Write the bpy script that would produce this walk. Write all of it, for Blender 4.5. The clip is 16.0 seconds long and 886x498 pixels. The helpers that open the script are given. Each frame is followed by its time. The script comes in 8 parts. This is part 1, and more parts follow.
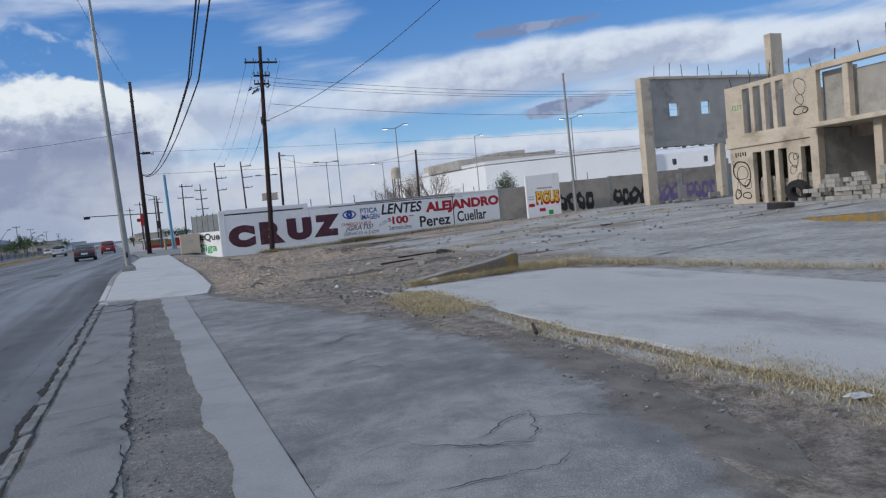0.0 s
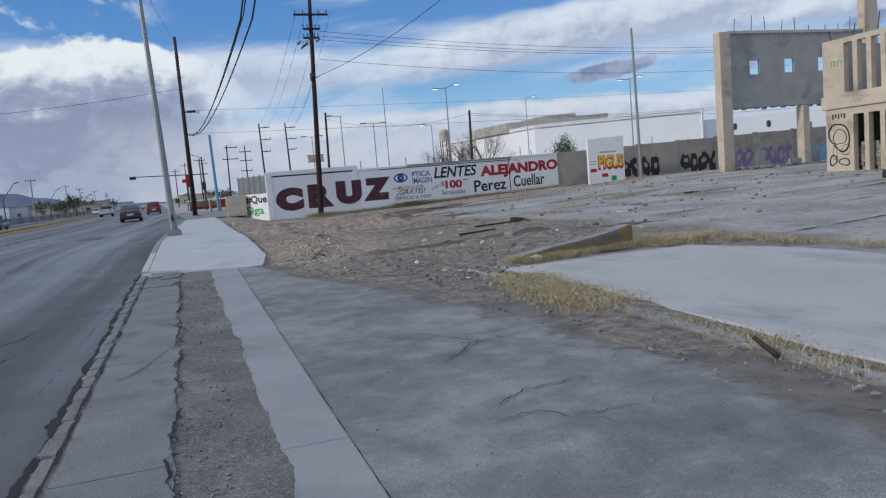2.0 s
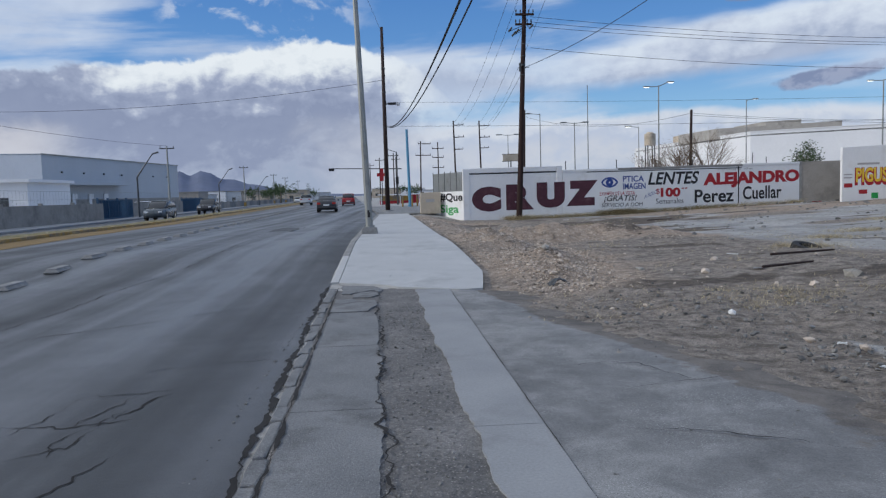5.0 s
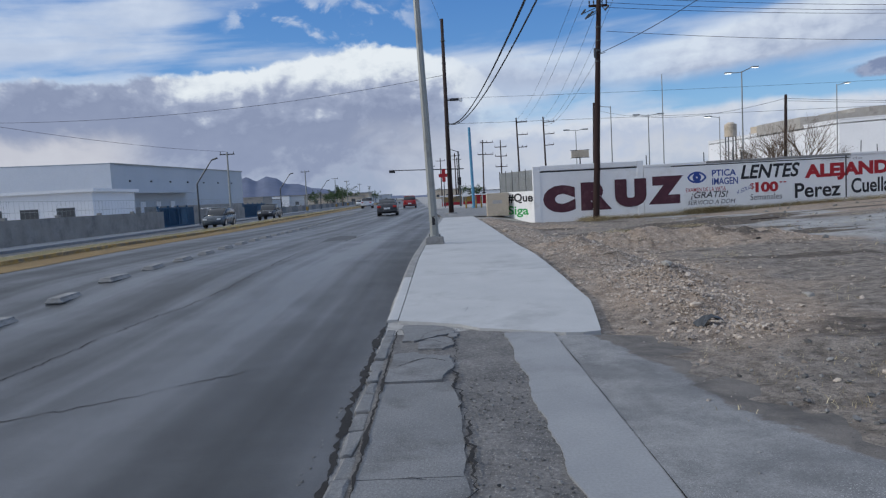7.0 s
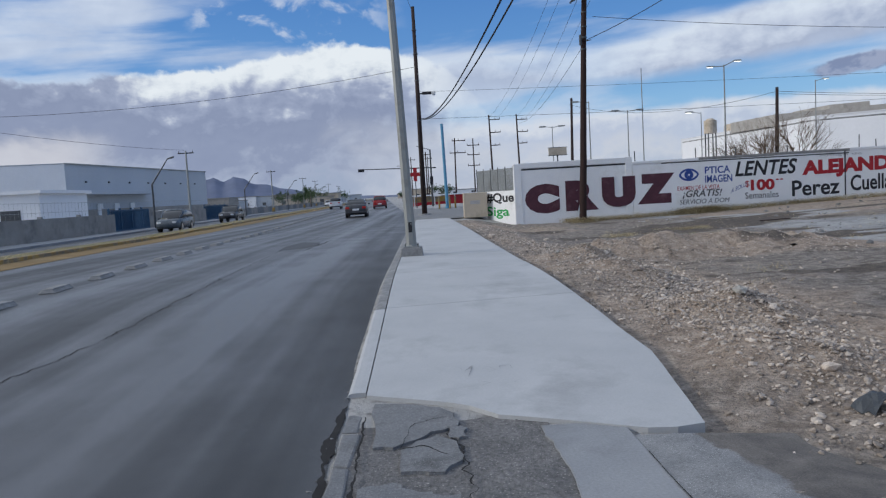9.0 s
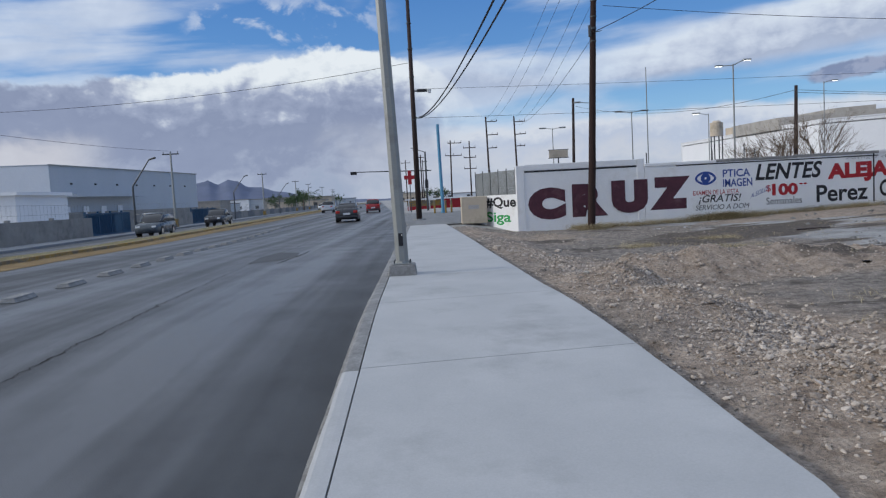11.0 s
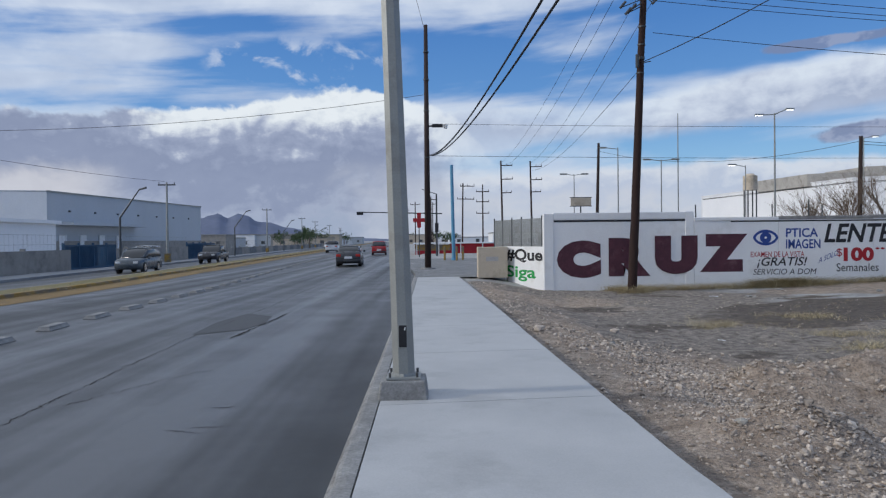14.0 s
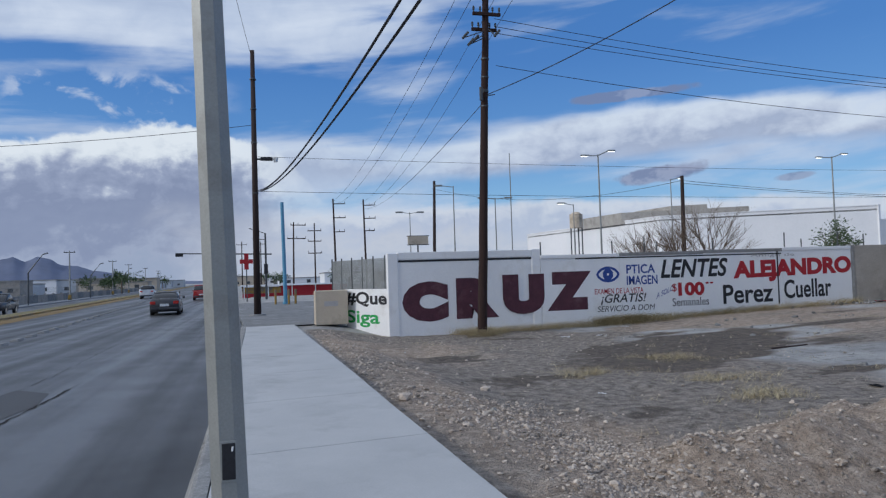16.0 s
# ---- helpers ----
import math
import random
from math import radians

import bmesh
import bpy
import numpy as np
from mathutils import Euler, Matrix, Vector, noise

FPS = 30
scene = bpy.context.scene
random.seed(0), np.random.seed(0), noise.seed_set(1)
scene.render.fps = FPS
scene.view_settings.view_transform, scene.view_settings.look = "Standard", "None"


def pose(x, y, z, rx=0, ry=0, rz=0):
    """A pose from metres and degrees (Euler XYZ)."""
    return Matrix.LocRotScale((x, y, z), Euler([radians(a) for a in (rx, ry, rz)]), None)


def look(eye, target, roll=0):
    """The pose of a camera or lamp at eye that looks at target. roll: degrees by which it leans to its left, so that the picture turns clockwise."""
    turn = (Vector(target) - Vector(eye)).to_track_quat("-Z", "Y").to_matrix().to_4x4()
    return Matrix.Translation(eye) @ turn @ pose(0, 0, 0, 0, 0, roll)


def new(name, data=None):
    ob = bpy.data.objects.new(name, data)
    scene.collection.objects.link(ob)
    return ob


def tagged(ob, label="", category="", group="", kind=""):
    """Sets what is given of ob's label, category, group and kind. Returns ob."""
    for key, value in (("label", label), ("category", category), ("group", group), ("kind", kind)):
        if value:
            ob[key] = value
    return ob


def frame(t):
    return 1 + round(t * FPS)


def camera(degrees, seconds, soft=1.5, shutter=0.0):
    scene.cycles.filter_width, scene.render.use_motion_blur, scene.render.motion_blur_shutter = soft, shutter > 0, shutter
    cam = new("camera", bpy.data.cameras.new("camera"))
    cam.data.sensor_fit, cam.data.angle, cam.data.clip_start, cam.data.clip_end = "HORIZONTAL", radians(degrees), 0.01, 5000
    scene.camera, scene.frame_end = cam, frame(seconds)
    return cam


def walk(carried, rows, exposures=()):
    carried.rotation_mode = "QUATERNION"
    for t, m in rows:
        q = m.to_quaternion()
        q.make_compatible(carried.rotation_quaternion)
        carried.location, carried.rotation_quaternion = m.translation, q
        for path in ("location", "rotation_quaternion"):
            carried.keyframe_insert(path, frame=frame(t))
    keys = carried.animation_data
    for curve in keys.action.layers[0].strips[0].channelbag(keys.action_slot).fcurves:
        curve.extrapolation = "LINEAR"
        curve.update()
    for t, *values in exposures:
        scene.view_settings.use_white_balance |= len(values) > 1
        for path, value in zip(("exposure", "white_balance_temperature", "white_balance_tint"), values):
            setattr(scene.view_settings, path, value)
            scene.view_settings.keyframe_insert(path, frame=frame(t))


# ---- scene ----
cam = camera(64.4, 16.0, soft=1.25)
PATH = [
    (0, (1.652, -19.848, 1.476), (2.388, -17.991, 1.37), -5.5),
    (0.5, (1.685, -19.17, 1.493), (2.431, -17.318, 1.383), -5.5),
    (1, (1.65, -18.515, 1.504), (2.359, -16.65, 1.364), -5.4),
    (1.5, (1.576, -17.754, 1.504), (2.252, -15.88, 1.326), -5.2),
    (2, (1.541, -17.013, 1.524), (2.163, -15.122, 1.329), -4.8),
    (2.5, (1.474, -16.176, 1.546), (2.088, -14.281, 1.365), -3.7),
    (3, (1.466, -15.398, 1.57), (2.048, -13.491, 1.409), -2.6),
    (3.5, (1.41, -14.681, 1.571), (1.945, -12.759, 1.434), -1.7),
    (4, (1.354, -13.999, 1.577), (1.77, -12.047, 1.444), -1.1),
    (4.5, (1.23, -13.207, 1.564), (1.501, -11.231, 1.423), -1.2),
    (5, (1.187, -12.449, 1.554), (1.319, -10.46, 1.395), -1.7),
    (7.5, (0.868, -8.339, 1.647), (0.824, -6.345, 1.5), -3.0),
    (8, (0.776, -7.537, 1.66), (0.765, -5.542, 1.52), -3.0),
    (8.5, (0.778, -6.741, 1.668), (0.781, -4.746, 1.519), -3.4),
    (9, (0.746, -5.875, 1.664), (0.787, -3.882, 1.507), -3.3),
    (11.5, (0.757, -2.067, 1.684), (0.824, -0.073, 1.546), -2.9),
    (12, (0.678, -1.137, 1.699), (0.791, 0.856, 1.576), -2.5),
    (12.5, (0.653, -0.344, 1.75), (0.796, 1.648, 1.646), -2.0),
    (13, (0.672, 0.445, 1.861), (0.788, 2.44, 1.774), -1.4),
    (13.5, (0.658, 1.298, 1.933), (0.74, 3.296, 1.874), -0.9),
    (14, (0.648, 2.094, 1.945), (0.69, 4.094, 1.919), -0.6),
    (14.5, (0.593, 2.647, 2.003), (0.669, 4.645, 2.009), -0.8),
    (15, (0.591, 3.199, 2.069), (0.747, 5.192, 2.104), -1.3),
    (15.5, (0.565, 3.799, 2.069), (0.877, 5.774, 2.122), -1.8),
    (16, (0.565, 4.592, 2.073), (1.081, 6.523, 2.148), -1.8),
]
walk(cam, [(t, look(eye, target, roll)) for t, eye, target, roll in PATH], exposures=[(0.0, 0.0, 5980.0, 7.5), (14.0, 0.0, 5980.0, 7.5), (15.5, -0.1, 5800.0, 7.5), (16.0, -0.1, 5800.0, 7.5)])

# ---- light ----
SUN_AZ, SUN_EL = -97.0, 24.0  # degrees from +y towards +x
sun_data = bpy.data.lights.new("sun", "SUN")
sun_data.energy, sun_data.angle, sun_data.color = 1.7, radians(5), (1.0, 0.90, 0.78)
sun = new("sun", sun_data)
_a, _e = radians(SUN_AZ), radians(SUN_EL)
sun.matrix_world = look((math.sin(_a) * math.cos(_e) * 90, math.cos(_a) * math.cos(_e) * 90, math.sin(_e) * 90), (0, 0, 0))


def make_world():
    world = bpy.data.worlds.new("world")
    scene.world = world
    world.use_nodes = True
    nt = world.node_tree
    nt.nodes.clear()
    L = nt.links.new

    def M(op, a, b=0.0, c=0.0, clamp=False):
        n = nt.nodes.new("ShaderNodeMath")
        n.operation, n.use_clamp = op, clamp
        for i, v in enumerate((a, b, c)):
            if isinstance(v, (int, float)):
                n.inputs[i].default_value = v
            else:
                L(v, n.inputs[i])
        return n.outputs[0]

    def step(lo, hi, v):
        n = nt.nodes.new("ShaderNodeMapRange")
        n.interpolation_type = "SMOOTHSTEP"
        n.inputs[1].default_value, n.inputs[2].default_value = lo, hi
        L(v, n.inputs[0])
        return n.outputs[0]

    def vec(x, y, z=0.0):
        n = nt.nodes.new("ShaderNodeCombineXYZ")
        for i, v in enumerate((x, y, z)):
            if isinstance(v, (int, float)):
                n.inputs[i].default_value = v
            else:
                L(v, n.inputs[i])
        return n.outputs[0]

    def fog(v, scale, detail=6.0, rough=0.55, warp=0.0):
        n = nt.nodes.new("ShaderNodeTexNoise")
        n.inputs["Scale"].default_value, n.inputs["Detail"].default_value = scale, detail
        n.inputs["Roughness"].default_value, n.inputs["Distortion"].default_value = rough, warp
        L(v, n.inputs["Vector"])
        return n.outputs["Fac"]

    def ramp(v, stops):
        n = nt.nodes.new("ShaderNodeValToRGB")
        e = n.color_ramp.elements
        while len(e) < len(stops):
            e.new(0.5)
        for k, (p, c) in zip(e, stops):
            k.position, k.color = p, (*c, 1)
        L(v, n.inputs[0])
        return n.outputs[0]

    def mix(f, a, b):
        n = nt.nodes.new("ShaderNodeMix")
        n.data_type = "RGBA"
        for i, v in ((0, f), (6, a), (7, b)):
            if isinstance(v, tuple):
                n.inputs[i].default_value = (*v, 1)
            elif isinstance(v, float):
                n.inputs[i].default_value = v
            else:
                L(v, n.inputs[i])
        return n.outputs[2]

    tc = nt.nodes.new("ShaderNodeTexCoord")
    sep = nt.nodes.new("ShaderNodeSeparateXYZ")
    L(tc.outputs["Generated"], sep.inputs[0])
    az = M("MULTIPLY", M("ARCTAN2", sep.outputs[0], sep.outputs[1]), 57.2958)
    el = M("MULTIPLY", M("ARCSINE", sep.outputs[2]), 57.2958)
    sky = nt.nodes.new("ShaderNodeTexSky")
    sky.sky_type, sky.sun_disc = "NISHITA", False
    sky.sun_elevation, sky.sun_rotation = radians(SUN_EL), radians(SUN_AZ)
    sky.air_density, sky.dust_density, sky.ozone_density = 1.0, 0.4, 3.0
    clear = ramp(M("DIVIDE", el, 40.0, clamp=True), [(0.0, (4.2, 5.6, 7.2)), (0.16, (2.5, 4.6, 7.2)), (0.26, (1.25, 3.0, 6.3)), (0.42, (0.72, 2.15, 5.5)), (1.0, (0.6, 1.8, 4.8))])
    blue = mix(0.72, sky.outputs[0], clear)

    def line_of(pts, wide=90.0, tall=20.0):
        """A height over the horizon, in degrees, that runs through points of azimuth and height."""
        r = ramp(M("DIVIDE", M("ADD", az, 35.0), wide, clamp=True), [((p + 35.0) / wide, (q / tall,) * 3) for p, q in pts])
        return M("MULTIPLY", r, tall)

    def lumps(sa, se, k, da=0.0, de=0.0, detail=6.0, rough=0.55, warp=0.3):
        return fog(vec(M("MULTIPLY", M("ADD", az, da), sa), M("MULTIPLY", M("ADD", el, de), se), k), 1.0, detail, rough, warp)

    def off(v, k):
        return M("MULTIPLY", M("SUBTRACT", v, 0.5), k)
    broad = lumps(0.055, 0.16, 3.1)
    puff, puff_sun = lumps(0.26, 0.36, 7.7), lumps(0.26, 0.36, 7.7, -0.9, 0.9)
    curd, curd_sun = lumps(0.75, 0.95, 2.2, detail=4.0), lumps(0.75, 0.95, 2.2, -0.35, 0.35, 4.0)
    wave = fog(vec(M("MULTIPLY", az, 0.06), M("ADD", M("MULTIPLY", el, 0.40), M("MULTIPLY", az, -0.03)), 1.3), 1.0, 6.0, 0.5, 0.3)
    # how far each lump faces the sun
    relief = M("ADD", M("MULTIPLY", M("SUBTRACT", puff, puff_sun), 2.2), M("MULTIPLY", M("SUBTRACT", curd, curd_sun), 0.8))
    # high thin cloud, denser towards the zenith and in the west
    dense = ramp(M("DIVIDE", el, 40.0, clamp=True), [(0.0, (0.5,) * 3), (0.18, (0.52,) * 3), (0.28, (0.50,) * 3), (0.33, (0.40,) * 3), (0.41, (0.46,) * 3), (0.52, (0.62,) * 3), (1.0, (0.55,) * 3)])
    high = M("ADD", M("ADD", M("MULTIPLY", wave, 0.9), M("MULTIPLY", broad, 0.5)), M("SUBTRACT", dense, 1.12))
    high = M("ADD", high, M("MULTIPLY", M("MULTIPLY", step(-17.0, -23.0, az), step(10.5, 12.5, el)), 0.20))
    high = M("SUBTRACT", high, M("MULTIPLY", M("MULTIPLY", step(12.0, 20.0, az), step(12.0, 14.0, el)), 0.18))
    high = M("ADD", high, M("MULTIPLY", M("MULTIPLY", step(15.5, 19.0, el), step(16.0, 4.0, az)), 0.22))
    pale = ramp(M("ADD", M("ADD", 0.35, off(wave, 1.8)), off(puff, 1.2), clamp=True), [(0.0, (7.4, 7.6, 8.1)), (0.4, (6.0, 6.4, 7.3)), (1.0, (4.4, 4.9, 6.1))])
    col = mix(M("MULTIPLY", step(-0.02, 0.26, high), 0.92), blue, pale)
    fluff = M("MULTIPLY", M("MULTIPLY", step(0.54, 0.68, puff), M("MULTIPLY", step(11.5, 12.8, el), step(16.5, 14.5, el))), M("MULTIPLY", step(-19.0, -15.0, az), step(0.0, -6.0, az)))
    col = mix(M("MULTIPLY", fluff, 0.8), col, (6.8, 7.0, 7.6))
    # long sheet rising to the east: sunlit upper rim, lilac underside
    upper = M("ADD", line_of([(-35, 10), (4, 11.2), (14, 10.9), (22, 12.0), (30, 13.2), (40, 13.0), (55, 11.0)]), M("ADD", off(wave, 1.6), off(puff, 1.1)))
    under = M("ADD", line_of([(-35, 7.5), (4, 7.6), (16, 7.7), (26, 8.2), (38, 9.0), (55, 8.0)]), M("ADD", off(wave, 1.5), off(curd, 0.5)))
    depth = M("SUBTRACT", upper, el)
    sheet = M("MULTIPLY", step(0.0, 1.0, depth), step(-0.25, 0.9, M("SUBTRACT", el, under)))
    sheet = M("MULTIPLY", sheet, M("ADD", 0.72, M("MULTIPLY", step(10.0, 20.0, az), 0.28)))
    tone = ramp(M("DIVIDE", M("ADD", M("ADD", depth, off(wave, 3.4)), M("MULTIPLY", relief, -2.2)), 5.0, clamp=True),
                [(0.0, (6.6, 7.0, 7.8)), (0.2, (7.0, 7.3, 7.8)), (0.42, (5.9, 6.2, 7.0)), (0.66, (4.2, 4.6, 5.7)), (1.0, (4.6, 5.1, 6.3))])
    col = mix(sheet, col, tone)
    # low bank under the clear band
    crest = M("ADD", line_of([(-35, 5), (2, 5.6), (14, 5.8), (24, 6.3), (32, 5.8), (55, 5.0)]), M("ADD", off(puff, 1.8), off(wave, 1.4)))
    fall = M("SUBTRACT", crest, el)
    tone = ramp(M("DIVIDE", M("ADD", M("ADD", fall, off(puff, 1.6)), M("MULTIPLY", relief, -2.0)), 6.0, clamp=True),
                [(0.0, (6.4, 6.7, 7.3)), (0.14, (6.8, 6.8, 7.1)), (0.32, (5.1, 5.4, 6.3)), (0.55, (5.9, 5.9, 6.3)), (0.75, (4.8, 5.1, 5.9)), (1.0, (6.0, 5.9, 6.1))])
    col = mix(M("MULTIPLY", step(-0.1, 0.7, fall), 0.95), col, tone)
    # cumulus bank in the west: bright curdled crown, grey-lilac belly
    top = M("ADD", line_of([(-35, 9.0), (-28, 9.6), (-22.5, 10.3), (-15, 10.5), (-12, 11.4), (-7.5, 12.4), (-2.5, 12.3), (2.0, 10.2), (7.0, 5.0), (10.0, 1.0)]), M("ADD", off(puff, 2.6), off(curd, 1.1)))
    below = M("SUBTRACT", top, el)
    bank = M("MULTIPLY", step(0.0, 0.55, below), step(8.0, -4.0, M("ADD", az, off(puff, 6.0))))
    west = step(-20.0, -24.0, az)
    sunk = M("ADD", M("ADD", below, M("MULTIPLY", relief, -4.2)), M("ADD", M("MULTIPLY", west, 2.6), M("SUBTRACT", off(broad, 2.0), M("MULTIPLY", step(-15.0, -9.0, az), 1.3))))
    belly = ramp(M("DIVIDE", sunk, 10.0, clamp=True),
                 [(0.0, (8.3, 8.3, 8.2)), (0.10, (7.4, 7.5, 7.6)), (0.19, (5.4, 5.6, 6.3)), (0.29, (3.5, 3.8, 4.9)), (0.45, (2.7, 3.0, 4.1)), (0.70, (2.9, 3.2, 4.3)), (0.88, (3.8, 4.1, 5.1)), (1.0, (3.6, 4.0, 5.0))])
    cream = M("MULTIPLY", M("MULTIPLY", step(-9.0, -3.0, M("ADD", az, off(puff, 8.0))), step(7.0, 4.5, el)), M("ADD", 0.55, off(puff, 1.2), clamp=True))
    belly = mix(cream, belly, (6.0, 6.0, 6.4))
    rosy = M("MULTIPLY", M("MULTIPLY", step(-22.0, -27.0, az), step(6.0, 4.6, M("ADD", el, off(puff, 3.0)))), 0.7)
    belly = mix(rosy, belly, (6.9, 6.5, 6.5))
    col = mix(bank, col, belly)

    # dark lens-shaped clouds
    def lens(a0, e0, wa, we, tilt=0.13):
        u = M("DIVIDE", M("SUBTRACT", az, a0), wa)
        v = M("DIVIDE", M("SUBTRACT", M("SUBTRACT", el, e0), M("MULTIPLY", M("SUBTRACT", az, a0), tilt)), we)
        r = M("ADD", M("ADD", M("MULTIPLY", u, u), M("MULTIPLY", v, v)), M("ADD", off(puff, 2.2), off(curd, 1.6)))
        return M("SUBTRACT", 1.0, step(0.55, 1.25, r))
    for a0, e0, wa, we, tilt, f in ((32.7, 7.4, 3.6, 0.62, 0.13, 0.9), (30.0, 13.6, 5.2, 0.42, 0.03, 0.8), (41.8, 6.4, 1.3, 0.3, 0.05, 0.75), (50.5, 8.4, 1.9, 0.5, 0.1, 0.7)):
        shade = mix(step(-0.12, 0.16, relief), (2.1, 2.4, 3.6), (3.3, 3.5, 4.6))
        col = mix(M("MULTIPLY", lens(a0, e0, wa, we, tilt), f), col, shade)
    # thick bright cloud overhead, unseen, added to raise the light on the ground
    col = mix(M("MULTIPLY", step(30.0, 48.0, el), M("ADD", 0.55, M("MULTIPLY", broad, 0.6), clamp=True)), col, (7.0, 7.4, 8.4))
    low = step(0.0, -3.0, el)
    col = mix(low, col, (2.6, 2.6, 2.7))
    bg = nt.nodes.new("ShaderNodeBackground")
    bg.inputs["Strength"].default_value = 0.1
    L(col, bg.inputs["Color"])
    out = nt.nodes.new("ShaderNodeOutputWorld")
    L(bg.outputs[0], out.inputs[0])


make_world()


# ---- materials ----
def mat(name, c1, c2, rough=0.85, scale=1.5, fine=40.0, bump=0.15, metal=0.0, stain=None, stain_scale=0.35, stain_at=(0.52, 0.68), stretch=(1, 1, 1), grain=0.25,
        speck=None, speck_scale=60.0, per_object=0.0, per_island=0.0, spec=0.4, rvar=0.08, band=(0.3, 0.7)):
    m = bpy.data.materials.new(name)
    m.use_nodes = True
    nt = m.node_tree
    L = nt.links.new
    bsdf = nt.nodes["Principled BSDF"]
    tc = nt.nodes.new("ShaderNodeTexCoord")
    mp = nt.nodes.new("ShaderNodeMapping")
    mp.inputs["Scale"].default_value = stretch
    L(tc.outputs["Object"], mp.inputs[0])

    def noise_tex(s, d=5.0, r=0.6, v=None):
        n = nt.nodes.new("ShaderNodeTexNoise")
        n.inputs["Scale"].default_value, n.inputs["Detail"].default_value, n.inputs["Roughness"].default_value = s, d, r
        L(v or mp.outputs[0], n.inputs["Vector"])
        return n.outputs["Fac"]

    def mixc(f, a, b, mode="MIX"):
        n = nt.nodes.new("ShaderNodeMix")
        n.data_type, n.blend_type = "RGBA", mode
        for i, v in ((0, f), (6, a), (7, b)):
            if isinstance(v, tuple):
                n.inputs[i].default_value = (*v[:3], 1)
            elif isinstance(v, (int, float)):
                n.inputs[i].default_value = v
            else:
                L(v, n.inputs[i])
        return n.outputs[2]

    def rng(v, a, b, c=0.0, d=1.0):
        n = nt.nodes.new("ShaderNodeMapRange")
        n.inputs[1].default_value, n.inputs[2].default_value, n.inputs[3].default_value, n.inputs[4].default_value = a, b, c, d
        L(v, n.inputs[0])
        return n.outputs[0]
    big, small = noise_tex(scale), noise_tex(fine, 4.0, 0.7, tc.outputs["Object"])
    col = mixc(rng(big, *band), c1, c2)
    if stain:
        col = mixc(rng(noise_tex(stain_scale, 7.0, 0.65), *stain_at), col, stain)
    if speck:
        vor = nt.nodes.new("ShaderNodeTexVoronoi")
        vor.inputs["Scale"].default_value = speck_scale
        L(tc.outputs["Object"], vor.inputs["Vector"])
        col = mixc(rng(vor.outputs["Distance"], 0.28, 0.12), col, speck)
    g = nt.nodes.new("ShaderNodeCombineColor")
    k = rng(small, 0.3, 0.7, 1.0 - grain, 1.0 + grain)
    if per_object:
        info = nt.nodes.new("ShaderNodeObjectInfo")
        mul = nt.nodes.new("ShaderNodeMath")
        mul.operation = "MULTIPLY"
        L(k, mul.inputs[0])
        L(rng(info.outputs["Random"], 0.0, 1.0, 1.0 - per_object, 1.0 + per_object), mul.inputs[1])
        k = mul.outputs[0]
    if per_island:
        geo = nt.nodes.new("ShaderNodeNewGeometry")
        mul = nt.nodes.new("ShaderNodeMath")
        mul.operation = "MULTIPLY"
        L(k, mul.inputs[0])
        L(rng(geo.outputs["Random Per Island"], 0.0, 1.0, 1.0 - per_island, 1.0 + per_island), mul.inputs[1])
        k = mul.outputs[0]
    for i in range(3):
        L(k, g.inputs[i])
    col = mixc(1.0, col, g.outputs[0], "MULTIPLY")
    L(col, bsdf.inputs["Base Color"])
    bsdf.inputs["Metallic"].default_value = metal
    bsdf.inputs["Specular IOR Level"].default_value = spec
    L(rng(big, 0.2, 0.8, max(0.02, rough - rvar), min(1.0, rough + rvar)), bsdf.inputs["Roughness"])
    if bump:
        b = nt.nodes.new("ShaderNodeBump")
        b.inputs["Strength"].default_value, b.inputs["Distance"].default_value = bump, 0.02
        L(small, b.inputs["Height"])
        L(b.outputs[0], bsdf.inputs["Normal"])
    return m


def glow(name, c, s):
    m = bpy.data.materials.new(name)
    m.use_nodes = True
    b = m.node_tree.nodes["Principled BSDF"]
    b.inputs["Base Color"].default_value = (*c, 1)
    b.inputs["Emission Color"].default_value, b.inputs["Emission Strength"].default_value = (*c, 1), s
    return m


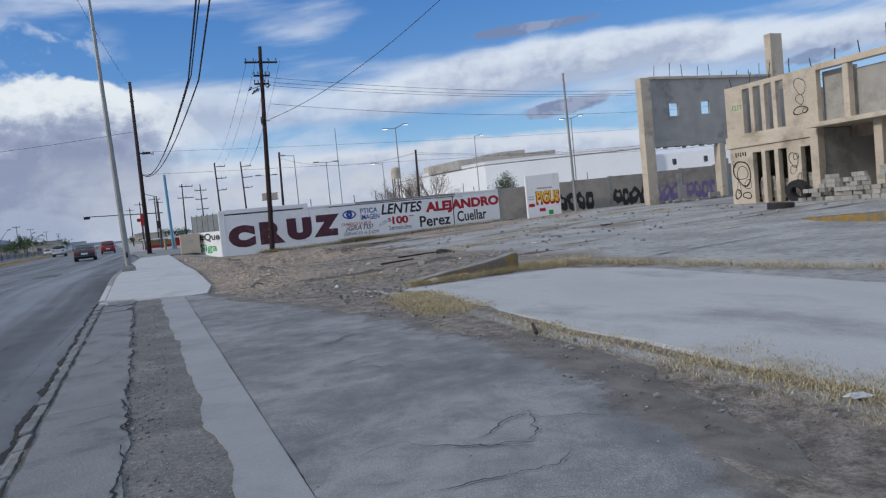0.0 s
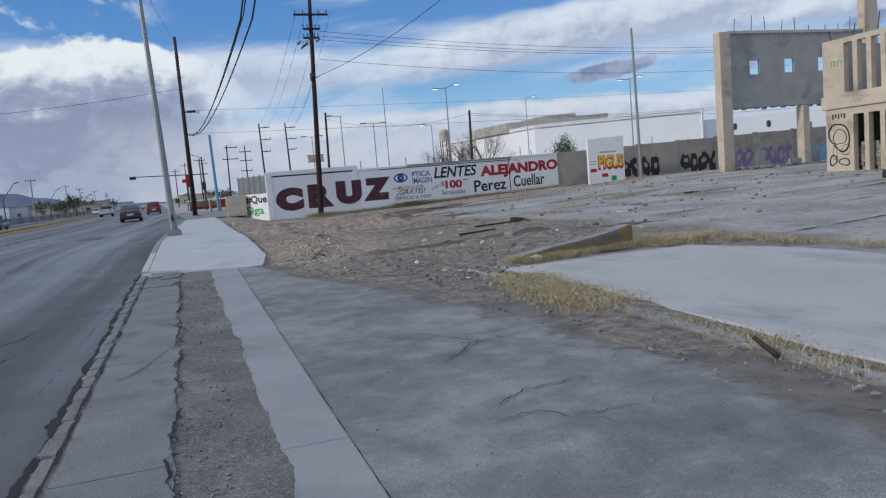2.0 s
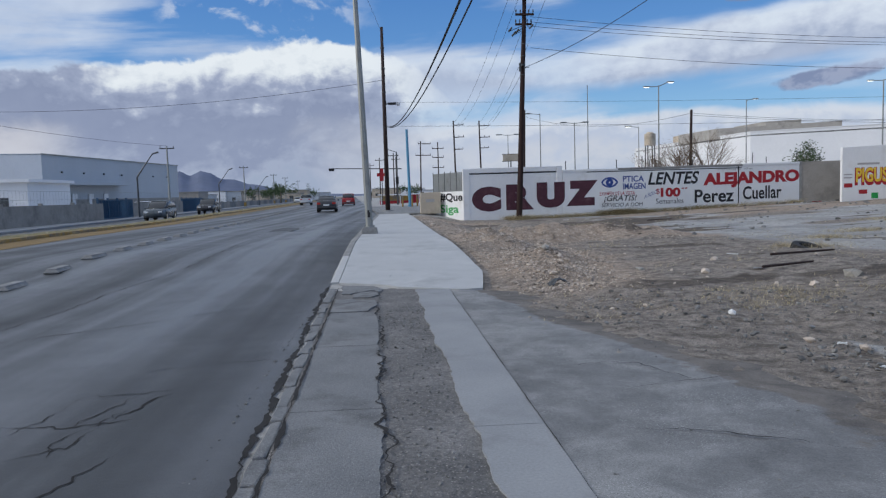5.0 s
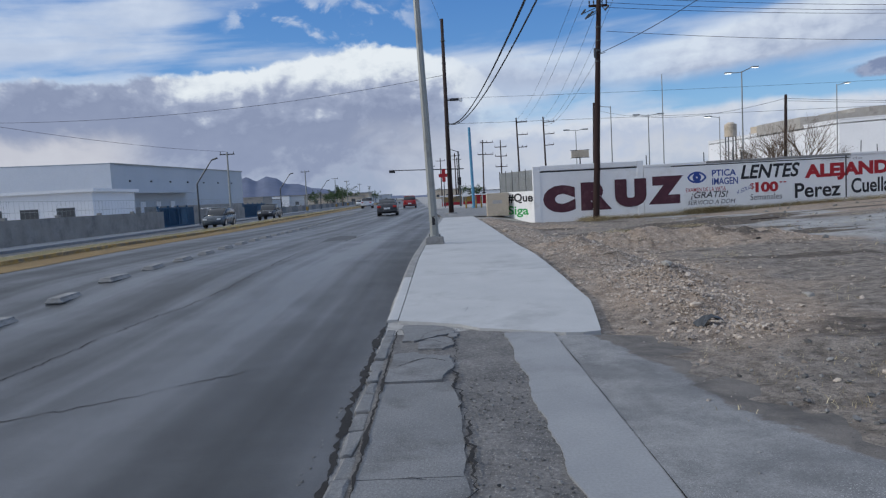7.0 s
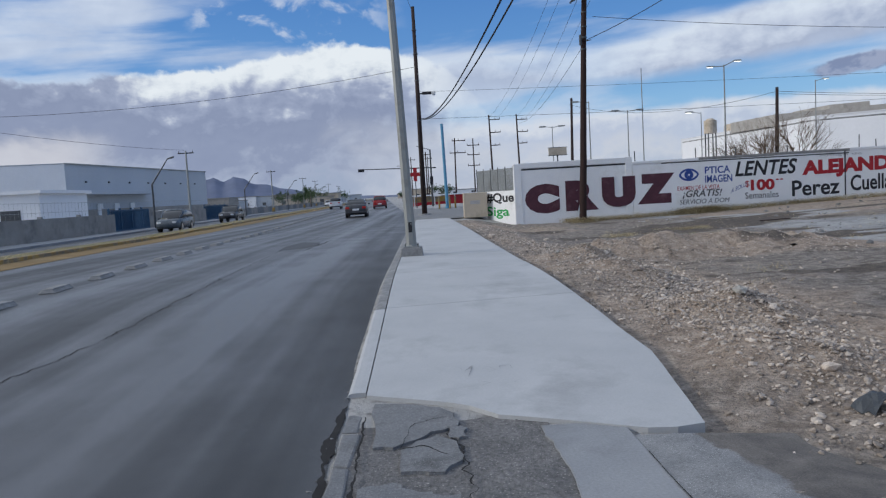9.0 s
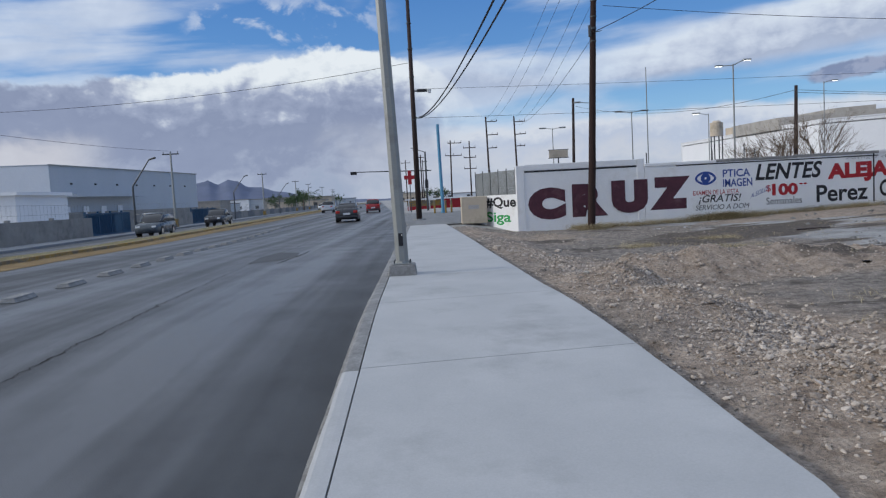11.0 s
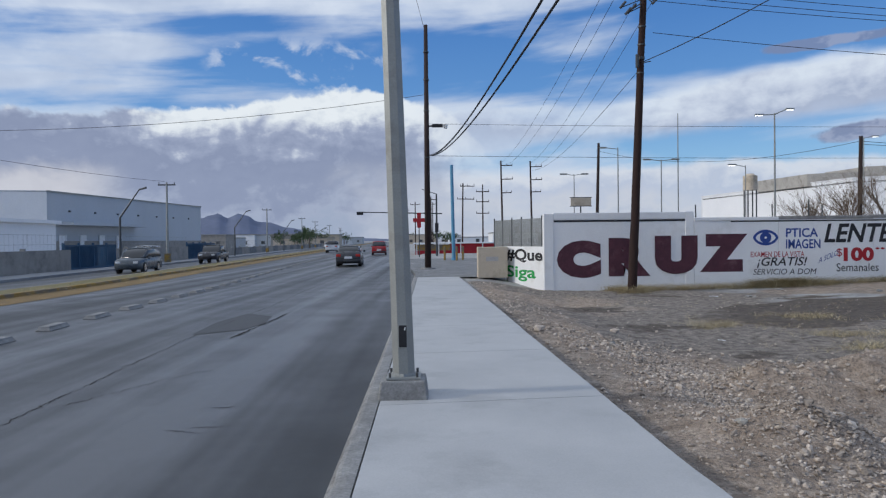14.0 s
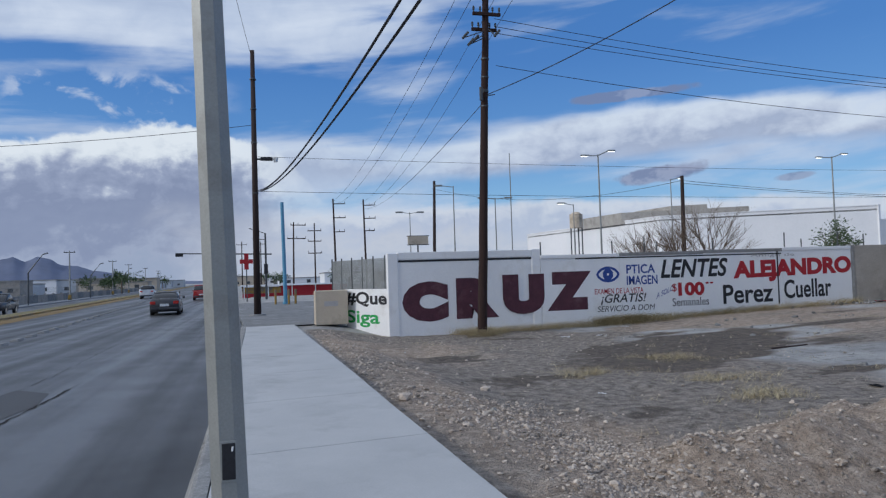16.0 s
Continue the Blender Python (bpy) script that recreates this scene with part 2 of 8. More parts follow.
class Nodes:
    """Short hands for building one node material."""

    def __init__(self, name):
        self.m = bpy.data.materials.new(name)
        self.m.use_nodes = True
        self.nt = self.m.node_tree
        self.bsdf = self.nt.nodes["Principled BSDF"]
        self.co = self.nt.nodes.new("ShaderNodeTexCoord").outputs["Object"]

    def put(self, v, socket):
        if isinstance(v, tuple):
            socket.default_value = (*v, 1)
        elif isinstance(v, (int, float)):
            socket.default_value = v
        else:
            self.nt.links.new(v, socket)

    def scaled(self, sx, sy, sz=1.0, rz=0.0):
        n = self.nt.nodes.new("ShaderNodeMapping")
        n.inputs["Scale"].default_value = (sx, sy, sz)
        n.inputs["Rotation"].default_value = (0, 0, radians(rz))
        self.put(self.co, n.inputs[0])
        return n.outputs[0]

    def fog(self, s, d=5.0, r=0.6, at=None, warp=0.0):
        n = self.nt.nodes.new("ShaderNodeTexNoise")
        n.inputs["Scale"].default_value, n.inputs["Detail"].default_value, n.inputs["Roughness"].default_value, n.inputs["Distortion"].default_value = s, d, r, warp
        self.put(at or self.co, n.inputs["Vector"])
        return n.outputs["Fac"]

    def cells(self, s, feature="F1", at=None):
        n = self.nt.nodes.new("ShaderNodeTexVoronoi")
        n.feature = feature
        n.inputs["Scale"].default_value = s
        self.put(at or self.co, n.inputs["Vector"])
        return n.outputs["Distance"]

    def rng(self, v, a, b, c=0.0, d=1.0):
        n = self.nt.nodes.new("ShaderNodeMapRange")
        for i, w in enumerate((a, b, c, d)):
            n.inputs[1 + i].default_value = w
        self.put(v, n.inputs[0])
        return n.outputs[0]

    def math(self, op, a, b=0.0):
        n = self.nt.nodes.new("ShaderNodeMath")
        n.operation = op
        self.put(a, n.inputs[0])
        self.put(b, n.inputs[1])
        return n.outputs[0]

    def mix(self, f, a, b, mode="MIX"):
        n = self.nt.nodes.new("ShaderNodeMix")
        n.data_type, n.blend_type = "RGBA", mode
        for i, v in ((0, f), (6, a), (7, b)):
            self.put(v, n.inputs[i])
        return n.outputs[2]

    def ramp(self, v, stops):
        n = self.nt.nodes.new("ShaderNodeValToRGB")
        e = n.color_ramp.elements
        while len(e) < len(stops):
            e.new(0.5)
        for k, (p, c) in zip(e, stops):
            k.position, k.color = p, (*c, 1)
        self.put(v, n.inputs[0])
        return n.outputs[0]

    def done(self, col, rough, height=None, strength=0.3, dist=0.02, spec=0.4):
        self.put(col, self.bsdf.inputs["Base Color"])
        self.put(rough, self.bsdf.inputs["Roughness"])
        self.bsdf.inputs["Specular IOR Level"].default_value = spec
        if height is not None:
            n = self.nt.nodes.new("ShaderNodeBump")
            n.inputs["Strength"].default_value, n.inputs["Distance"].default_value = strength, dist
            self.put(height, n.inputs["Height"])
            self.nt.links.new(n.outputs[0], self.bsdf.inputs["Normal"])
        return self.m


def road_mat():
    """Old asphalt: polished wheel tracks with their sky sheen painted pale, oil-dark lane middles, grey dusty gutter,
    fine aggregate.
    """
    q = Nodes("road_asphalt")
    sep = q.nt.nodes.new("ShaderNodeSeparateXYZ")
    q.put(q.co, sep.inputs[0])
    drift = q.rng(q.fog(1.0, 3.0, 0.5, q.scaled(0.25, 0.03)), 0.3, 0.7, -0.35, 0.35)
    x = q.math("ADD", q.math("ADD", sep.outputs[0], q.math("MULTIPLY", sep.outputs[1], 0.02)), drift)
    # the pale stops put the glare on the wheel tracks into the colour
    lane = q.ramp(q.rng(x, -14.0, 0.5), [(0.0, (0.30,) * 3), (0.22, (0.55,) * 3), (0.36, (0.35,) * 3), (0.50, (0.40,) * 3), (0.60, (0.85,) * 3), (0.67, (0.35,) * 3), (0.73, (0.55,) * 3), (0.80, (0.95,) * 3), (0.87, (0.75,) * 3), (0.91, (0.28,) * 3), (0.95, (0.22,) * 3), (0.985, (0.42,) * 3)])
    long_ = q.fog(1.0, 3.0, 0.5, q.scaled(1.3, 0.025))
    blot = q.fog(0.7, 6.0, 0.6)
    tone = q.math("ADD", q.math("ADD", q.math("MULTIPLY", lane, 0.50), q.math("MULTIPLY", q.rng(long_, 0.36, 0.64), 0.42)), q.math("MULTIPLY", q.rng(blot, 0.3, 0.7), 0.25))
    col = q.ramp(tone, [(0.15, (0.018, 0.0185, 0.0205)), (0.5, (0.043, 0.044, 0.047)), (0.9, (0.092, 0.093, 0.097))])
    fine, agg = q.fog(70.0, 4.0, 0.7), q.cells(95.0)
    col = q.mix(q.rng(agg, 0.25, 0.10, 0.0, 0.5), col, (0.13, 0.128, 0.125))
    k = q.rng(fine, 0.3, 0.7, 0.78, 1.22)
    g = q.nt.nodes.new("ShaderNodeCombineColor")
    for i in range(3):
        q.put(k, g.inputs[i])
    col = q.mix(1.0, col, g.outputs[0], "MULTIPLY")
    return q.done(col, q.rng(tone, 0.15, 0.9, 0.60, 0.33), q.math("ADD", fine, agg), 0.12, 0.02, 0.38)


def drive_mat():
    """Weathered pale asphalt with coarse exposed stones, fading into soil at its broken edge."""
    q = Nodes("worn_asphalt_drive")
    big, mid, fine, agg = q.fog(0.55, 6.0, 0.6), q.fog(2.6, 6.0, 0.65, warp=0.4), q.fog(90.0, 4.0, 0.7), q.cells(70.0)
    col = q.ramp(q.math("ADD", q.math("MULTIPLY", big, 0.55), q.math("MULTIPLY", mid, 0.5)), [(0.36, (0.12, 0.12, 0.121)), (0.50, (0.185, 0.185, 0.185)), (0.63, (0.27, 0.268, 0.264))])
    bare = q.rng(q.fog(1.1, 5.0, 0.6), 0.42, 0.62)
    col = q.mix(q.math("MULTIPLY", q.rng(agg, 0.30, 0.14, 0.0, 0.9), bare), col, (0.46, 0.45, 0.435))
    col = q.mix(q.math("MULTIPLY", q.rng(q.cells(26.0, at=q.scaled(1.0, 1.3)), 0.22, 0.06, 0.0, 0.7), bare), col, (0.065, 0.064, 0.063))
    soil = q.ramp(mid, [(0.35, (0.105, 0.095, 0.086)), (0.65, (0.20, 0.178, 0.156))])
    vc = q.nt.nodes.new("ShaderNodeVertexColor")
    vc.layer_name = "soil"
    edge = q.math("ADD", vc.outputs["Color"], q.rng(q.fog(6.0, 5.0, 0.65), 0.3, 0.7, -0.28, 0.28))
    col = q.mix(q.rng(edge, 0.36, 0.62), col, soil)
    k = q.rng(fine, 0.3, 0.7, 0.72, 1.28)
    g = q.nt.nodes.new("ShaderNodeCombineColor")
    for i in range(3):
        q.put(k, g.inputs[i])
    col = q.mix(1.0, col, g.outputs[0], "MULTIPLY")
    return q.done(col, 0.88, q.math("ADD", q.fog(140.0, 3.0, 0.7), mid), 0.22, 0.02, 0.3)


ASPHALT = road_mat()
ASPHALT_OLD = mat("worn_asphalt", (0.14, 0.14, 0.14), (0.225, 0.223, 0.219), 0.85, 2.6, 30, 0.5, stain=(0.30, 0.30, 0.297), stain_scale=0.6, speck=(0.33, 0.326, 0.32), speck_scale=32, grain=0.42)
ASPHALT_DARK = mat("rough_asphalt", (0.10, 0.096, 0.093), (0.185, 0.176, 0.168), 0.9, 1.6, 30, 0.9, stain=(0.22, 0.21, 0.20), stain_scale=1.1, speck=(0.30, 0.28, 0.26), speck_scale=38, grain=0.4)
CONC_NEW = mat("new_concrete", (0.395, 0.397, 0.396), (0.475, 0.475, 0.47), 0.8, 0.9, 60, 0.08, stain=(0.35, 0.35, 0.348), stain_scale=0.8, grain=0.06)
CONC_STRIP = mat("strip_concrete", (0.245, 0.25, 0.257), (0.305, 0.308, 0.312), 0.85, 1.2, 50, 0.18, stain=(0.205, 0.207, 0.212), stain_scale=0.9, grain=0.12)
CONC_OLD = mat("old_concrete", (0.15, 0.153, 0.157), (0.222, 0.223, 0.224), 0.9, 1.5, 60, 0.4, stain=(0.105, 0.104, 0.104), stain_scale=1.6, grain=0.28, speck=(0.27, 0.266, 0.26), speck_scale=60)
CONC_SLAB = mat("slab_concrete", (0.36, 0.357, 0.35), (0.46, 0.455, 0.445), 0.85, 0.5, 45, 0.2, stain=(0.26, 0.257, 0.252), stain_scale=0.5, stretch=(1, 0.5, 1), grain=0.12)
KERB = mat("kerb_concrete", (0.20, 0.198, 0.193), (0.32, 0.316, 0.307), 0.9, 5.0, 40, 0.5, stain=(0.19, 0.185, 0.18), stain_scale=2.0, grain=0.2)
YELLOW = mat("yellow_kerb_paint", (0.38, 0.235, 0.04), (0.27, 0.175, 0.05), 0.8, 4.0, 30, 0.3, stain=(0.19, 0.16, 0.12), stain_scale=2.2, stain_at=(0.44, 0.56), grain=0.2)
GALV = mat("grey_painted_steel", (0.27, 0.28, 0.27), (0.33, 0.335, 0.32), 0.5, 2.5, 60, 0.05, metal=0.35, stain=(0.22, 0.215, 0.20), stain_scale=1.5, grain=0.08)
WOOD_POLE = mat("creosoted_wood", (0.022, 0.012, 0.011), (0.048, 0.026, 0.021), 0.95, 5.0, 60, 0.6, stretch=(6, 6, 0.25), grain=0.35)
WOOD_DARK = mat("dark_pole_wood", (0.03, 0.021, 0.02), (0.055, 0.035, 0.03), 0.9, 5.0, 60, 0.6, stretch=(6, 6, 0.25), grain=0.3)
WHITEWALL = mat("whitewashed_plaster", (0.76, 0.76, 0.77), (0.84, 0.84, 0.835), 0.85, 0.7, 30, 0.25, stain=(0.62, 0.60, 0.57), stain_scale=0.7, stain_at=(0.56, 0.78), grain=0.07)
GREYWALL = mat("grey_block_wall", (0.25, 0.234, 0.212), (0.33, 0.308, 0.28), 0.9, 1.2, 25, 0.5, stain=(0.19, 0.18, 0.17), stain_scale=0.8, grain=0.2)
RUIN_GREY = mat("ruin_block_grey", (0.33, 0.313, 0.288), (0.42, 0.398, 0.365), 0.92, 1.0, 20, 0.5, stain=(0.25, 0.235, 0.215), stain_scale=0.6, grain=0.22)
RUIN_TAN = mat("ruin_plaster_tan", (0.47, 0.395, 0.305), (0.60, 0.515, 0.405), 0.9, 0.8, 25, 0.35, stain=(0.33, 0.275, 0.21), stain_scale=0.7, grain=0.15)
# tan plaster darkened: the shade inside the shell is put into the colour
RUIN_DARK = mat("ruin_inner_shade", (0.12, 0.10, 0.085), (0.17, 0.145, 0.12), 0.95, 1.0, 20, 0.4)
BLOCK = mat("loose_block", (0.27, 0.255, 0.23), (0.38, 0.36, 0.32), 0.92, 3.0, 30, 0.5, per_object=0.25)
WHITEBLDG = mat("white_metal_cladding", (0.74, 0.745, 0.76), (0.80, 0.80, 0.81), 0.6, 0.2, 4, 0.05, grain=0.03)
WAREHOUSE = mat("grey_metal_cladding", (0.40, 0.43, 0.47), (0.45, 0.48, 0.52), 0.55, 0.15, 3, 0.05, stretch=(1, 1, 0.2), grain=0.04)
BLUE = mat("blue_metal", (0.02, 0.06, 0.12), (0.03, 0.09, 0.17), 0.6, 2.0, 30, 0.1)
BLUEPOLE = mat("blue_paint", (0.10, 0.27, 0.42), (0.13, 0.32, 0.48), 0.5, 2.0, 30, 0.1)
RUBBER = mat("tyre_rubber", (0.018, 0.018, 0.019), (0.035, 0.034, 0.033), 0.8, 6.0, 60, 0.3)
BLACK = mat("black_paint", (0.015, 0.015, 0.018), (0.03, 0.03, 0.034), 0.7, 3.0, 40, 0.1)
STEEL = mat("dark_steel", (0.06, 0.065, 0.07), (0.10, 0.105, 0.11), 0.5, 3.0, 60, 0.05, metal=0.5)
WIRE = mat("cable", (0.012, 0.012, 0.014), (0.02, 0.02, 0.022), 0.6, 3.0, 40, 0.0)
P_MAROON = mat("maroon_paint", (0.065, 0.022, 0.035), (0.10, 0.035, 0.05), 0.8, 3.0, 30, 0.1, stain=(0.15, 0.07, 0.085), stain_scale=1.6, stain_at=(0.55, 0.75))
P_RED = mat("red_paint", (0.40, 0.02, 0.028), (0.33, 0.025, 0.035), 0.8, 3.0, 30, 0.1)
P_BLUE = mat("blue_letter_paint", (0.03, 0.06, 0.25), (0.04, 0.08, 0.30), 0.8, 3.0, 30, 0.1)
P_GREEN = mat("green_letter_paint", (0.03, 0.30, 0.07), (0.04, 0.36, 0.09), 0.8, 3.0, 30, 0.1)
P_GREYL = mat("faded_letter_paint", (0.38, 0.36, 0.36), (0.46, 0.44, 0.44), 0.8, 3.0, 30, 0.1)
P_YELLOW = mat("yellow_letter_paint", (0.75, 0.48, 0.04), (0.80, 0.55, 0.06), 0.8, 3.0, 30, 0.1)
P_PURPLE = mat("purple_spray_paint", (0.13, 0.10, 0.24), (0.20, 0.16, 0.32), 0.8, 2.0, 30, 0.1)
P_WHITE = mat("white_paint", (0.72, 0.72, 0.71), (0.78, 0.78, 0.77), 0.7, 3.0, 30, 0.1)


def blade_mat(name, stops):
    m = bpy.data.materials.new(name)
    m.use_nodes = True
    nt = m.node_tree
    g = nt.nodes.new("ShaderNodeNewGeometry")
    r = nt.nodes.new("ShaderNodeValToRGB")
    e = r.color_ramp.elements
    while len(e) < len(stops):
        e.new(0.5)
    for k, (p, c) in zip(e, stops):
        k.position, k.color = p, (*c, 1)
    nt.links.new(g.outputs["Random Per Island"], r.inputs[0])
    nt.links.new(r.outputs[0], nt.nodes["Principled BSDF"].inputs["Base Color"])
    nt.nodes["Principled BSDF"].inputs["Roughness"].default_value = 0.8
    return m


GRASS_DRY = blade_mat("dry_grass", [(0.0, (0.13, 0.11, 0.06)), (0.25, (0.27, 0.21, 0.11)), (0.6, (0.47, 0.385, 0.215)), (1.0, (0.68, 0.59, 0.39))])
OCHRE = mat("ochre_dry_soil", (0.19, 0.12, 0.045), (0.26, 0.18, 0.075), 0.95, 0.8, 20, 0.3, stain=(0.13, 0.10, 0.055), stain_scale=0.3, grain=0.25)
GRASS_OLIVE = mat("olive_grass", (0.13, 0.12, 0.045), (0.22, 0.18, 0.08), 0.9, 3.0, 60, 0.0)
STONE = mat("pale_rubble", (0.30, 0.25, 0.205), (0.50, 0.435, 0.37), 0.95, 6.0, 60, 0.4, grain=0.25, per_island=0.45)
GRIT = mat("dull_grit", (0.12, 0.118, 0.115), (0.24, 0.235, 0.225), 0.95, 9.0, 60, 0.3, per_island=0.45)
BUSH = mat("brown_twigs", (0.12, 0.085, 0.06), (0.17, 0.125, 0.09), 0.9, 6.0, 60, 0.2)
LEAF = mat("dark_green_leaf", (0.035, 0.06, 0.018), (0.06, 0.09, 0.03), 0.7, 6.0, 60, 0.1)
# the haze of distance is put into this blue-grey base colour
MOUNTAIN = mat("distant_mountain", (0.11, 0.13, 0.20), (0.15, 0.175, 0.25), 1.0, 0.004, 0.02, 0.0, grain=0.1)


# ---- mesh helpers ----
def part(name, bm, material, parent=None, label=""):
    me = bpy.data.meshes.new(name)
    bm.to_mesh(me)
    bm.free()
    ob = new(name, me)
    if material is not None:
        me.materials.append(material)
    if parent is not None:
        ob.parent = parent
    if label:
        ob["label"] = label
    return ob


def thing(name, m=None, label="", category="", group="", kind=""):
    ob = new(name)
    ob.empty_display_size = 0.2
    if m is not None:
        ob.matrix_basis = m
    return tagged(ob, label, category, group, kind)


def box(bm, x0, x1, y0, y1, z0, z1, bevel=0.0, m=None):
    r = bmesh.ops.create_cube(bm, size=1.0, matrix=Matrix.LocRotScale(((x0 + x1) / 2, (y0 + y1) / 2, (z0 + z1) / 2), None, (abs(x1 - x0), abs(y1 - y0), abs(z1 - z0))))
    vs = r["verts"]
    if bevel:
        es = list({e for v in vs for e in v.link_edges})
        vs = bmesh.ops.bevel(bm, geom=es, offset=bevel, segments=2, affect="EDGES", profile=0.5)["verts"]
    if m is not None:
        bmesh.ops.transform(bm, matrix=m, verts=list(set(vs)))
    return bm


def boxes(*bs, bevel=0.0):
    bm = bmesh.new()
    for b in bs:
        box(bm, *b, bevel=bevel)
    return bm


def tube(bm, p, q, r0, r1=None, n=8, caps=True):
    p, q = Vector(p), Vector(q)
    d = q - p
    m = Matrix.Translation((p + q) / 2) @ d.to_track_quat("Z", "Y").to_matrix().to_4x4()
    bmesh.ops.create_cone(bm, cap_ends=caps, segments=n, radius1=r0, radius2=r0 if r1 is None else r1, depth=d.length, matrix=m)
    return bm


def tubes(*ts, n=8):
    bm = bmesh.new()
    for t in ts:
        tube(bm, *t, n=n)
    return bm


def smooth(ob):
    for p in ob.data.polygons:
        p.use_smooth = True
    return ob


def prism(pts, z0, z1):
    """An upright slab over a plan outline; z0 and z1 may be functions of x, y."""
    f0 = z0 if callable(z0) else (lambda x, y: z0)
    f1 = z1 if callable(z1) else (lambda x, y: z1)
    bm = bmesh.new()
    lo = [bm.verts.new((x, y, f0(x, y))) for x, y in pts]
    hi = [bm.verts.new((x, y, f1(x, y))) for x, y in pts]
    n = len(pts)
    bm.faces.new(hi)
    bm.faces.new(lo[::-1])
    for i in range(n):
        bm.faces.new((lo[i], lo[(i + 1) % n], hi[(i + 1) % n], hi[i]))
    bmesh.ops.recalc_face_normals(bm, faces=bm.faces)
    return bm


def sstep(a, b, v):
    u = min(1.0, max(0.0, (v - a) / (b - a)))
    return u * u * (3 - 2 * u)


def wob(x, y, s, k=0.0):
    return noise.noise((x * s, y * s, k))


# ---- lie of the land ----
def side_z(y):
    return 0.38 * sstep(-2.0, 6.5, y) - 0.10 * sstep(15, 33, y)


def road_z(x, y):
    return side_z(y) - 0.03 - 0.10 * sstep(-0.5, 3, y) - 0.02 * sstep(0, -4, x)


def skew(y):
    """How far the old paving swings away from the kerb line of the new pavement."""
    return 0.03 * max(0.0, -1.5 - y)


def kerb_x(y):
    return skew(y) - 0.058 * max(0.0, y - 36)


def median_x(y):
    return -10.2 - 0.056 * y


def lot_z(x, y):
    lot = -0.15 * sstep(2, 14, y) * (1 - sstep(10, 20, x)) + 0.33 * sstep(14, 30, x) + 0.25 * sstep(12, 21, y) * sstep(28, 34, x) - 0.03
    if y > 31.5:
        lot += (0.2 - lot) * sstep(31.5, 36, y)
    k = sstep(2.2, 5.5, x)
    return (side_z(y) - 0.035) * (1 - k) + lot * k


# ---- ground, road, pavements ----
E1 = 0.21  # back of the old kerb where it meets the new pavement
MOUNDS = [(5.15, 10.9, 0.85, 0.34), (6.4, 11.1, 0.95, 0.34), (7.9, 11.7, 1.3, 0.28), (3.95, 8.2, 0.8, 0.26), (3.95, 5.6, 0.9, 0.22), (4.4, 2.4, 0.9, 0.22), (3.9, 0.2, 0.8, 0.16), (9.6, 11.5, 1.8, 0.25), (5.0, -2.6, 1.6, 0.08)]


def dirt(x, y):
    """1 where the bare earth lies, 0 on the paved yards."""
    a = sstep(2.0, 2.6, x) * (1 - sstep(31, 33, y)) * (sstep(-6.1, -5.5, y + (0.0 if x < 9.3 else 2.2 * min(1.0, (9.3 - x) * -1.5))) if x > 5.6 else 1.0)
    if y < -4 and x > 5.8:
        a = max(a, 1 - sstep(5.8, 6.3, x))
    a *= 1 - sstep(10.5, 13.5, x + 1.2 * wob(x, y, 0.35))
    if x > 8 and -3 < y < 31.5:
        a = max(a, 0.9 * sstep(0.05, 0.45, wob(x, y * 2.2, 0.12, 5.0) + 0.5 * wob(x, y, 0.6, 2.0) + 0.5 * sstep(17, 28, y) - 0.12))
    return a


def tan_share(x, y):
    t = math.exp(-((x - 4.3 - 0.5 * wob(0, y, 0.3)) / 1.75) ** 2) * sstep(-4, 1, y) * (1 - sstep(15, 24, y))
    t = max(t, 0.9 * sstep(9.0, 10.2, y) * (1 - sstep(11.8, 13.2, y)) * sstep(3, 4, x) * (1 - sstep(10, 14, x)))
    if x > 13:
        t = max(t, 0.5 * sstep(14, 24, y))
    t = max(t, 0.75 * math.exp(-((y - 24 - 0.1 * x) / 3.5) ** 2) * (1 - sstep(4.5, 9, x)))
    t *= 1 - 0.9 * sstep(13.2, 15.5, y) * sstep(3.4, 4.6, x) * (1 - sstep(20, 23, y))
    return min(1.0, max(0.0, t + 0.35 * wob(x, y, 0.9, 4.0)))


def damp_share(x, y):
    """Dark brown bare soil in the middle of the lot, and in ragged streaks over the old yard."""
    u, v = (x - 12.2) / 4.6, (y - 22.0 - 0.5 * (x - 12.2)) / 3.0
    k = 1 - sstep(0.6, 1.25, u * u + v * v + 0.6 * wob(x, y, 0.5, 7.0) + 0.3 * wob(x, y, 1.6, 3.0))
    return max(k, 0.8 * sstep(0.28, 0.5, wob(x * 0.5, y * 1.3, 0.55, 21.0) + 0.35 * wob(x, y, 2.0, 8.0)) * sstep(3.5, 5.5, x) * (1 - sstep(29, 32, y)) * sstep(-5.5, -4.0, y))


def drive_edge(y):
    pts = [(-34, 3.0), (-20, 3.4), (-17.4, 4.15), (-15.4, 4.75), (-13.8, 5.05), (-12.4, 4.95), (-10, 4.6), (-8.5, 4.3), (-7.1, 4.05), (-5.9, 3.55), (-4.1, 3.0), (-3.0, 2.85), (-1.5, 2.5), (0, 2.4)]
    for (a, u), (b, v) in zip(pts, pts[1:]):
        if y <= b:
            return u + (v - u) * (y - a) / (b - a)
    return 2.2


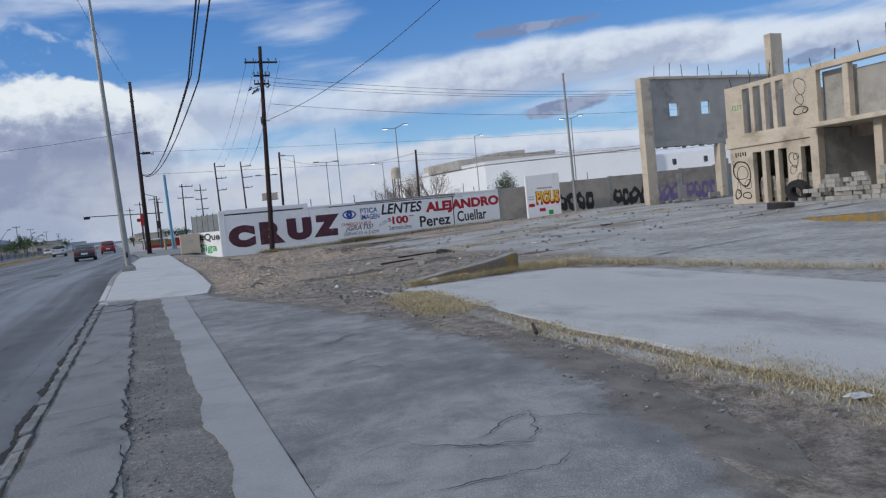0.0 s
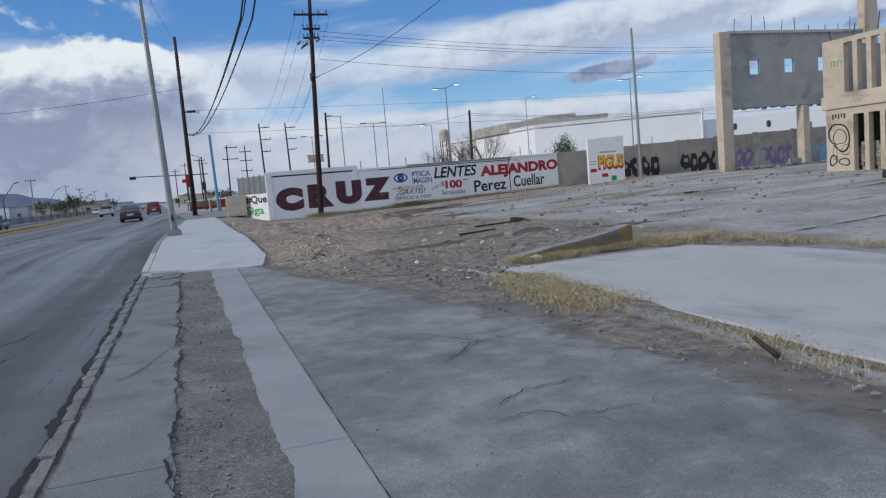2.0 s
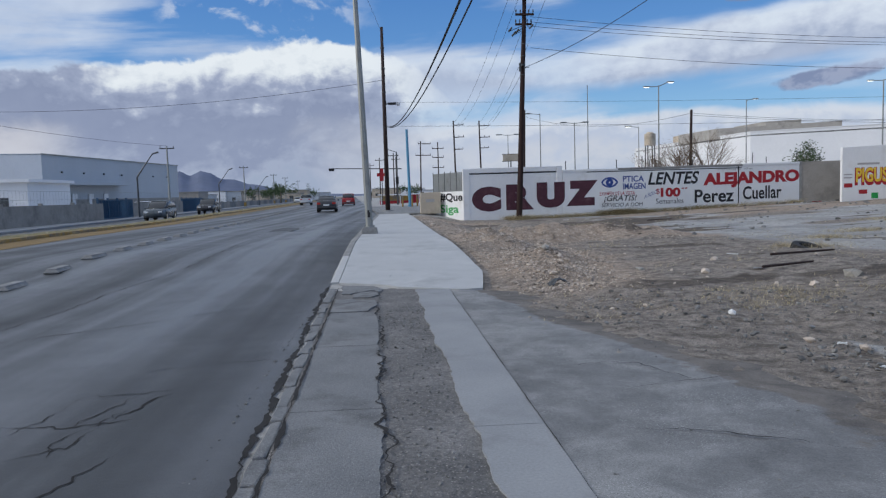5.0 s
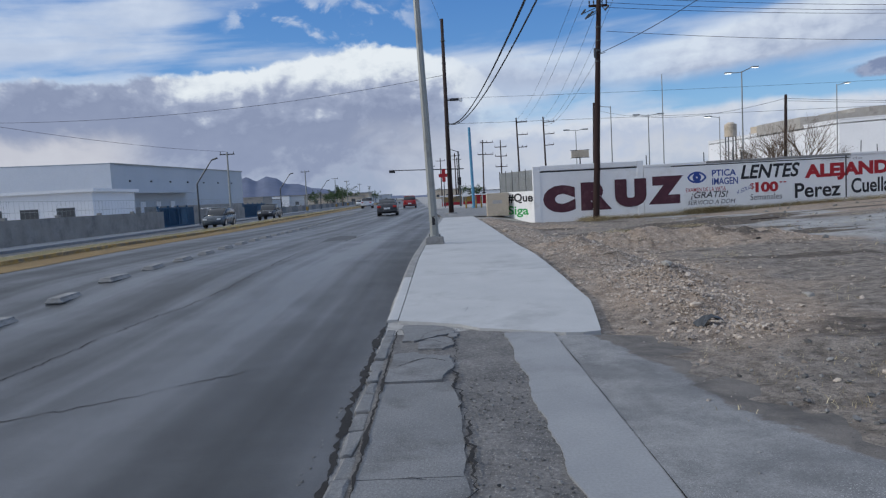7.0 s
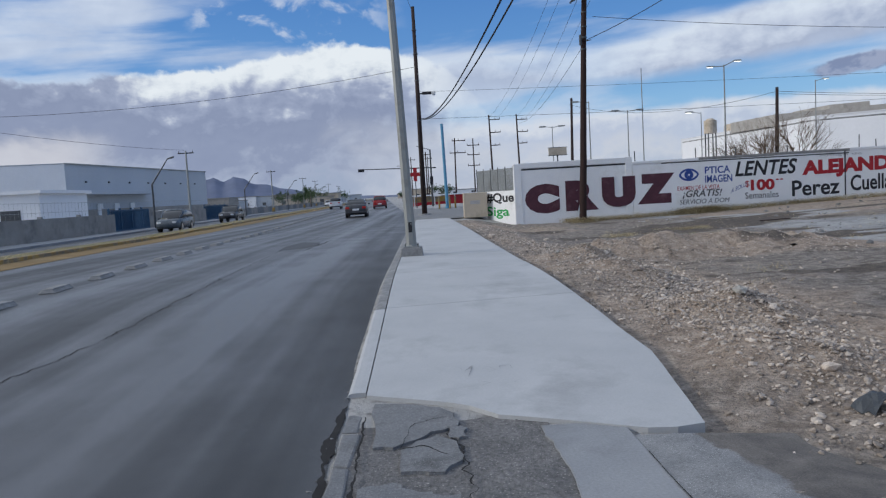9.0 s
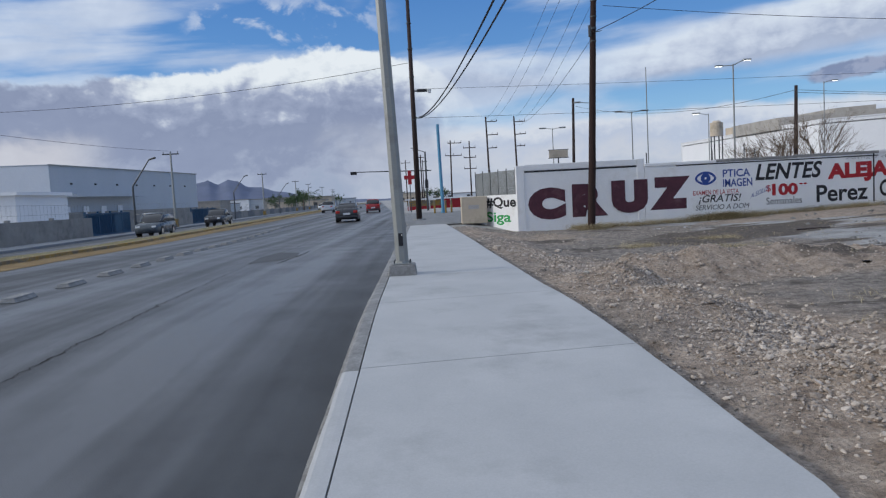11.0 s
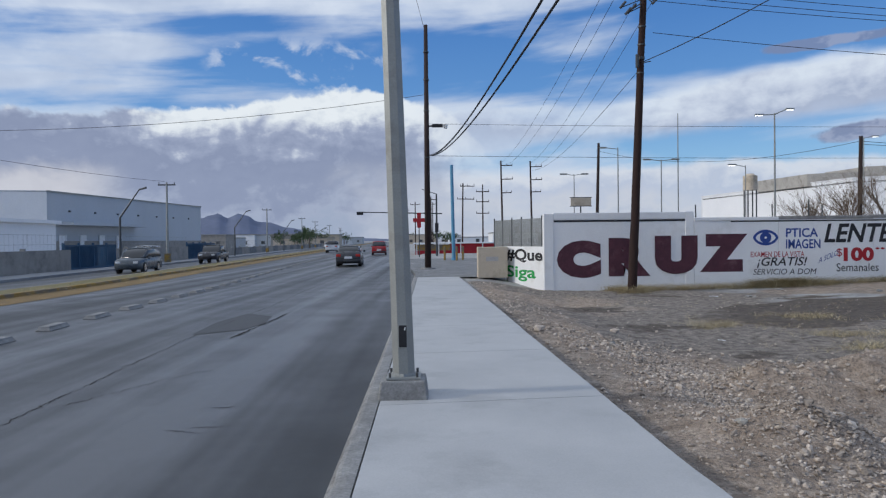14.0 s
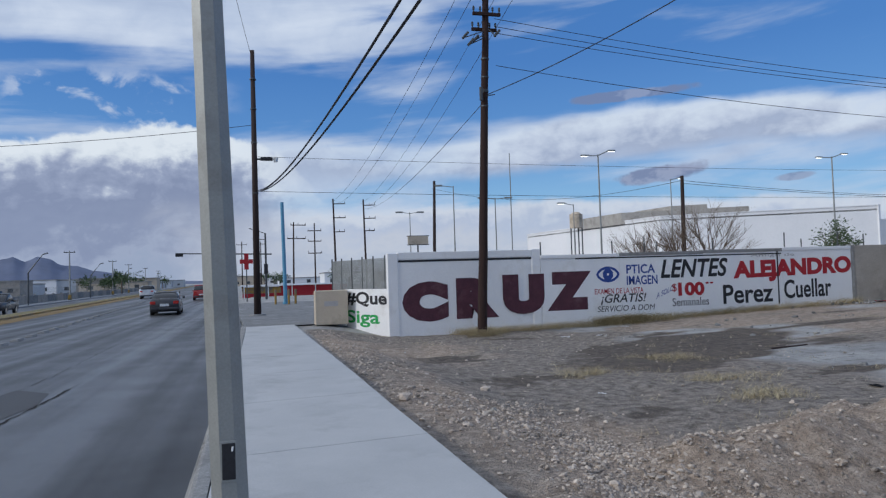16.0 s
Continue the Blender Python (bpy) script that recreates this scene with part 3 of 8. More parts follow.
def ground_z(x, y):
    z = lot_z(x, y) + 0.30 * sstep(-5.75, -5.1, y) * (1 - sstep(8.95, 9.25, x)) * (0.35 + 0.65 * sstep(6.5, 9.0, x)) * sstep(5.0, 7.0, x) * (1 - sstep(-1.0, 4.0, y))
    if y < -6 and 5 < x < 6.8:
        z += 0.035 * math.exp(-((x - 5.85) / 0.35) ** 2)
    d = dirt(x, y) if x < 14 else 0
    if y < -2.6 and 1.0 < x < drive_edge(y) - 0.35:
        return z - 0.10
    if d > 0:
        z += d * (0.05 * wob(x, y, 0.5) + 0.05 * wob(x, y, 1.7, 2.0) + 0.024 * wob(x, y, 5.0, 1.0) - 0.01)
        k = d * sstep(2.3, 3.2, x)
        for mx, my, r, h in MOUNDS:
            q = ((x - mx) ** 2 + (y - my) ** 2) / (r * r)
            if q < 5:
                z += k * 1.35 * h * math.exp(-q * 1.3) * (1 + 0.35 * wob(x, y, 2.2, 9.0))
    if x < 3.0:
        z -= 0.05 * (1 - sstep(2.55, 3.0, x)) * sstep(0.5, 3, y)
    if x < 0.05:
        z = road_z(x, y) - 0.06 * sstep(0.05, -0.3, x)
    if x < median_x(y) - 1.5:
        z = -0.25
    return z


def spread(lo, hi, step, far):
    a = list(np.arange(lo, hi, step))
    s, v = step, hi
    while v < far:
        s *= 1.22
        v = a[-1] + s
        a.append(v)
    s, v = step, lo
    b = []
    while v > -far:
        s *= 1.22
        v -= s
        b.append(v)
    return b[::-1] + a


def make_ground():
    xs, ys = spread(0.05, 12.0, 0.16, 2600), spread(-6.0, 31.4, 0.16, 2600)
    xs = sorted(xs + [-15.0, -13.5, -0.4])
    verts = [(x, y, ground_z(x, y)) for y in ys for x in xs]
    n = len(xs)
    faces = [(j * n + i, j * n + i + 1, (j + 1) * n + i + 1, (j + 1) * n + i) for j in range(len(ys) - 1) for i in range(n - 1)]
    me = bpy.data.meshes.new("ground")
    me.from_pydata(verts, [], faces)
    at = me.color_attributes.new("earth", "FLOAT_COLOR", "POINT")
    flat = []
    for x, y, z in verts:
        near_ = 0 < x < 40 and -7 < y < 33
        wet = damp_share(x, y) if near_ else 0.0
        flat += [max(dirt(x, y), wet), tan_share(x, y), wet, 1.0]
    at.data.foreach_set("color", flat)
    ob = smooth(new("ground", me))
    # bare grey earth, tan spoil and old yard paving, by the mesh's own earth layer
    m = bpy.data.materials.new("earth_and_yard")
    m.use_nodes = True
    nt = m.node_tree
    L = nt.links.new
    bsdf = nt.nodes["Principled BSDF"]
    tc = nt.nodes.new("ShaderNodeTexCoord")

    def nz(s, d=6.0, r=0.65):
        q = nt.nodes.new("ShaderNodeTexNoise")
        q.inputs["Scale"].default_value, q.inputs["Detail"].default_value, q.inputs["Roughness"].default_value = s, d, r
        L(tc.outputs["Object"], q.inputs["Vector"])
        return q.outputs["Fac"]

    def rg(v, a, b, c=0.0, d=1.0):
        q = nt.nodes.new("ShaderNodeMapRange")
        for i, w in enumerate((a, b, c, d)):
            q.inputs[1 + i].default_value = w
        L(v, q.inputs[0])
        return q.outputs[0]

    def mx(f, a, b):
        q = nt.nodes.new("ShaderNodeMix")
        q.data_type = "RGBA"
        for i, v in ((0, f), (6, a), (7, b)):
            if isinstance(v, tuple):
                q.inputs[i].default_value = (*v, 1)
            else:
                L(v, q.inputs[i])
        return q.outputs[2]
    vc = nt.nodes.new("ShaderNodeVertexColor")
    vc.layer_name = "earth"
    sp = nt.nodes.new("ShaderNodeSeparateColor")
    L(vc.outputs["Color"], sp.inputs[0])
    fine, mid, big = nz(28.0), nz(5.0), nz(0.45)
    yard = mx(rg(big, 0.4, 0.6), (0.32, 0.313, 0.302), (0.47, 0.457, 0.437))
    yard = mx(rg(mid, 0.5, 0.72), yard, (0.20, 0.19, 0.178))
    grey = mx(rg(mid, 0.35, 0.65), (0.15, 0.129, 0.110), (0.40, 0.35, 0.30))
    tan = mx(rg(mid, 0.35, 0.65), (0.30, 0.23, 0.172), (0.56, 0.455, 0.36))
    soil = mx(rg(sp.outputs[1], 0.15, 0.7), grey, tan)
    damp = mx(rg(mid, 0.35, 0.65), (0.085, 0.07, 0.058), (0.19, 0.158, 0.13))
    soil = mx(rg(sp.outputs[2], 0.2, 0.75), soil, damp)
    vor = nt.nodes.new("ShaderNodeTexVoronoi")
    vor.inputs["Scale"].default_value = 22.0
    L(tc.outputs["Object"], vor.inputs["Vector"])
    soil = mx(rg(vor.outputs["Distance"], 0.30, 0.16, 0.0, 0.28), soil, (0.42, 0.37, 0.31))
    soil = mx(rg(fine, 0.45, 0.72, 0.0, 0.7), soil, (0.075, 0.068, 0.062))
    col = mx(rg(sp.outputs[0], 0.3, 0.7), yard, soil)
    L(col, bsdf.inputs["Base Color"])
    bsdf.inputs["Roughness"].default_value = 0.95
    bsdf.inputs["Specular IOR Level"].default_value = 0.2
    b = nt.nodes.new("ShaderNodeBump")
    b.inputs["Strength"].default_value, b.inputs["Distance"].default_value = 1.0, 0.05
    ad = nt.nodes.new("ShaderNodeMath")
    ad.operation = "ADD"
    L(fine, ad.inputs[0])
    L(mid, ad.inputs[1])
    L(ad.outputs[0], b.inputs["Height"])
    L(b.outputs[0], bsdf.inputs["Normal"])
    me.materials.append(m)
    return tagged(ob, "bare grey earth and worn yard paving with tan spoil heaps", "ground", kind="structure")


make_ground()


def skirt(bm, rim, depth):
    """Side faces down from a closed rim of vertices."""
    low = [bm.verts.new((v.co.x, v.co.y, v.co.z - depth)) for v in rim]
    top = [bm.verts.new(v.co) for v in rim]
    n = len(rim)
    c = sum((v.co for v in rim), Vector()) / n
    for i in range(n):
        j = (i + 1) % n
        f = bm.faces.new((top[i], top[j], low[j], low[i]))
        f.normal_update()


def flip_up(bm):
    for f in bm.faces:
        f.normal_update()
        if f.normal.z < -0.5:
            f.normal_flip()


def ribbon(name, left, right, ys, zf, material, thick=0.0, nx=4):
    """A strip between two edge lines given as functions of y, laid on zf(x, y)."""
    bm = bmesh.new()
    rows = []
    for y in ys:
        a, b = left(y), right(y)
        rows.append([bm.verts.new((a + (b - a) * i / nx, y, zf(a + (b - a) * i / nx, y))) for i in range(nx + 1)])
    for r, s in zip(rows, rows[1:]):
        for i in range(nx):
            bm.faces.new((r[i], r[i + 1], s[i + 1], s[i]))
    for f in bm.faces:
        f.smooth = True
    if thick:
        rim = [r[0] for r in rows] + rows[-1][1:] + [r[-1] for r in rows[-2::-1]] + rows[0][-2:0:-1]
        skirt(bm, rim, thick)
    flip_up(bm)
    return part(name, bm, material)


YS = [-120, -60, -40, -30, -25] + list(np.arange(-22, 40, 0.5)) + [45, 50, 60, 70, 85, 100, 130, 160, 200, 260, 340, 450, 600, 800]
road = ribbon("road", lambda y: median_x(y) - 1.25, lambda y: kerb_x(y) + 0.02, YS, road_z, ASPHALT, nx=14)
tagged(road, "worn grey asphalt carriageway with sky sheen painted along polished wheel tracks", "road", kind="structure")
far_road = ribbon("road_far_side", lambda y: median_x(y) - 9.8, lambda y: median_x(y) - 3.4, YS, lambda x, y: -0.12, ASPHALT)
tagged(far_road, "grey asphalt carriageway beyond the median", "road", kind="structure")


def make_median():
    top = thing("median", label="raised median with yellow kerbs and dry grass strip", category="median", kind="structure")
    soil = ribbon("median_soil", lambda y: median_x(y) - 3.05, lambda y: median_x(y) - 1.35, YS, lambda x, y: road_z(-8, y) + 0.13 + 0.03 * wob(x, y, 0.4), GRASS_OLIVE, nx=8)
    soil.parent = top
    dry = ribbon("dry_strip", lambda y: median_x(y) - 1.22, lambda y: median_x(y) + 0.15 * wob(0, y, 0.15), YS, lambda x, y: road_z(-8, y) + 0.012 + 0.05 * sstep(0, -1.2, x - median_x(y)), OCHRE, nx=4)
    dry.parent = top
    k1 = ribbon("kerb", lambda y: median_x(y) - 1.4, lambda y: median_x(y) - 1.2, YS, lambda x, y: road_z(-8, y) + 0.18, YELLOW, 0.3, nx=1)
    k1.parent = top
    k2 = ribbon("kerb", lambda y: median_x(y) - 3.25, lambda y: median_x(y) - 3.05, YS, lambda x, y: road_z(-8, y) + 0.12, KERB, 0.6, nx=1)
    k2.parent = top


make_median()
far_walk = ribbon("pavement_far_side", lambda y: median_x(y) - 12.4, lambda y: median_x(y) - 9.8, YS, lambda x, y: 0.02, CONC_STRIP, 0.3, nx=1)
tagged(far_walk, "pale concrete pavement on the far side of the road", "pavement", kind="structure")


def sw_right(y):
    pts = [(-1.25, 2.56), (0.5, 2.78), (3.0, 2.66), (7.0, 2.42), (14.0, 2.28), (33.6, 2.03)]
    for (a, u), (b, v) in zip(pts, pts[1:]):
        if y <= b:
            return u + (v - u) * (y - a) / (b - a)
    return 2.03


def sw_front(x):
    pts = [(0.0, -0.12), (0.22, -0.2), (0.92, -0.52), (1.14, -0.8), (1.5, -0.95), (2.26, -1.3), (2.7, -1.2)]
    for (a, u), (b, v) in zip(pts, pts[1:]):
        if x <= b:
            return u + (v - u) * (x - a) / (b - a)
    return -1.2


def make_pavement():
    top = thing("pavement", label="new pale concrete pavement cast in bays along the kerb", category="pavement", kind="structure")
    joints = [None, 3.05, 5.95, 8.75, 11.75, 14.8, 17.9, 21.0, 24.1, 27.2, 30.4, 33.5]
    for a, b in zip(joints, joints[1:]):
        bm = bmesh.new()
        nx, ny = 12, 10
        rows = []
        for j in range(ny + 1):
            row = []
            for i in range(nx + 1):
                u, v = i / nx, j / ny
                x = 0.165 + u * 2.4
                y0 = sw_front(x) if a is None else a + 0.006 + 0.11 * x
                y = y0 + (b - 0.006 + 0.11 * x - y0) * v
                xx = 0.165 + u * (sw_right(y) + 0.012 * wob(0, y, 3.0) - 0.165)
                row.append(bm.verts.new((xx, y, side_z(y) + 0.002 * wob(xx, y, 0.3))))
            rows.append(row)
        for r, s in zip(rows, rows[1:]):
            for i in range(nx):
                bm.faces.new((r[i], r[i + 1], s[i + 1], s[i]))
        for f in bm.faces:
            f.smooth = True
        skirt(bm, [r[0] for r in rows] + rows[-1][1:] + [r[-1] for r in rows[-2::-1]] + rows[0][-2:0:-1], 0.12)
        flip_up(bm)
        part("slab", bm, CONC_NEW, top)
    # kerb stones, worn round along the road edge
    cuts = [-0.12, 3.0, 5.95, 8.8, 11.8, 14.9, 18.0, 21.1, 24.2, 27.3, 30.4, 33.4]
    for a, b in zip(cuts, cuts[1:]):
        bm = bmesh.new()
        n = 26
        prof = [(0.0, -0.25), (0.0, -0.03), (0.012, -0.008), (0.04, 0.002), (0.10, 0.004), (0.153, 0.003), (0.156, -0.25)]
        rings = []
        for j in range(n + 1):
            y = a + 0.004 + (b - a - 0.008) * j / n
            wear = (0.02 if a > 2 else 0.006) * wob(0, y, 2.6) + (0.018 if a > 2 else 0.0) * wob(0, y, 9.0, 3.0)
            rings.append([bm.verts.new((px + (wear if k < 4 else 0), y, side_z(y) + pz - (abs(wear) * 0.5 if 1 < k < 4 else 0))) for k, (px, pz) in enumerate(prof)])
        for r, s in zip(rings, rings[1:]):
            for k in range(len(prof) - 1):
                bm.faces.new((r[k], s[k], s[k + 1], r[k + 1]))
        bm.faces.new(rings[0])
        bm.faces.new(rings[-1][::-1])
        bmesh.ops.recalc_face_normals(bm, faces=bm.faces)
        part("kerb_stone", bm, KERB if a > 2 else CONC_NEW, top)


make_pavement()


def make_apron():
    """The older strips before the new pavement: slab, rough asphalt, pale strip, worn drive."""
    ys = list(np.arange(-30, -1.2, 0.25))

    def edge(x0, amp, k, s=1.1, lean=1.0):
        return lambda y: x0 + lean * skew(y) + amp * wob(0, y, s, k) + amp * 0.45 * wob(0, y, s * 3.1, k) + amp * 0.25 * wob(0, y, s * 11, k)
    e1, e2, e3, e4 = edge(E1, 0.015, 1, 1.1, 0.95), edge(0.86, 0.06, 2), edge(1.47, 0.08, 3, 0.9), edge(2.03, 0.0, 4, 1.0, 0.55)
    slab = thing("old_pavement", label="cracked old grey concrete pavement strip beside the road", category="pavement", kind="structure")
    cuts = [-30, -26.5, -23.2, -19.4, -15.9, -12.7, -9.6, -7.4, -5.2, -3.1]
    for a, b in zip(cuts, cuts[1:]):
        sub = [y for y in np.linspace(a + 0.006, b - 0.006, 42)]
        o = ribbon("slab", e1, e2, sub, lambda x, y: 0.0 + 0.006 * wob(x, y, 0.8), CONC_OLD, 0.08, nx=5)
        o.parent = slab
    frags = ([(0.30, -0.30), (0.55, -0.36), (0.88, -0.58), (0.94, -0.95), (0.74, -1.08), (0.50, -1.33), (0.33, -1.28)], [(0.53, -1.37), (0.77, -1.12), (0.90, -1.28), (0.93, -1.62), (0.80, -1.78), (0.55, -1.74)],
             [(0.31, -1.95), (0.52, -1.88), (0.66, -2.05), (0.88, -2.12), (0.95, -2.5), (0.83, -3.05), (0.30, -3.06)], [(0.86, -0.98), (0.96, -0.98), (0.97, -1.2), (0.88, -1.2)])
    for pts in frags:
        rr = random.Random(int(pts[0][1] * 100))
        fine = []
        for (x0, y0), (x1, y1) in zip(pts, pts[1:] + pts[:1]):
            fine += [(x0 - 0.05 + (x1 - x0) * k / 4 + rr.gauss(0, 0.012), y0 + (y1 - y0) * k / 4 + rr.gauss(0, 0.012)) for k in range(4)]
        part("slab_fragment", prism(fine, -0.08, lambda x, y: 0.002 + 0.01 * x), CONC_OLD, slab)
    # broken kerb stones at the road's edge
    rnd = random.Random(5)
    y = -30.0
    while y < -0.3:
        w = rnd.uniform(0.3, 0.7)
        bm = bmesh.new()
        y2 = min(y + w, -0.2)
        k0 = skew((y + y2) / 2)
        box(bm, k0 + 0.04 + rnd.uniform(0, 0.04), k0 * 0.95 + E1 - 0.03 + rnd.uniform(-0.025, 0.005), y + 0.02, y2 - 0.02, -0.14, 0.0 + rnd.uniform(-0.02, 0.004), bevel=0.014)
        bmesh.ops.subdivide_edges(bm, edges=list(bm.edges), cuts=1)
        for v in bm.verts:
            v.co.x += 0.028 * wob(v.co.x * 3, v.co.y, 5.0, 2.0)
            v.co.y += 0.03 * wob(v.co.x * 2, v.co.y, 5.0, 12.0)
            v.co.z += 0.008 * wob(v.co.x * 3, v.co.y, 6.0, 7.0)
        part("kerb_stone", bm, CONC_OLD, slab)
        y = y2
    mid = ribbon("rough_strip", lambda y: E1 - 0.05 + skew(y), lambda y: e3(y) + 0.06, ys + [-1.0, -0.6, -0.35], lambda x, y: -0.013 + 0.007 * wob(x, y, 2.0), ASPHALT_DARK, nx=14)
    tagged(mid, "rough dark asphalt strip with loose chippings", "pavement", kind="structure")
    pale = thing("pale_strip", label="smooth pale concrete strip with ragged edge", category="pavement", kind="structure")
    for a, b in ((-30, -24.0), (-24, -18.2), (-18.2, -12.8), (-12.8, -7.9), (-7.9, -1.05)):
        o = ribbon("slab", e3, e4, list(np.linspace(a + 0.004, b - 0.004, 110)), lambda x, y: 0.0, CONC_STRIP, 0.06, nx=4)
        o.parent = pale
    drive = ribbon("drive", lambda y: e4(y) + 0.004, lambda y: drive_edge(y) + 0.55 + 0.30 * wob(0, y, 0.8, 6) + 0.16 * wob(0, y, 2.6, 6), list(np.arange(-34, -1.3, 0.12)),
                   lambda x, y: -0.004 + 0.008 * sstep(2.2, 2.9, x) * wob(x, y, 0.5, 3.0) - 0.05 * sstep(drive_edge(y) - 0.3, drive_edge(y) + 0.75, x), None, nx=34)
    worn = drive.data.color_attributes.new("soil", "FLOAT_COLOR", "POINT")
    for v, c in zip(drive.data.vertices, worn.data):
        w_ = min(0.75, 0.22 * (drive_edge(v.co.y) - 1.9))
        k = sstep(drive_edge(v.co.y) - w_, drive_edge(v.co.y) + 0.6 * w_, v.co.x + 0.6 * w_ * wob(v.co.x, v.co.y, 1.1, 3.0) + 0.27 * w_ * wob(v.co.x, v.co.y, 3.5, 5.0))
        c.color = (k, k, k, 1.0)
    drive.data.materials.append(drive_mat())
    tagged(drive, "worn pale asphalt drive with exposed stones", "drive", kind="structure")
    bm = bmesh.new()
    cols = []
    for y in list(np.arange(-34, -6.2, 0.5)):
        xa = 6.0 + 0.25 * wob(0, y, 0.5, 8) + 0.10 * wob(0, y, 2.0, 8)
        xb = 10.3 + 0.15 * wob(0, y, 0.6, 3) - 0.7 * sstep(-8.5, -6.2, y)
        top = [bm.verts.new((xa + (xb - xa) * i / 8, y, 0.006 + 0.008 * wob(xa + (xb - xa) * i / 8, y, 0.4))) for i in range(9)]
        cols.append([bm.verts.new((xa - 0.10 + 0.05 * wob(1, y, 3.0), y, -0.07))] + top)
    for r, s in zip(cols, cols[1:]):
        for i in range(9):
            bm.faces.new((r[i], r[i + 1], s[i + 1], s[i]))
    tagged(part("yard_slab", bm, CONC_SLAB), "pale stained concrete forecourt slab", "slab", kind="structure")


make_apron()

side = ribbon("side_street", lambda y: kerb_x(y) + 0.02, lambda y: 60.0 if y > 37.5 else 4.0 + 0 * y, [33.7, 35, 37, 37.6, 40, 45, 50, 55, 60, 66], lambda x, y: side_z(34) - 0.02 - 0.0 * x, ASPHALT_OLD, nx=10)
tagged(side, "grey asphalt mouth of the side street", "road", kind="structure")


# ---- painted boundary wall ----
def text_mesh(txt, bold=0.0, shear=0.0):
    cu = bpy.data.curves.new("letters", "FONT")
    cu.body, cu.offset, cu.shear, cu.resolution_u = txt, bold, shear, 4
    ob = bpy.data.objects.new("letters", cu)
    scene.collection.objects.link(ob)
    bpy.context.view_layer.update()
    me = bpy.data.meshes.new_from_object(ob.evaluated_get(bpy.context.evaluated_depsgraph_get()))
    bpy.data.objects.remove(ob)
    return me


def lettering(txt, x0, x1, z0, z1, material, parent, m, bold=0.0, shear=0.0, label="", name="lettering", rise=0.0):
    """Painted letters that fill a field of a wall; m takes the wall's own plane (x along, z up, y out of the wall) to the world."""
    me = text_mesh(txt, bold, shear)
    co = np.array([v.co for v in me.vertices])
    lo, hi = co.min(0), co.max(0)
    for v in me.vertices:
        u, w = (v.co.x - lo[0]) / (hi[0] - lo[0]), (v.co.y - lo[1]) / (hi[1] - lo[1])
        v.co = m @ Vector((x0 + (x1 - x0) * u, -0.004, z0 + (z1 - z0) * w + rise * u))
    me.materials.clear()
    me.materials.append(material)
    ob = new(name, me)
    ob.parent = parent
    if label:
        ob["label"] = label
    return ob


WALL_Y = 31.0
I4 = Matrix.Translation((0, WALL_Y, 0))


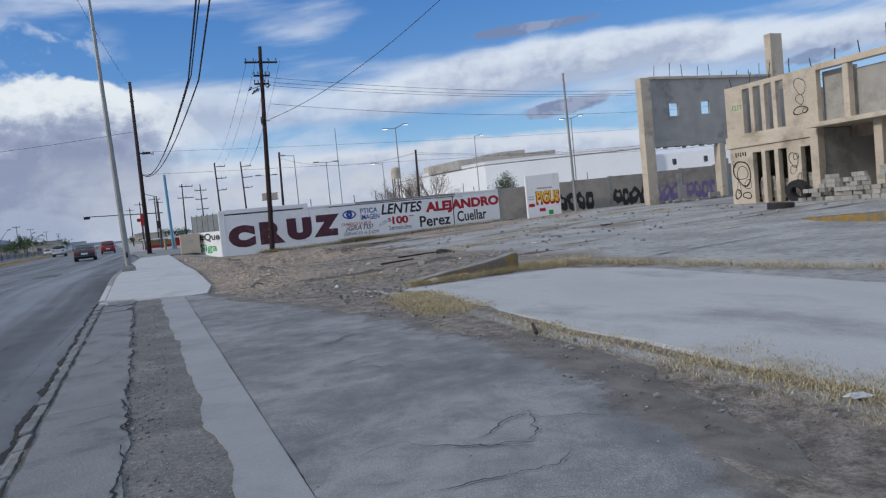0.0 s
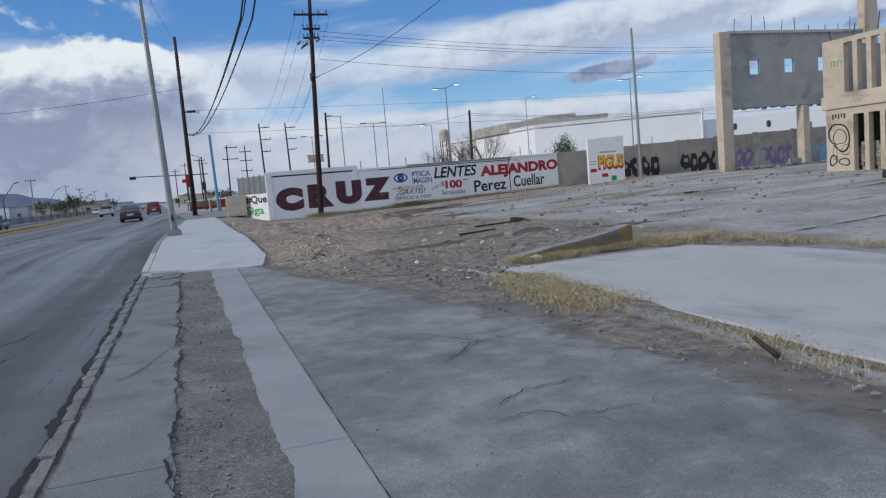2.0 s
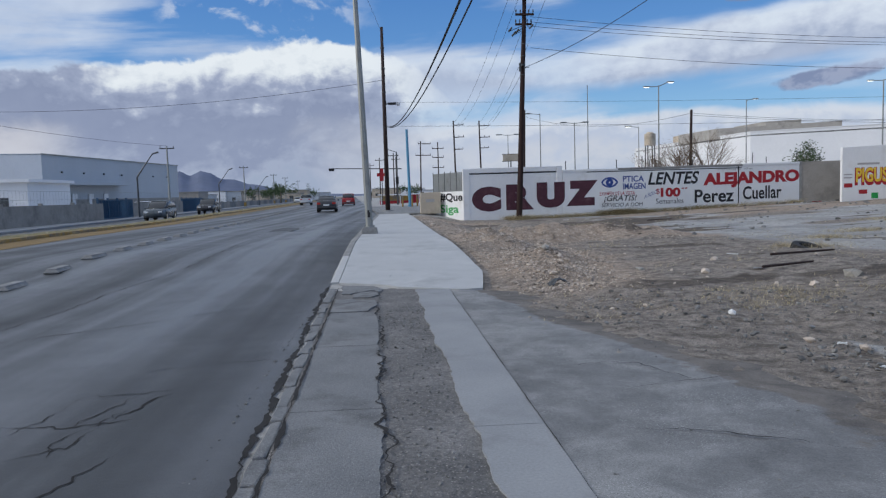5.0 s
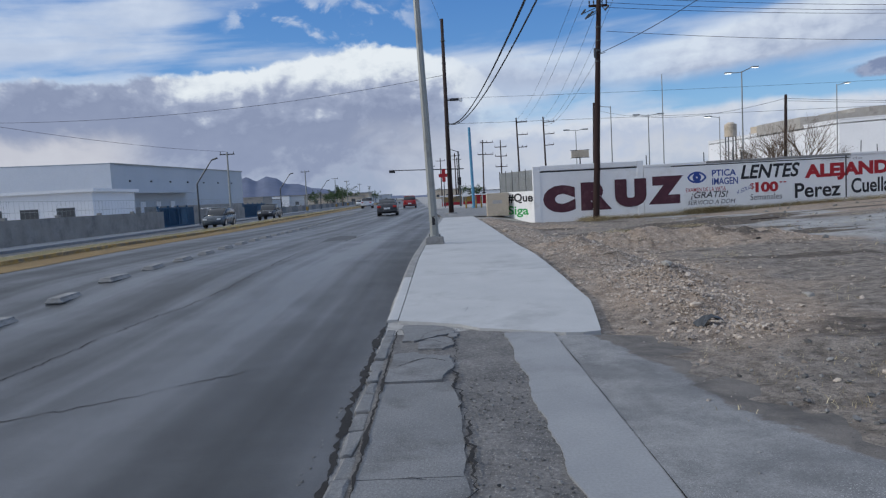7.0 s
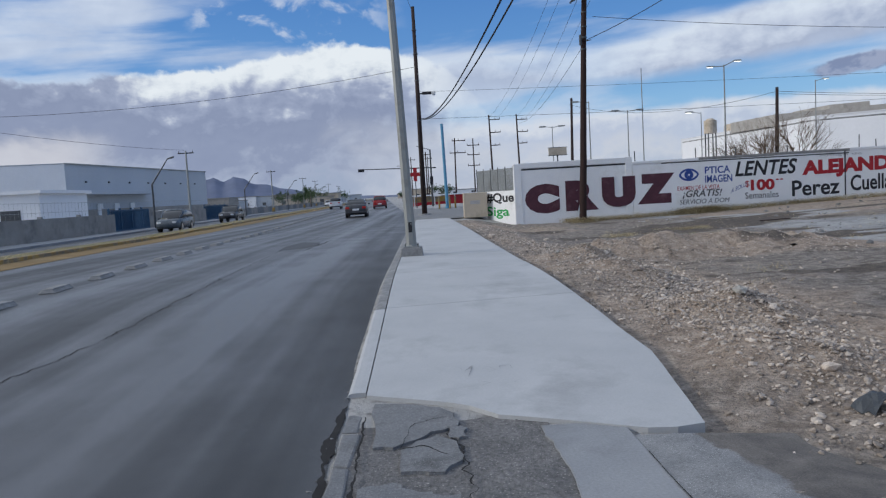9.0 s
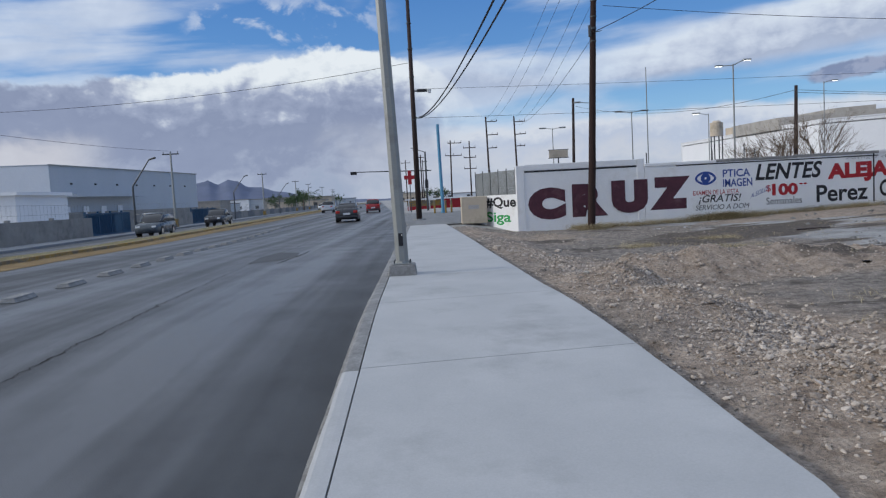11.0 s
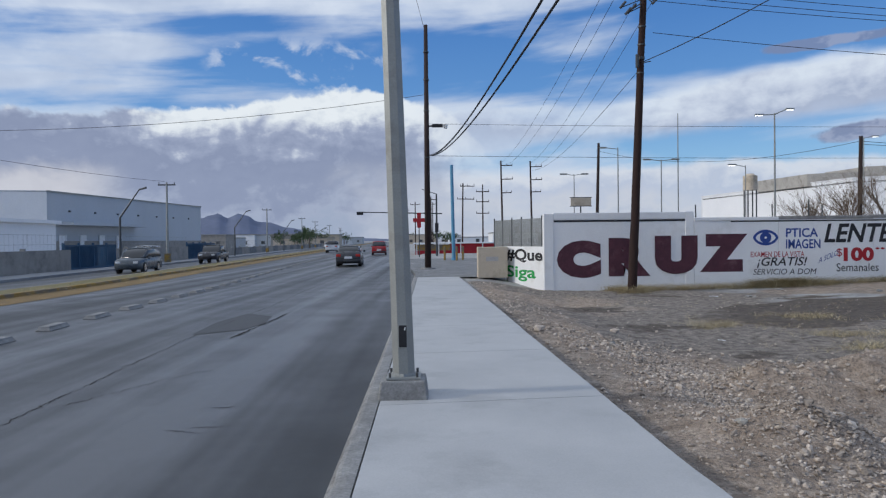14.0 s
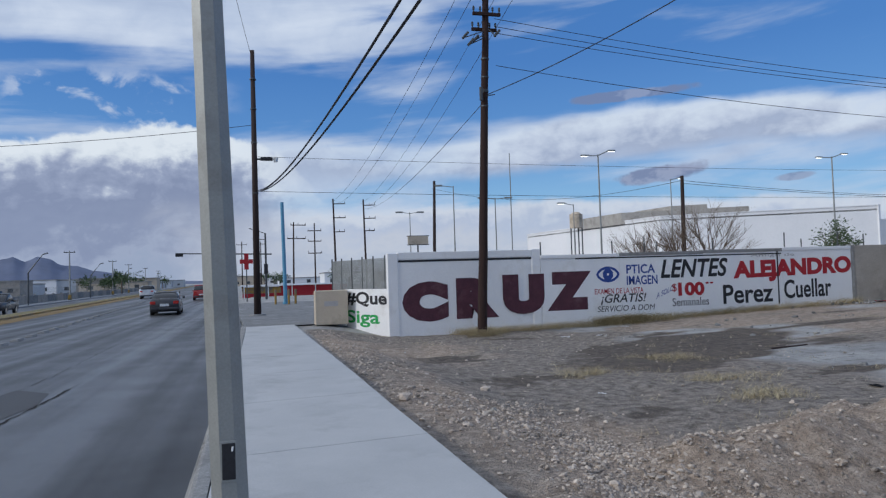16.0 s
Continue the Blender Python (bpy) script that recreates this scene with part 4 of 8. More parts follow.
def make_boundary_wall():
    w = thing("boundary_wall", label="whitewashed masonry boundary wall covered in painted lettering", category="wall", kind="structure")
    wz = lambda x: -0.35 + 0.45 * sstep(10, 27, x)
    # taller end panel with a raised frame
    part("panel", boxes((5.5, 11.55, WALL_Y + 0.02, WALL_Y + 0.30, -0.4, 2.86)), WHITEWALL, w)
    part("pier", boxes((5.42, 5.82, WALL_Y, WALL_Y + 0.36, -0.4, 2.97), bevel=0.02), WHITEWALL, w)
    part("pier", boxes((11.30, 11.66, WALL_Y, WALL_Y + 0.36, -0.4, 3.02), bevel=0.02), WHITEWALL, w)
    part("coping", boxes((5.825, 11.295, WALL_Y, WALL_Y + 0.36, 2.72, 3.0), bevel=0.015), WHITEWALL, w)
    # thin black strip just below the coping
    part("shadow_groove", boxes((5.83, 11.29, WALL_Y + 0.012, WALL_Y + 0.03, 2.62, 2.70)), BLACK, w, "dark strip under the coping")
    # lower run
    xs = [11.67, 15.2, 19.2, 23.25, 27.0]
    for i, (a, b) in enumerate(zip(xs, xs[1:])):
        bm = boxes((a, b - 0.012, WALL_Y, WALL_Y + 0.22, -0.4, 2.62 + 0.03 * i))
        part("panel", bm, WHITEWALL, w)
        part("coping", boxes((a, b - 0.012, WALL_Y - 0.03, WALL_Y + 0.26, 2.622 + 0.03 * i, 2.76 + 0.03 * i), bevel=0.012), WHITEWALL if i in (0, 3) else KERB, w)
    part("painted_line", boxes((13.2, 23.2, WALL_Y - 0.006, WALL_Y, 2.56, 2.61)), BLACK, w, "dark painted line")
    part("painted_line", boxes((22.95, 23.02, WALL_Y - 0.007, WALL_Y, 0.35, 2.70)), BLACK, w, "dark painted line")
    m = I4
    mp = Matrix.Translation((0, WALL_Y + 0.017, 0))
    lettering("C", 5.95, 7.78, 0.31, 1.86, P_MAROON, w, mp, 0.10)
    lettering("R", 8.10, 9.84, 0.36, 1.95, P_MAROON, w, mp, 0.10)
    lettering("U", 10.02, 11.80, 0.43, 2.02, P_MAROON, w, Matrix.Translation((0, WALL_Y - 0.001, 0)), 0.10)
    lettering("Z", 11.90, 13.88, 0.50, 2.07, P_MAROON, w, m, 0.10)
    lettering("PTICA", 15.5, 16.85, 1.90, 2.28, P_BLUE, w, m, 0.02)
    lettering("IMAGEN", 15.5, 16.95, 1.43, 1.82, P_BLUE, w, m, 0.02)
    lettering("LENTES", 17.1, 20.42, 1.66, 2.46, BLACK, w, m, 0.025, 0.25)
    lettering("EXAMEN DE LA VISTA", 14.02, 16.27, 1.09, 1.32, P_RED, w, m, 0.005)
    lettering("¡GRATIS!", 14.28, 16.39, 0.63, 1.08, BLACK, w, m, 0.01, 0.25)
    lettering("SERVICIO A DOM", 14.12, 16.78, 0.36, 0.60, BLACK, w, m, 0.0, 0.2)
    lettering("A SOLO", 16.85, 17.7, 0.80, 1.02, P_BLUE, w, m, 0.0, 0.3, rise=0.35)
    lettering("$", 17.62, 17.86, 1.05, 1.42, P_RED, w, m, 0.0)
    lettering("100", 17.92, 19.2, 0.88, 1.46, P_RED, w, m, 0.045)
    lettering("..", 19.26, 19.66, 1.36, 1.44, P_RED, w, m, 0.03)
    lettering("Semanales", 17.62, 19.4, 0.46, 0.80, BLACK, w, m, 0.0)
    lettering("Amigo de", 21.6, 23.9, 2.42, 2.60, P_GREYL, w, m, 0.0)
    lettering("ALEJANDRO", 20.68, 26.98, 1.32, 2.30, P_RED, w, m, 0.055, rise=0.10)
    lettering("Perez", 20.12, 22.68, 0.44, 1.28, BLACK, w, m, 0.02, rise=0.02)
    lettering("Cuellar", 23.27, 25.82, 0.56, 1.40, BLACK, w, m, 0.02, rise=0.04)

    def ring(cx, cz, a, b, t, material, y, taper=1.0):
        bm = bmesh.new()
        n = 32
        o, i = [], []
        for k in range(n):
            q = 2 * math.pi * k / n
            s = abs(math.sin(q)) ** taper
            o.append(bm.verts.new((cx + a * math.cos(q), y, cz + b * math.copysign(s, math.sin(q)))))
            i.append(bm.verts.new((cx + (a - t) * math.cos(q), y, cz + (b - t) * math.copysign(s, math.sin(q)))))
        for k in range(n):
            bm.faces.new((o[k], o[(k + 1) % n], i[(k + 1) % n], i[k]))
        return part("eye_emblem", bm, material, w, "blue painted eye")
    ring(14.65, 1.90, 0.53, 0.33, 0.11, P_BLUE, WALL_Y - 0.004, 1.3)
    ring(14.65, 1.90, 0.24, 0.24, 0.19, P_BLUE, WALL_Y - 0.0045)
    # low wing towards the street corner, cast lower
    a, b = Vector((5.45, 31.2, 0)), Vector((4.15, 33.9, 0))
    d = (b - a).normalized()
    rot = Matrix.Translation(b) @ Matrix.Rotation(math.atan2(-d.y, -d.x), 4, "Z")
    ln = (b - a).length
    lw = thing("low_wall", label="low whitewashed wall with black and green lettering", category="wall", kind="structure")
    bm = boxes((0, ln - 0.02, 0, 0.2, -0.4, 1.62))
    bmesh.ops.transform(bm, matrix=rot, verts=bm.verts)
    part("panel", bm, WHITEWALL, lw)
    lettering("#Que", 0.02, ln - 0.1, 0.92, 1.52, BLACK, lw, rot, 0.03)
    lettering("Siga", 0.05, ln * 0.8, 0.10, 0.78, P_GREEN, lw, rot, 0.02)


make_boundary_wall()


def make_grey_wall():
    w = thing("grey_wall", label="unpainted grey block wall with black graffiti", category="wall", kind="structure")
    p0, p1 = Vector((27.02, 31.0, 0)), Vector((52.0, 26.0, 0))
    d = (p1 - p0).normalized()
    rot = Matrix.Translation(p0) @ Matrix.Rotation(math.atan2(d.y, d.x), 4, "Z")
    ln = (p1 - p0).length
    step = 3.2
    n = int(ln / step)
    for i in range(n + 1):
        a, b = i * step, min(ln, (i + 1) * step)
        bm = boxes((a + 0.13, b - 0.13, 0.03, 0.19, -0.3, 2.86 + 0.06 * i))
        bmesh.ops.transform(bm, matrix=rot, verts=bm.verts)
        part("panel", bm, GREYWALL, w)
        bm = boxes((a - 0.125, a + 0.125, 0, 0.22, -0.3, 2.90 + 0.06 * i), bevel=0.01)
        bmesh.ops.transform(bm, matrix=rot, verts=bm.verts)
        part("pier", bm, KERB, w)
    # sprayed tags: fat looped shapes that cannot be read
    rnd = random.Random(11)
    for x0, x1, material, fat in ((4.0, 8.2, BLACK, 0.32), (9.9, 12.5, BLACK, 0.30), (13.4, 15.6, P_PURPLE, 0.25), (16.4, 18.6, P_PURPLE, 0.25), (19.6, 22.4, BLUEPOLE, 0.3)):
        x = x0
        while x < x1:
            wd = rnd.uniform(0.55, 0.85)
            bm = bmesh.new()
            k = 18
            o, i2 = [], []
            ph = rnd.uniform(0, 6)
            for j in range(k):
                q = 2 * math.pi * j / k
                r = 1 + 0.22 * math.sin(2 * q + ph) + 0.12 * math.sin(5 * q + ph * 2)
                cx, cz = x + wd / 2, 1.25 + 0.1 * math.sin(ph)
                o.append(bm.verts.new(rot @ Vector((cx + wd * 0.62 * r * math.cos(q), 0.025, cz + 0.72 * r * math.sin(q)))))
                i2.append(bm.verts.new(rot @ Vector((cx + wd * (0.62 - fat) * 0.8 * r * math.cos(q) + 0.05, 0.025, cz + (0.72 - fat * 1.6) * r * math.sin(q) * 0.9 + 0.12))))
            for j in range(k):
                bm.faces.new((o[j], o[(j + 1) % k], i2[(j + 1) % k], i2[j]))
            part("graffiti", bm, material, w, "sprayed graffiti tag")
            x += wd * 1.18


make_grey_wall()


# ---- poles ----
def make_light_pole():
    z = side_z(9.2)
    t = thing("street_light_pole", pose(0.39, 9.2, z), "tapered octagonal grey steel street light pole on a concrete base", "light pole")
    bm = boxes((-0.25, 0.25, -0.25, 0.25, -0.05, 0.18), bevel=0.02)
    for v in bm.verts:
        if v.co.z > 0.1:
            v.co.x *= 0.9
            v.co.y *= 0.9
        v.co.x += 0.012 * wob(v.co.x * 4, v.co.y * 4, 2.0)
    part("base_block", bm, KERB, t, "worn concrete base block")
    part("base_plate", boxes((-0.17, 0.17, -0.17, 0.17, 0.182, 0.205), bevel=0.004), GALV, t)
    for sx in (-1, 1):
        for sy in (-1, 1):
            part("bolt", tubes(((sx * 0.135, sy * 0.135, 0.2), (sx * 0.135, sy * 0.135, 0.25), 0.014), n=6), STEEL, t)
    bm = bmesh.new()
    tube(bm, (0, 0, 0.205), (-0.30, 0, 11.0), 0.118, 0.055, n=8)
    bmesh.ops.rotate(bm, verts=bm.verts, cent=(0, 0, 0), matrix=Matrix.Rotation(radians(22.5), 3, "Z"))
    part("shaft", bm, GALV, t)
    part("weld_collar", tubes(((0, 0, 0.206), (0, 0, 0.235), 0.13, 0.122), n=8), GALV, t)
    # no opening is cut: a black plate stands for the shade inside the hatch
    hatch = part("hand_hole", boxes((-0.045, 0.035, -0.118, -0.104, 0.50, 0.72), bevel=0.005), BLACK, t, "open wiring hatch, its dark inside drawn as a black plate")
    part("hatch_frame", boxes((-0.052, 0.042, -0.1155, -0.101, 0.485, 0.735), bevel=0.005), GALV, hatch)
    part("wire_end", tubes(((0.02, -0.122, 0.70), (0.015, -0.128, 0.672), 0.006), n=6), P_WHITE, hatch)
    arm = part("arm", tubes(((-0.30, 0, 10.9), (-1.6, 0, 11.5), 0.04), ((-1.6, 0, 11.5), (-2.2, 0, 11.55), 0.035)), GALV, t)
    part("lamp_head", boxes((-2.8, -2.1, -0.12, 0.12, 11.5, 11.62), bevel=0.03), GALV, t)


make_light_pole()


def insulator(bm, x, y, z, r=0.05, h=0.22):
    tube(bm, (x, y, z), (x, y, z + h), r * 0.5, r * 0.5, 6)
    tube(bm, (x, y, z + h * 0.4), (x, y, z + h * 0.6), r, r * 0.8, 8)
    tube(bm, (x, y, z + h * 0.75), (x, y, z + h), r, r * 0.6, 8)


def make_utility_pole():
    t = thing("utility_pole", pose(8.62, 29.5, -0.25), "tall brown wooden utility pole with crossarms and insulators", "utility pole")
    bm = bmesh.new()
    n = 14
    prev = None
    for j in range(n + 1):
        z = 14.1 * j / n
        r = 0.185 - 0.07 * j / n
        ring_ = [bm.verts.new((0.045 * z + 0.02 * wob(0, z, 0.5) + r * math.cos(2 * math.pi * k / 12), r * math.sin(2 * math.pi * k / 12), z)) for k in range(12)]
        if prev:
            for k in range(12):
                bm.faces.new((prev[k], prev[(k + 1) % 12], ring_[(k + 1) % 12], ring_[k]))
        prev = ring_
    bm.faces.new(prev)
    smooth(part("shaft", bm, WOOD_POLE, t))
    lean = lambda z: 0.045 * z
    for z, half, y in ((13.0, 1.1, -0.14), (12.1, 0.55, -0.14), (11.6, 0.5, 0.14)):
        arm = part("crossarm", boxes((lean(z) - half, lean(z) + half, y - 0.05, y + 0.05, z - 0.06, z + 0.06), bevel=0.01), WOOD_POLE, t)
        for u in (-0.92, -0.45, 0.45, 0.92):
            bm = bmesh.new()
            insulator(bm, lean(z) + u * half, y, z + 0.06)
            part("insulator", bm, STEEL, arm)
    for u, v in ((-0.95, 0.0), (-0.75, -0.25), (-0.55, -0.1), (0.3, 0.15)):
        bm = bmesh.new()
        tube(bm, (lean(11.3) + u, -0.2, 11.1 + v), (lean(11.3) + u + 0.22, -0.2, 11.35 + v), 0.05, 0.05, 8)
        tube(bm, (lean(11.3) + u + 0.05, -0.2, 11.13 + v), (lean(11.3), -0.05, 11.5 + v), 0.02, 0.02, 6)
        part("fuse_cutout", bm, STEEL, t)
    part("bracket", tubes(((lean(9.1) - 0.2, -0.2, 8.8), (lean(9.1) - 0.2, -0.2, 9.3), 0.07), ((lean(9.1), -0.1, 9.0), (lean(9.1) + 0.35, -0.15, 9.05), 0.02)), STEEL, t)
    part("clamp_band", tubes(((lean(9.2), 0, 9.15), (lean(9.2), 0, 9.25), 0.15), n=12), STEEL, t)
    for z in (8.6, 9.7, 10.4):
        part("clamp_band", tubes(((lean(z), 0, z), (lean(z), 0, z + 0.05), 0.155), n=12), STEEL, t)


make_utility_pole()


def make_dark_pole():
    t = thing("corner_pole", pose(0.63, 43.1, 0.22), "dark wooden pole with a camera bracket at the street corner", "pole")
    smooth(part("shaft", tubes(((0, 0, 0), (0, 0, 14.2), 0.19, 0.11), n=12), WOOD_DARK, t))
    br = part("bracket", tubes(((0, 0, 8.35), (0.35, 0, 8.35), 0.05)), STEEL, t)
    part("camera_box", boxes((0.3, 0.95, -0.12, 0.12, 8.28, 8.44), bevel=0.02), BLACK, t)
    part("camera_dome", tubes(((1.1, 0, 8.2), (1.1, 0, 8.42), 0.10, 0.13), n=12), P_WHITE, t)
    part("foot_collar", tubes(((0, 0, -0.05), (0, 0, 0.12), 0.5, 0.42), n=14), KERB, t)
    for z in (6.5, 9.2, 11.0, 12.6):
        part("clamp_band", tubes(((0, 0, z), (0, 0, z + 0.06), 0.17), n=12), STEEL, t)


make_dark_pole()


# ---- right-hand lot: block, fence, panel, ruins ----
def make_corner_block():
    t = thing("concrete_block", pose(3.5, 33.5, side_z(33) - 0.05), "weathered pale concrete block with faded marks at the corner", "concrete block")
    bm = boxes((-0.66, 0.66, -0.32, 0.32, 0, 1.38), bevel=0.03)
    part("body", bm, RUIN_TAN, t)
    part("faded_mark", boxes((-0.3, 0.25, -0.324, -0.321, 0.75, 0.95)), P_GREYL, t)


make_corner_block()


def make_wing_fence():
    t = thing("mesh_fence", label="grey steel mesh fence standing behind the low wall", category="fence")
    p, q = Vector((5.9, 31.6, 0)), Vector((3.9, 36.5, 0))
    n = 6
    for i in range(n + 1):
        a = p.lerp(q, i / n)
        part("post", tubes(((a.x, a.y, 0.1), (a.x, a.y, 2.95), 0.03), n=6), STEEL, t)
    bm = bmesh.new()
    for i in range(70):
        a = p.lerp(q, i / 69)
        tube(bm, (a.x, a.y, 0.9), (a.x, a.y, 2.85), 0.02, n=3, caps=False)
    for k in range(26):
        z = 0.95 + k * 0.075
        tube(bm, (p.x, p.y, z), (q.x, q.y, z), 0.009, n=3, caps=False)
    part("wire_mesh", bm, GALV, t)


make_wing_fence()


def make_panel_sign():
    t = thing("wall_panel", label="freestanding white wall panel with red and yellow sprayed lettering", category="wall panel")
    m = Matrix.Translation((28.25, 28.6, 0)) @ Matrix.Rotation(radians(-6), 4, "Z")
    bm = boxes((0, 2.85, 0, 0.25, 0.05, 3.58), bevel=0.02)
    for v in bm.verts:
        if v.co.z > 2:
            v.co.z += 0.035 * v.co.x
    bmesh.ops.transform(bm, matrix=m, verts=bm.verts)
    part("panel", bm, WHITEWALL, t)
    lettering("PIGUS", 0.75, 2.78, 1.25, 2.35, P_RED, t, m, 0.075, label="sprayed red and yellow lettering")
    lettering("PIGUS", 0.82, 2.70, 1.45, 2.32, P_YELLOW, t, m @ Matrix.Translation((0, -0.004, 0)), 0.03, label="sprayed yellow lettering")
    for x0, x1, z0, z1, mt in ((0.12, 0.62, 1.15, 1.4, P_RED), (0.12, 0.6, 1.7, 1.78, P_GREYL), (0.12, 0.6, 1.9, 1.97, P_GREYL), (1.0, 1.5, 0.75, 1.0, P_RED), (1.75, 2.15, 0.45, 0.8, P_GREEN), (0.9, 2.2, 2.5, 2.62, P_GREYL)):
        bm = boxes((x0, x1, -0.005, 0.0, z0, z1))
        bmesh.ops.transform(bm, matrix=m, verts=bm.verts)
        part("painted_bar", bm, mt, t)


make_panel_sign()


def slim_lamp(name, x, y, z0, h, r, heads, label, base=GALV):
    """A tall thin lamp standard; heads: list of (reach, rise, lit), where lit adds a glowing lens."""
    t = thing(name, pose(x, y, z0), label, "street lamp", "lamp standards")
    part("shaft", tubes(((0, 0, 0), (0, 0, h), r, r * 0.6), n=8), base, t)
    for reach, rise, lit in heads:
        part("arm", tubes(((0, 0, h - 0.1), (reach, 0, h + rise), r * 0.45), n=6), base, t)
        s = math.copysign(1, reach)
        hd = part("lamp_head", boxes((reach - 0.05 * s, reach + 0.6 * s, -0.12, 0.12, h + rise - 0.05, h + rise + 0.08), bevel=0.03), GALV, t)
        if lit:
            part("lens", boxes((reach + 0.05 * s, reach + 0.55 * s, -0.1, 0.1, h + rise - 0.075, h + rise - 0.052)), LENS_GLOW, hd, "lamp glass with added glow")
    return t


# added glow for the lenses; the heads themselves are dull grey
LENS_GLOW = glow("added_lens_glow", (1.0, 0.95, 0.85), 2.2)
slim_lamp("lamp_standard", 27.05, 55.1, 0.2, 11.1, 0.09, ((-0.9, -0.12, True), (0.9, 0.3, True)), "tall thin grey double-arm lamp standard with glow added to its heads")
slim_lamp("lamp_standard", 50.5, 56.0, 0.2, 11.4, 0.09, ((-1.1, -0.1, True), (1.1, 0.25, True)), "tall thin grey double-arm lamp standard with glow added to its heads")
slim_lamp("lamp_standard", 44.5, 72.0, 0.2, 11.6, 0.08, ((0.9, 0.1, True),), "thin grey single-arm lamp standard with glow added to its head")
slim_lamp("lamp_standard", 25.9, 57.5, 0.2, 7.4, 0.06, ((-0.8, 0.05, True),), "short thin grey lamp standard with glow added to its head")
slim_lamp("lamp_standard", 20.0, 60.0, 0.2, 8.2, 0.07, ((-0.9, 0.0, False), (0.9, 0.0, False)), "thin grey double-arm lamp standard")
slim_lamp("lamp_standard", 16.4, 60.0, 0.2, 9.2, 0.07, ((-1.0, 0.0, False),), "thin grey single-arm lamp standard")
slim_lamp("lamp_standard", 14.0, 66.0, 0.2, 7.6, 0.06, ((-0.7, 0.0, False), (0.7, 0.0, False)), "thin grey double-arm lamp standard")
mast = thing("mast", pose(21.4, 60.0, 0.2), "bare thin grey steel mast behind the wall", "mast")
part("shaft", tubes(((0, 0, 0), (0, 0, 12.0), 0.06, 0.04), n=8), GALV, mast)
wp = thing("bare_light_pole", pose(32.0, 27.6, 0.25), "tall pale steel light pole without a lamp", "light pole")
part("shaft", tubes(((0, 0, 0), (-0.18, 0, 11.0), 0.11, 0.075), n=10), GALV, wp)
part("foot_plate", boxes((-0.2, 0.2, -0.2, 0.2, -0.05, 0.06), bevel=0.01), KERB, wp)


def wood_pole(x, y, z0, h, r=0.15, arms=(), lean=0.0, label="dark wooden power pole with crossarms", offset=0.0):
    t = thing("power_pole", pose(x, y, z0, 0, lean, 0), label, "utility pole", "power poles")
    part("shaft", tubes(((0, 0, 0), (0, 0, h), r, r * 0.65), n=8), WOOD_DARK, t)
    for z, half, off in arms:
        arm = part("crossarm", boxes((off - half, off + half, -0.06, 0.06, z - 0.06, z + 0.06)), WOOD_DARK, t)
        for u in (-0.95, 0.0, 0.95):
            bm = bmesh.new()
            tube(bm, (off + u * half, 0, z + 0.06), (off + u * half, 0, z + 0.3), 0.05, 0.03, 6)
            part("insulator", bm, STEEL, arm)
    return t


wood_pole(22.6, 37.5, 0.0, 7.0, 0.14, (), 1.0, "short brown wooden pole behind the painted wall")
wood_pole(14.55, 60.0, 0.0, 9.8, 0.16, (), 1.5, "brown wooden pole leaning slightly behind the wall")
wood_pole(11.1, 100.0, 0.0, 12.9, 0.16, ((12.2, 0.8, 0.8), (10.3, 0.8, 0.8), (8.4, 0.7, 0.7)), -1.0)
wood_pole(15.2, 100.0, 0.0, 12.8, 0.16, ((12.0, 0.8, 0.8), (10.2, 0.8, 0.8), (8.5, 0.7, 0.7)), -1.0)
wood_pole(8.3, 100.0, 0.0, 9.6, 0.12, ((8.6, 0.9, 0.0), (7.2, 0.9, 0.0), (5.6, 0.9, 0.0)), 0.0)
wood_pole(5.4, 100.0, 0.0, 9.8, 0.13, ((9.4, 1.0, 0.6), (7.6, 1.2, 0.4)), 1.0)
wood_pole(1.2, 125.0, 0.0, 9.5, 0.14, ((9.0, 1.0, 0.0),))
wood_pole(-2.0, 150.0, 0.0, 10.0, 0.14, ((9.4, 1.0, 0.0),))
wood_pole(-5.5, 190.0, 0.0, 10.5, 0.15, ((9.9, 1.1, 0.0),))
wood_pole(1.8, 170.0, 0.0, 11.0, 0.15, ((10.5, 1.1, 0.0),))


def make_signboard():
    t = thing("signboard", label="small brown signboard on a post behind the wall", category="signboard")
    part("board", boxes((12.45, 14.15, 59.95, 60.05, 4.64, 5.3), bevel=0.02), RUIN_TAN, t)
    part("frame", boxes((12.38, 14.22, 59.97, 60.03, 4.58, 4.635), (12.38, 14.22, 59.97, 60.03, 5.305, 5.36)), STEEL, t)
    part("post", tubes(((13.3, 60.1, 0), (13.3, 60.1, 5.0), 0.06)), STEEL, t)


make_signboard()


def wall_with_holes(bm, u0, u1, z0, z1, holes, put):
    """A wall slab in its own plane from u0 to u1 and z0 to z1 with rectangular openings; put(u, z) boxes a piece."""
    us = sorted({u0, u1, *[h[0] for h in holes], *[h[1] for h in holes]})
    zs = sorted({z0, z1, *[h[2] for h in holes], *[h[3] for h in holes]})
    for a, b in zip(us, us[1:]):
        run = None
        for c, d in zip(zs, zs[1:]):
            mu, mz = (a + b) / 2, (c + d) / 2
            hole = any(h[0] < mu < h[1] and h[2] < mz < h[3] for h in holes)
            if hole:
                if run:
                    put(bm, a, b, *run)
                run = None
            else:
                run = (run[0], d) if run else (c, d)
        if run:
            put(bm, a, b, *run)


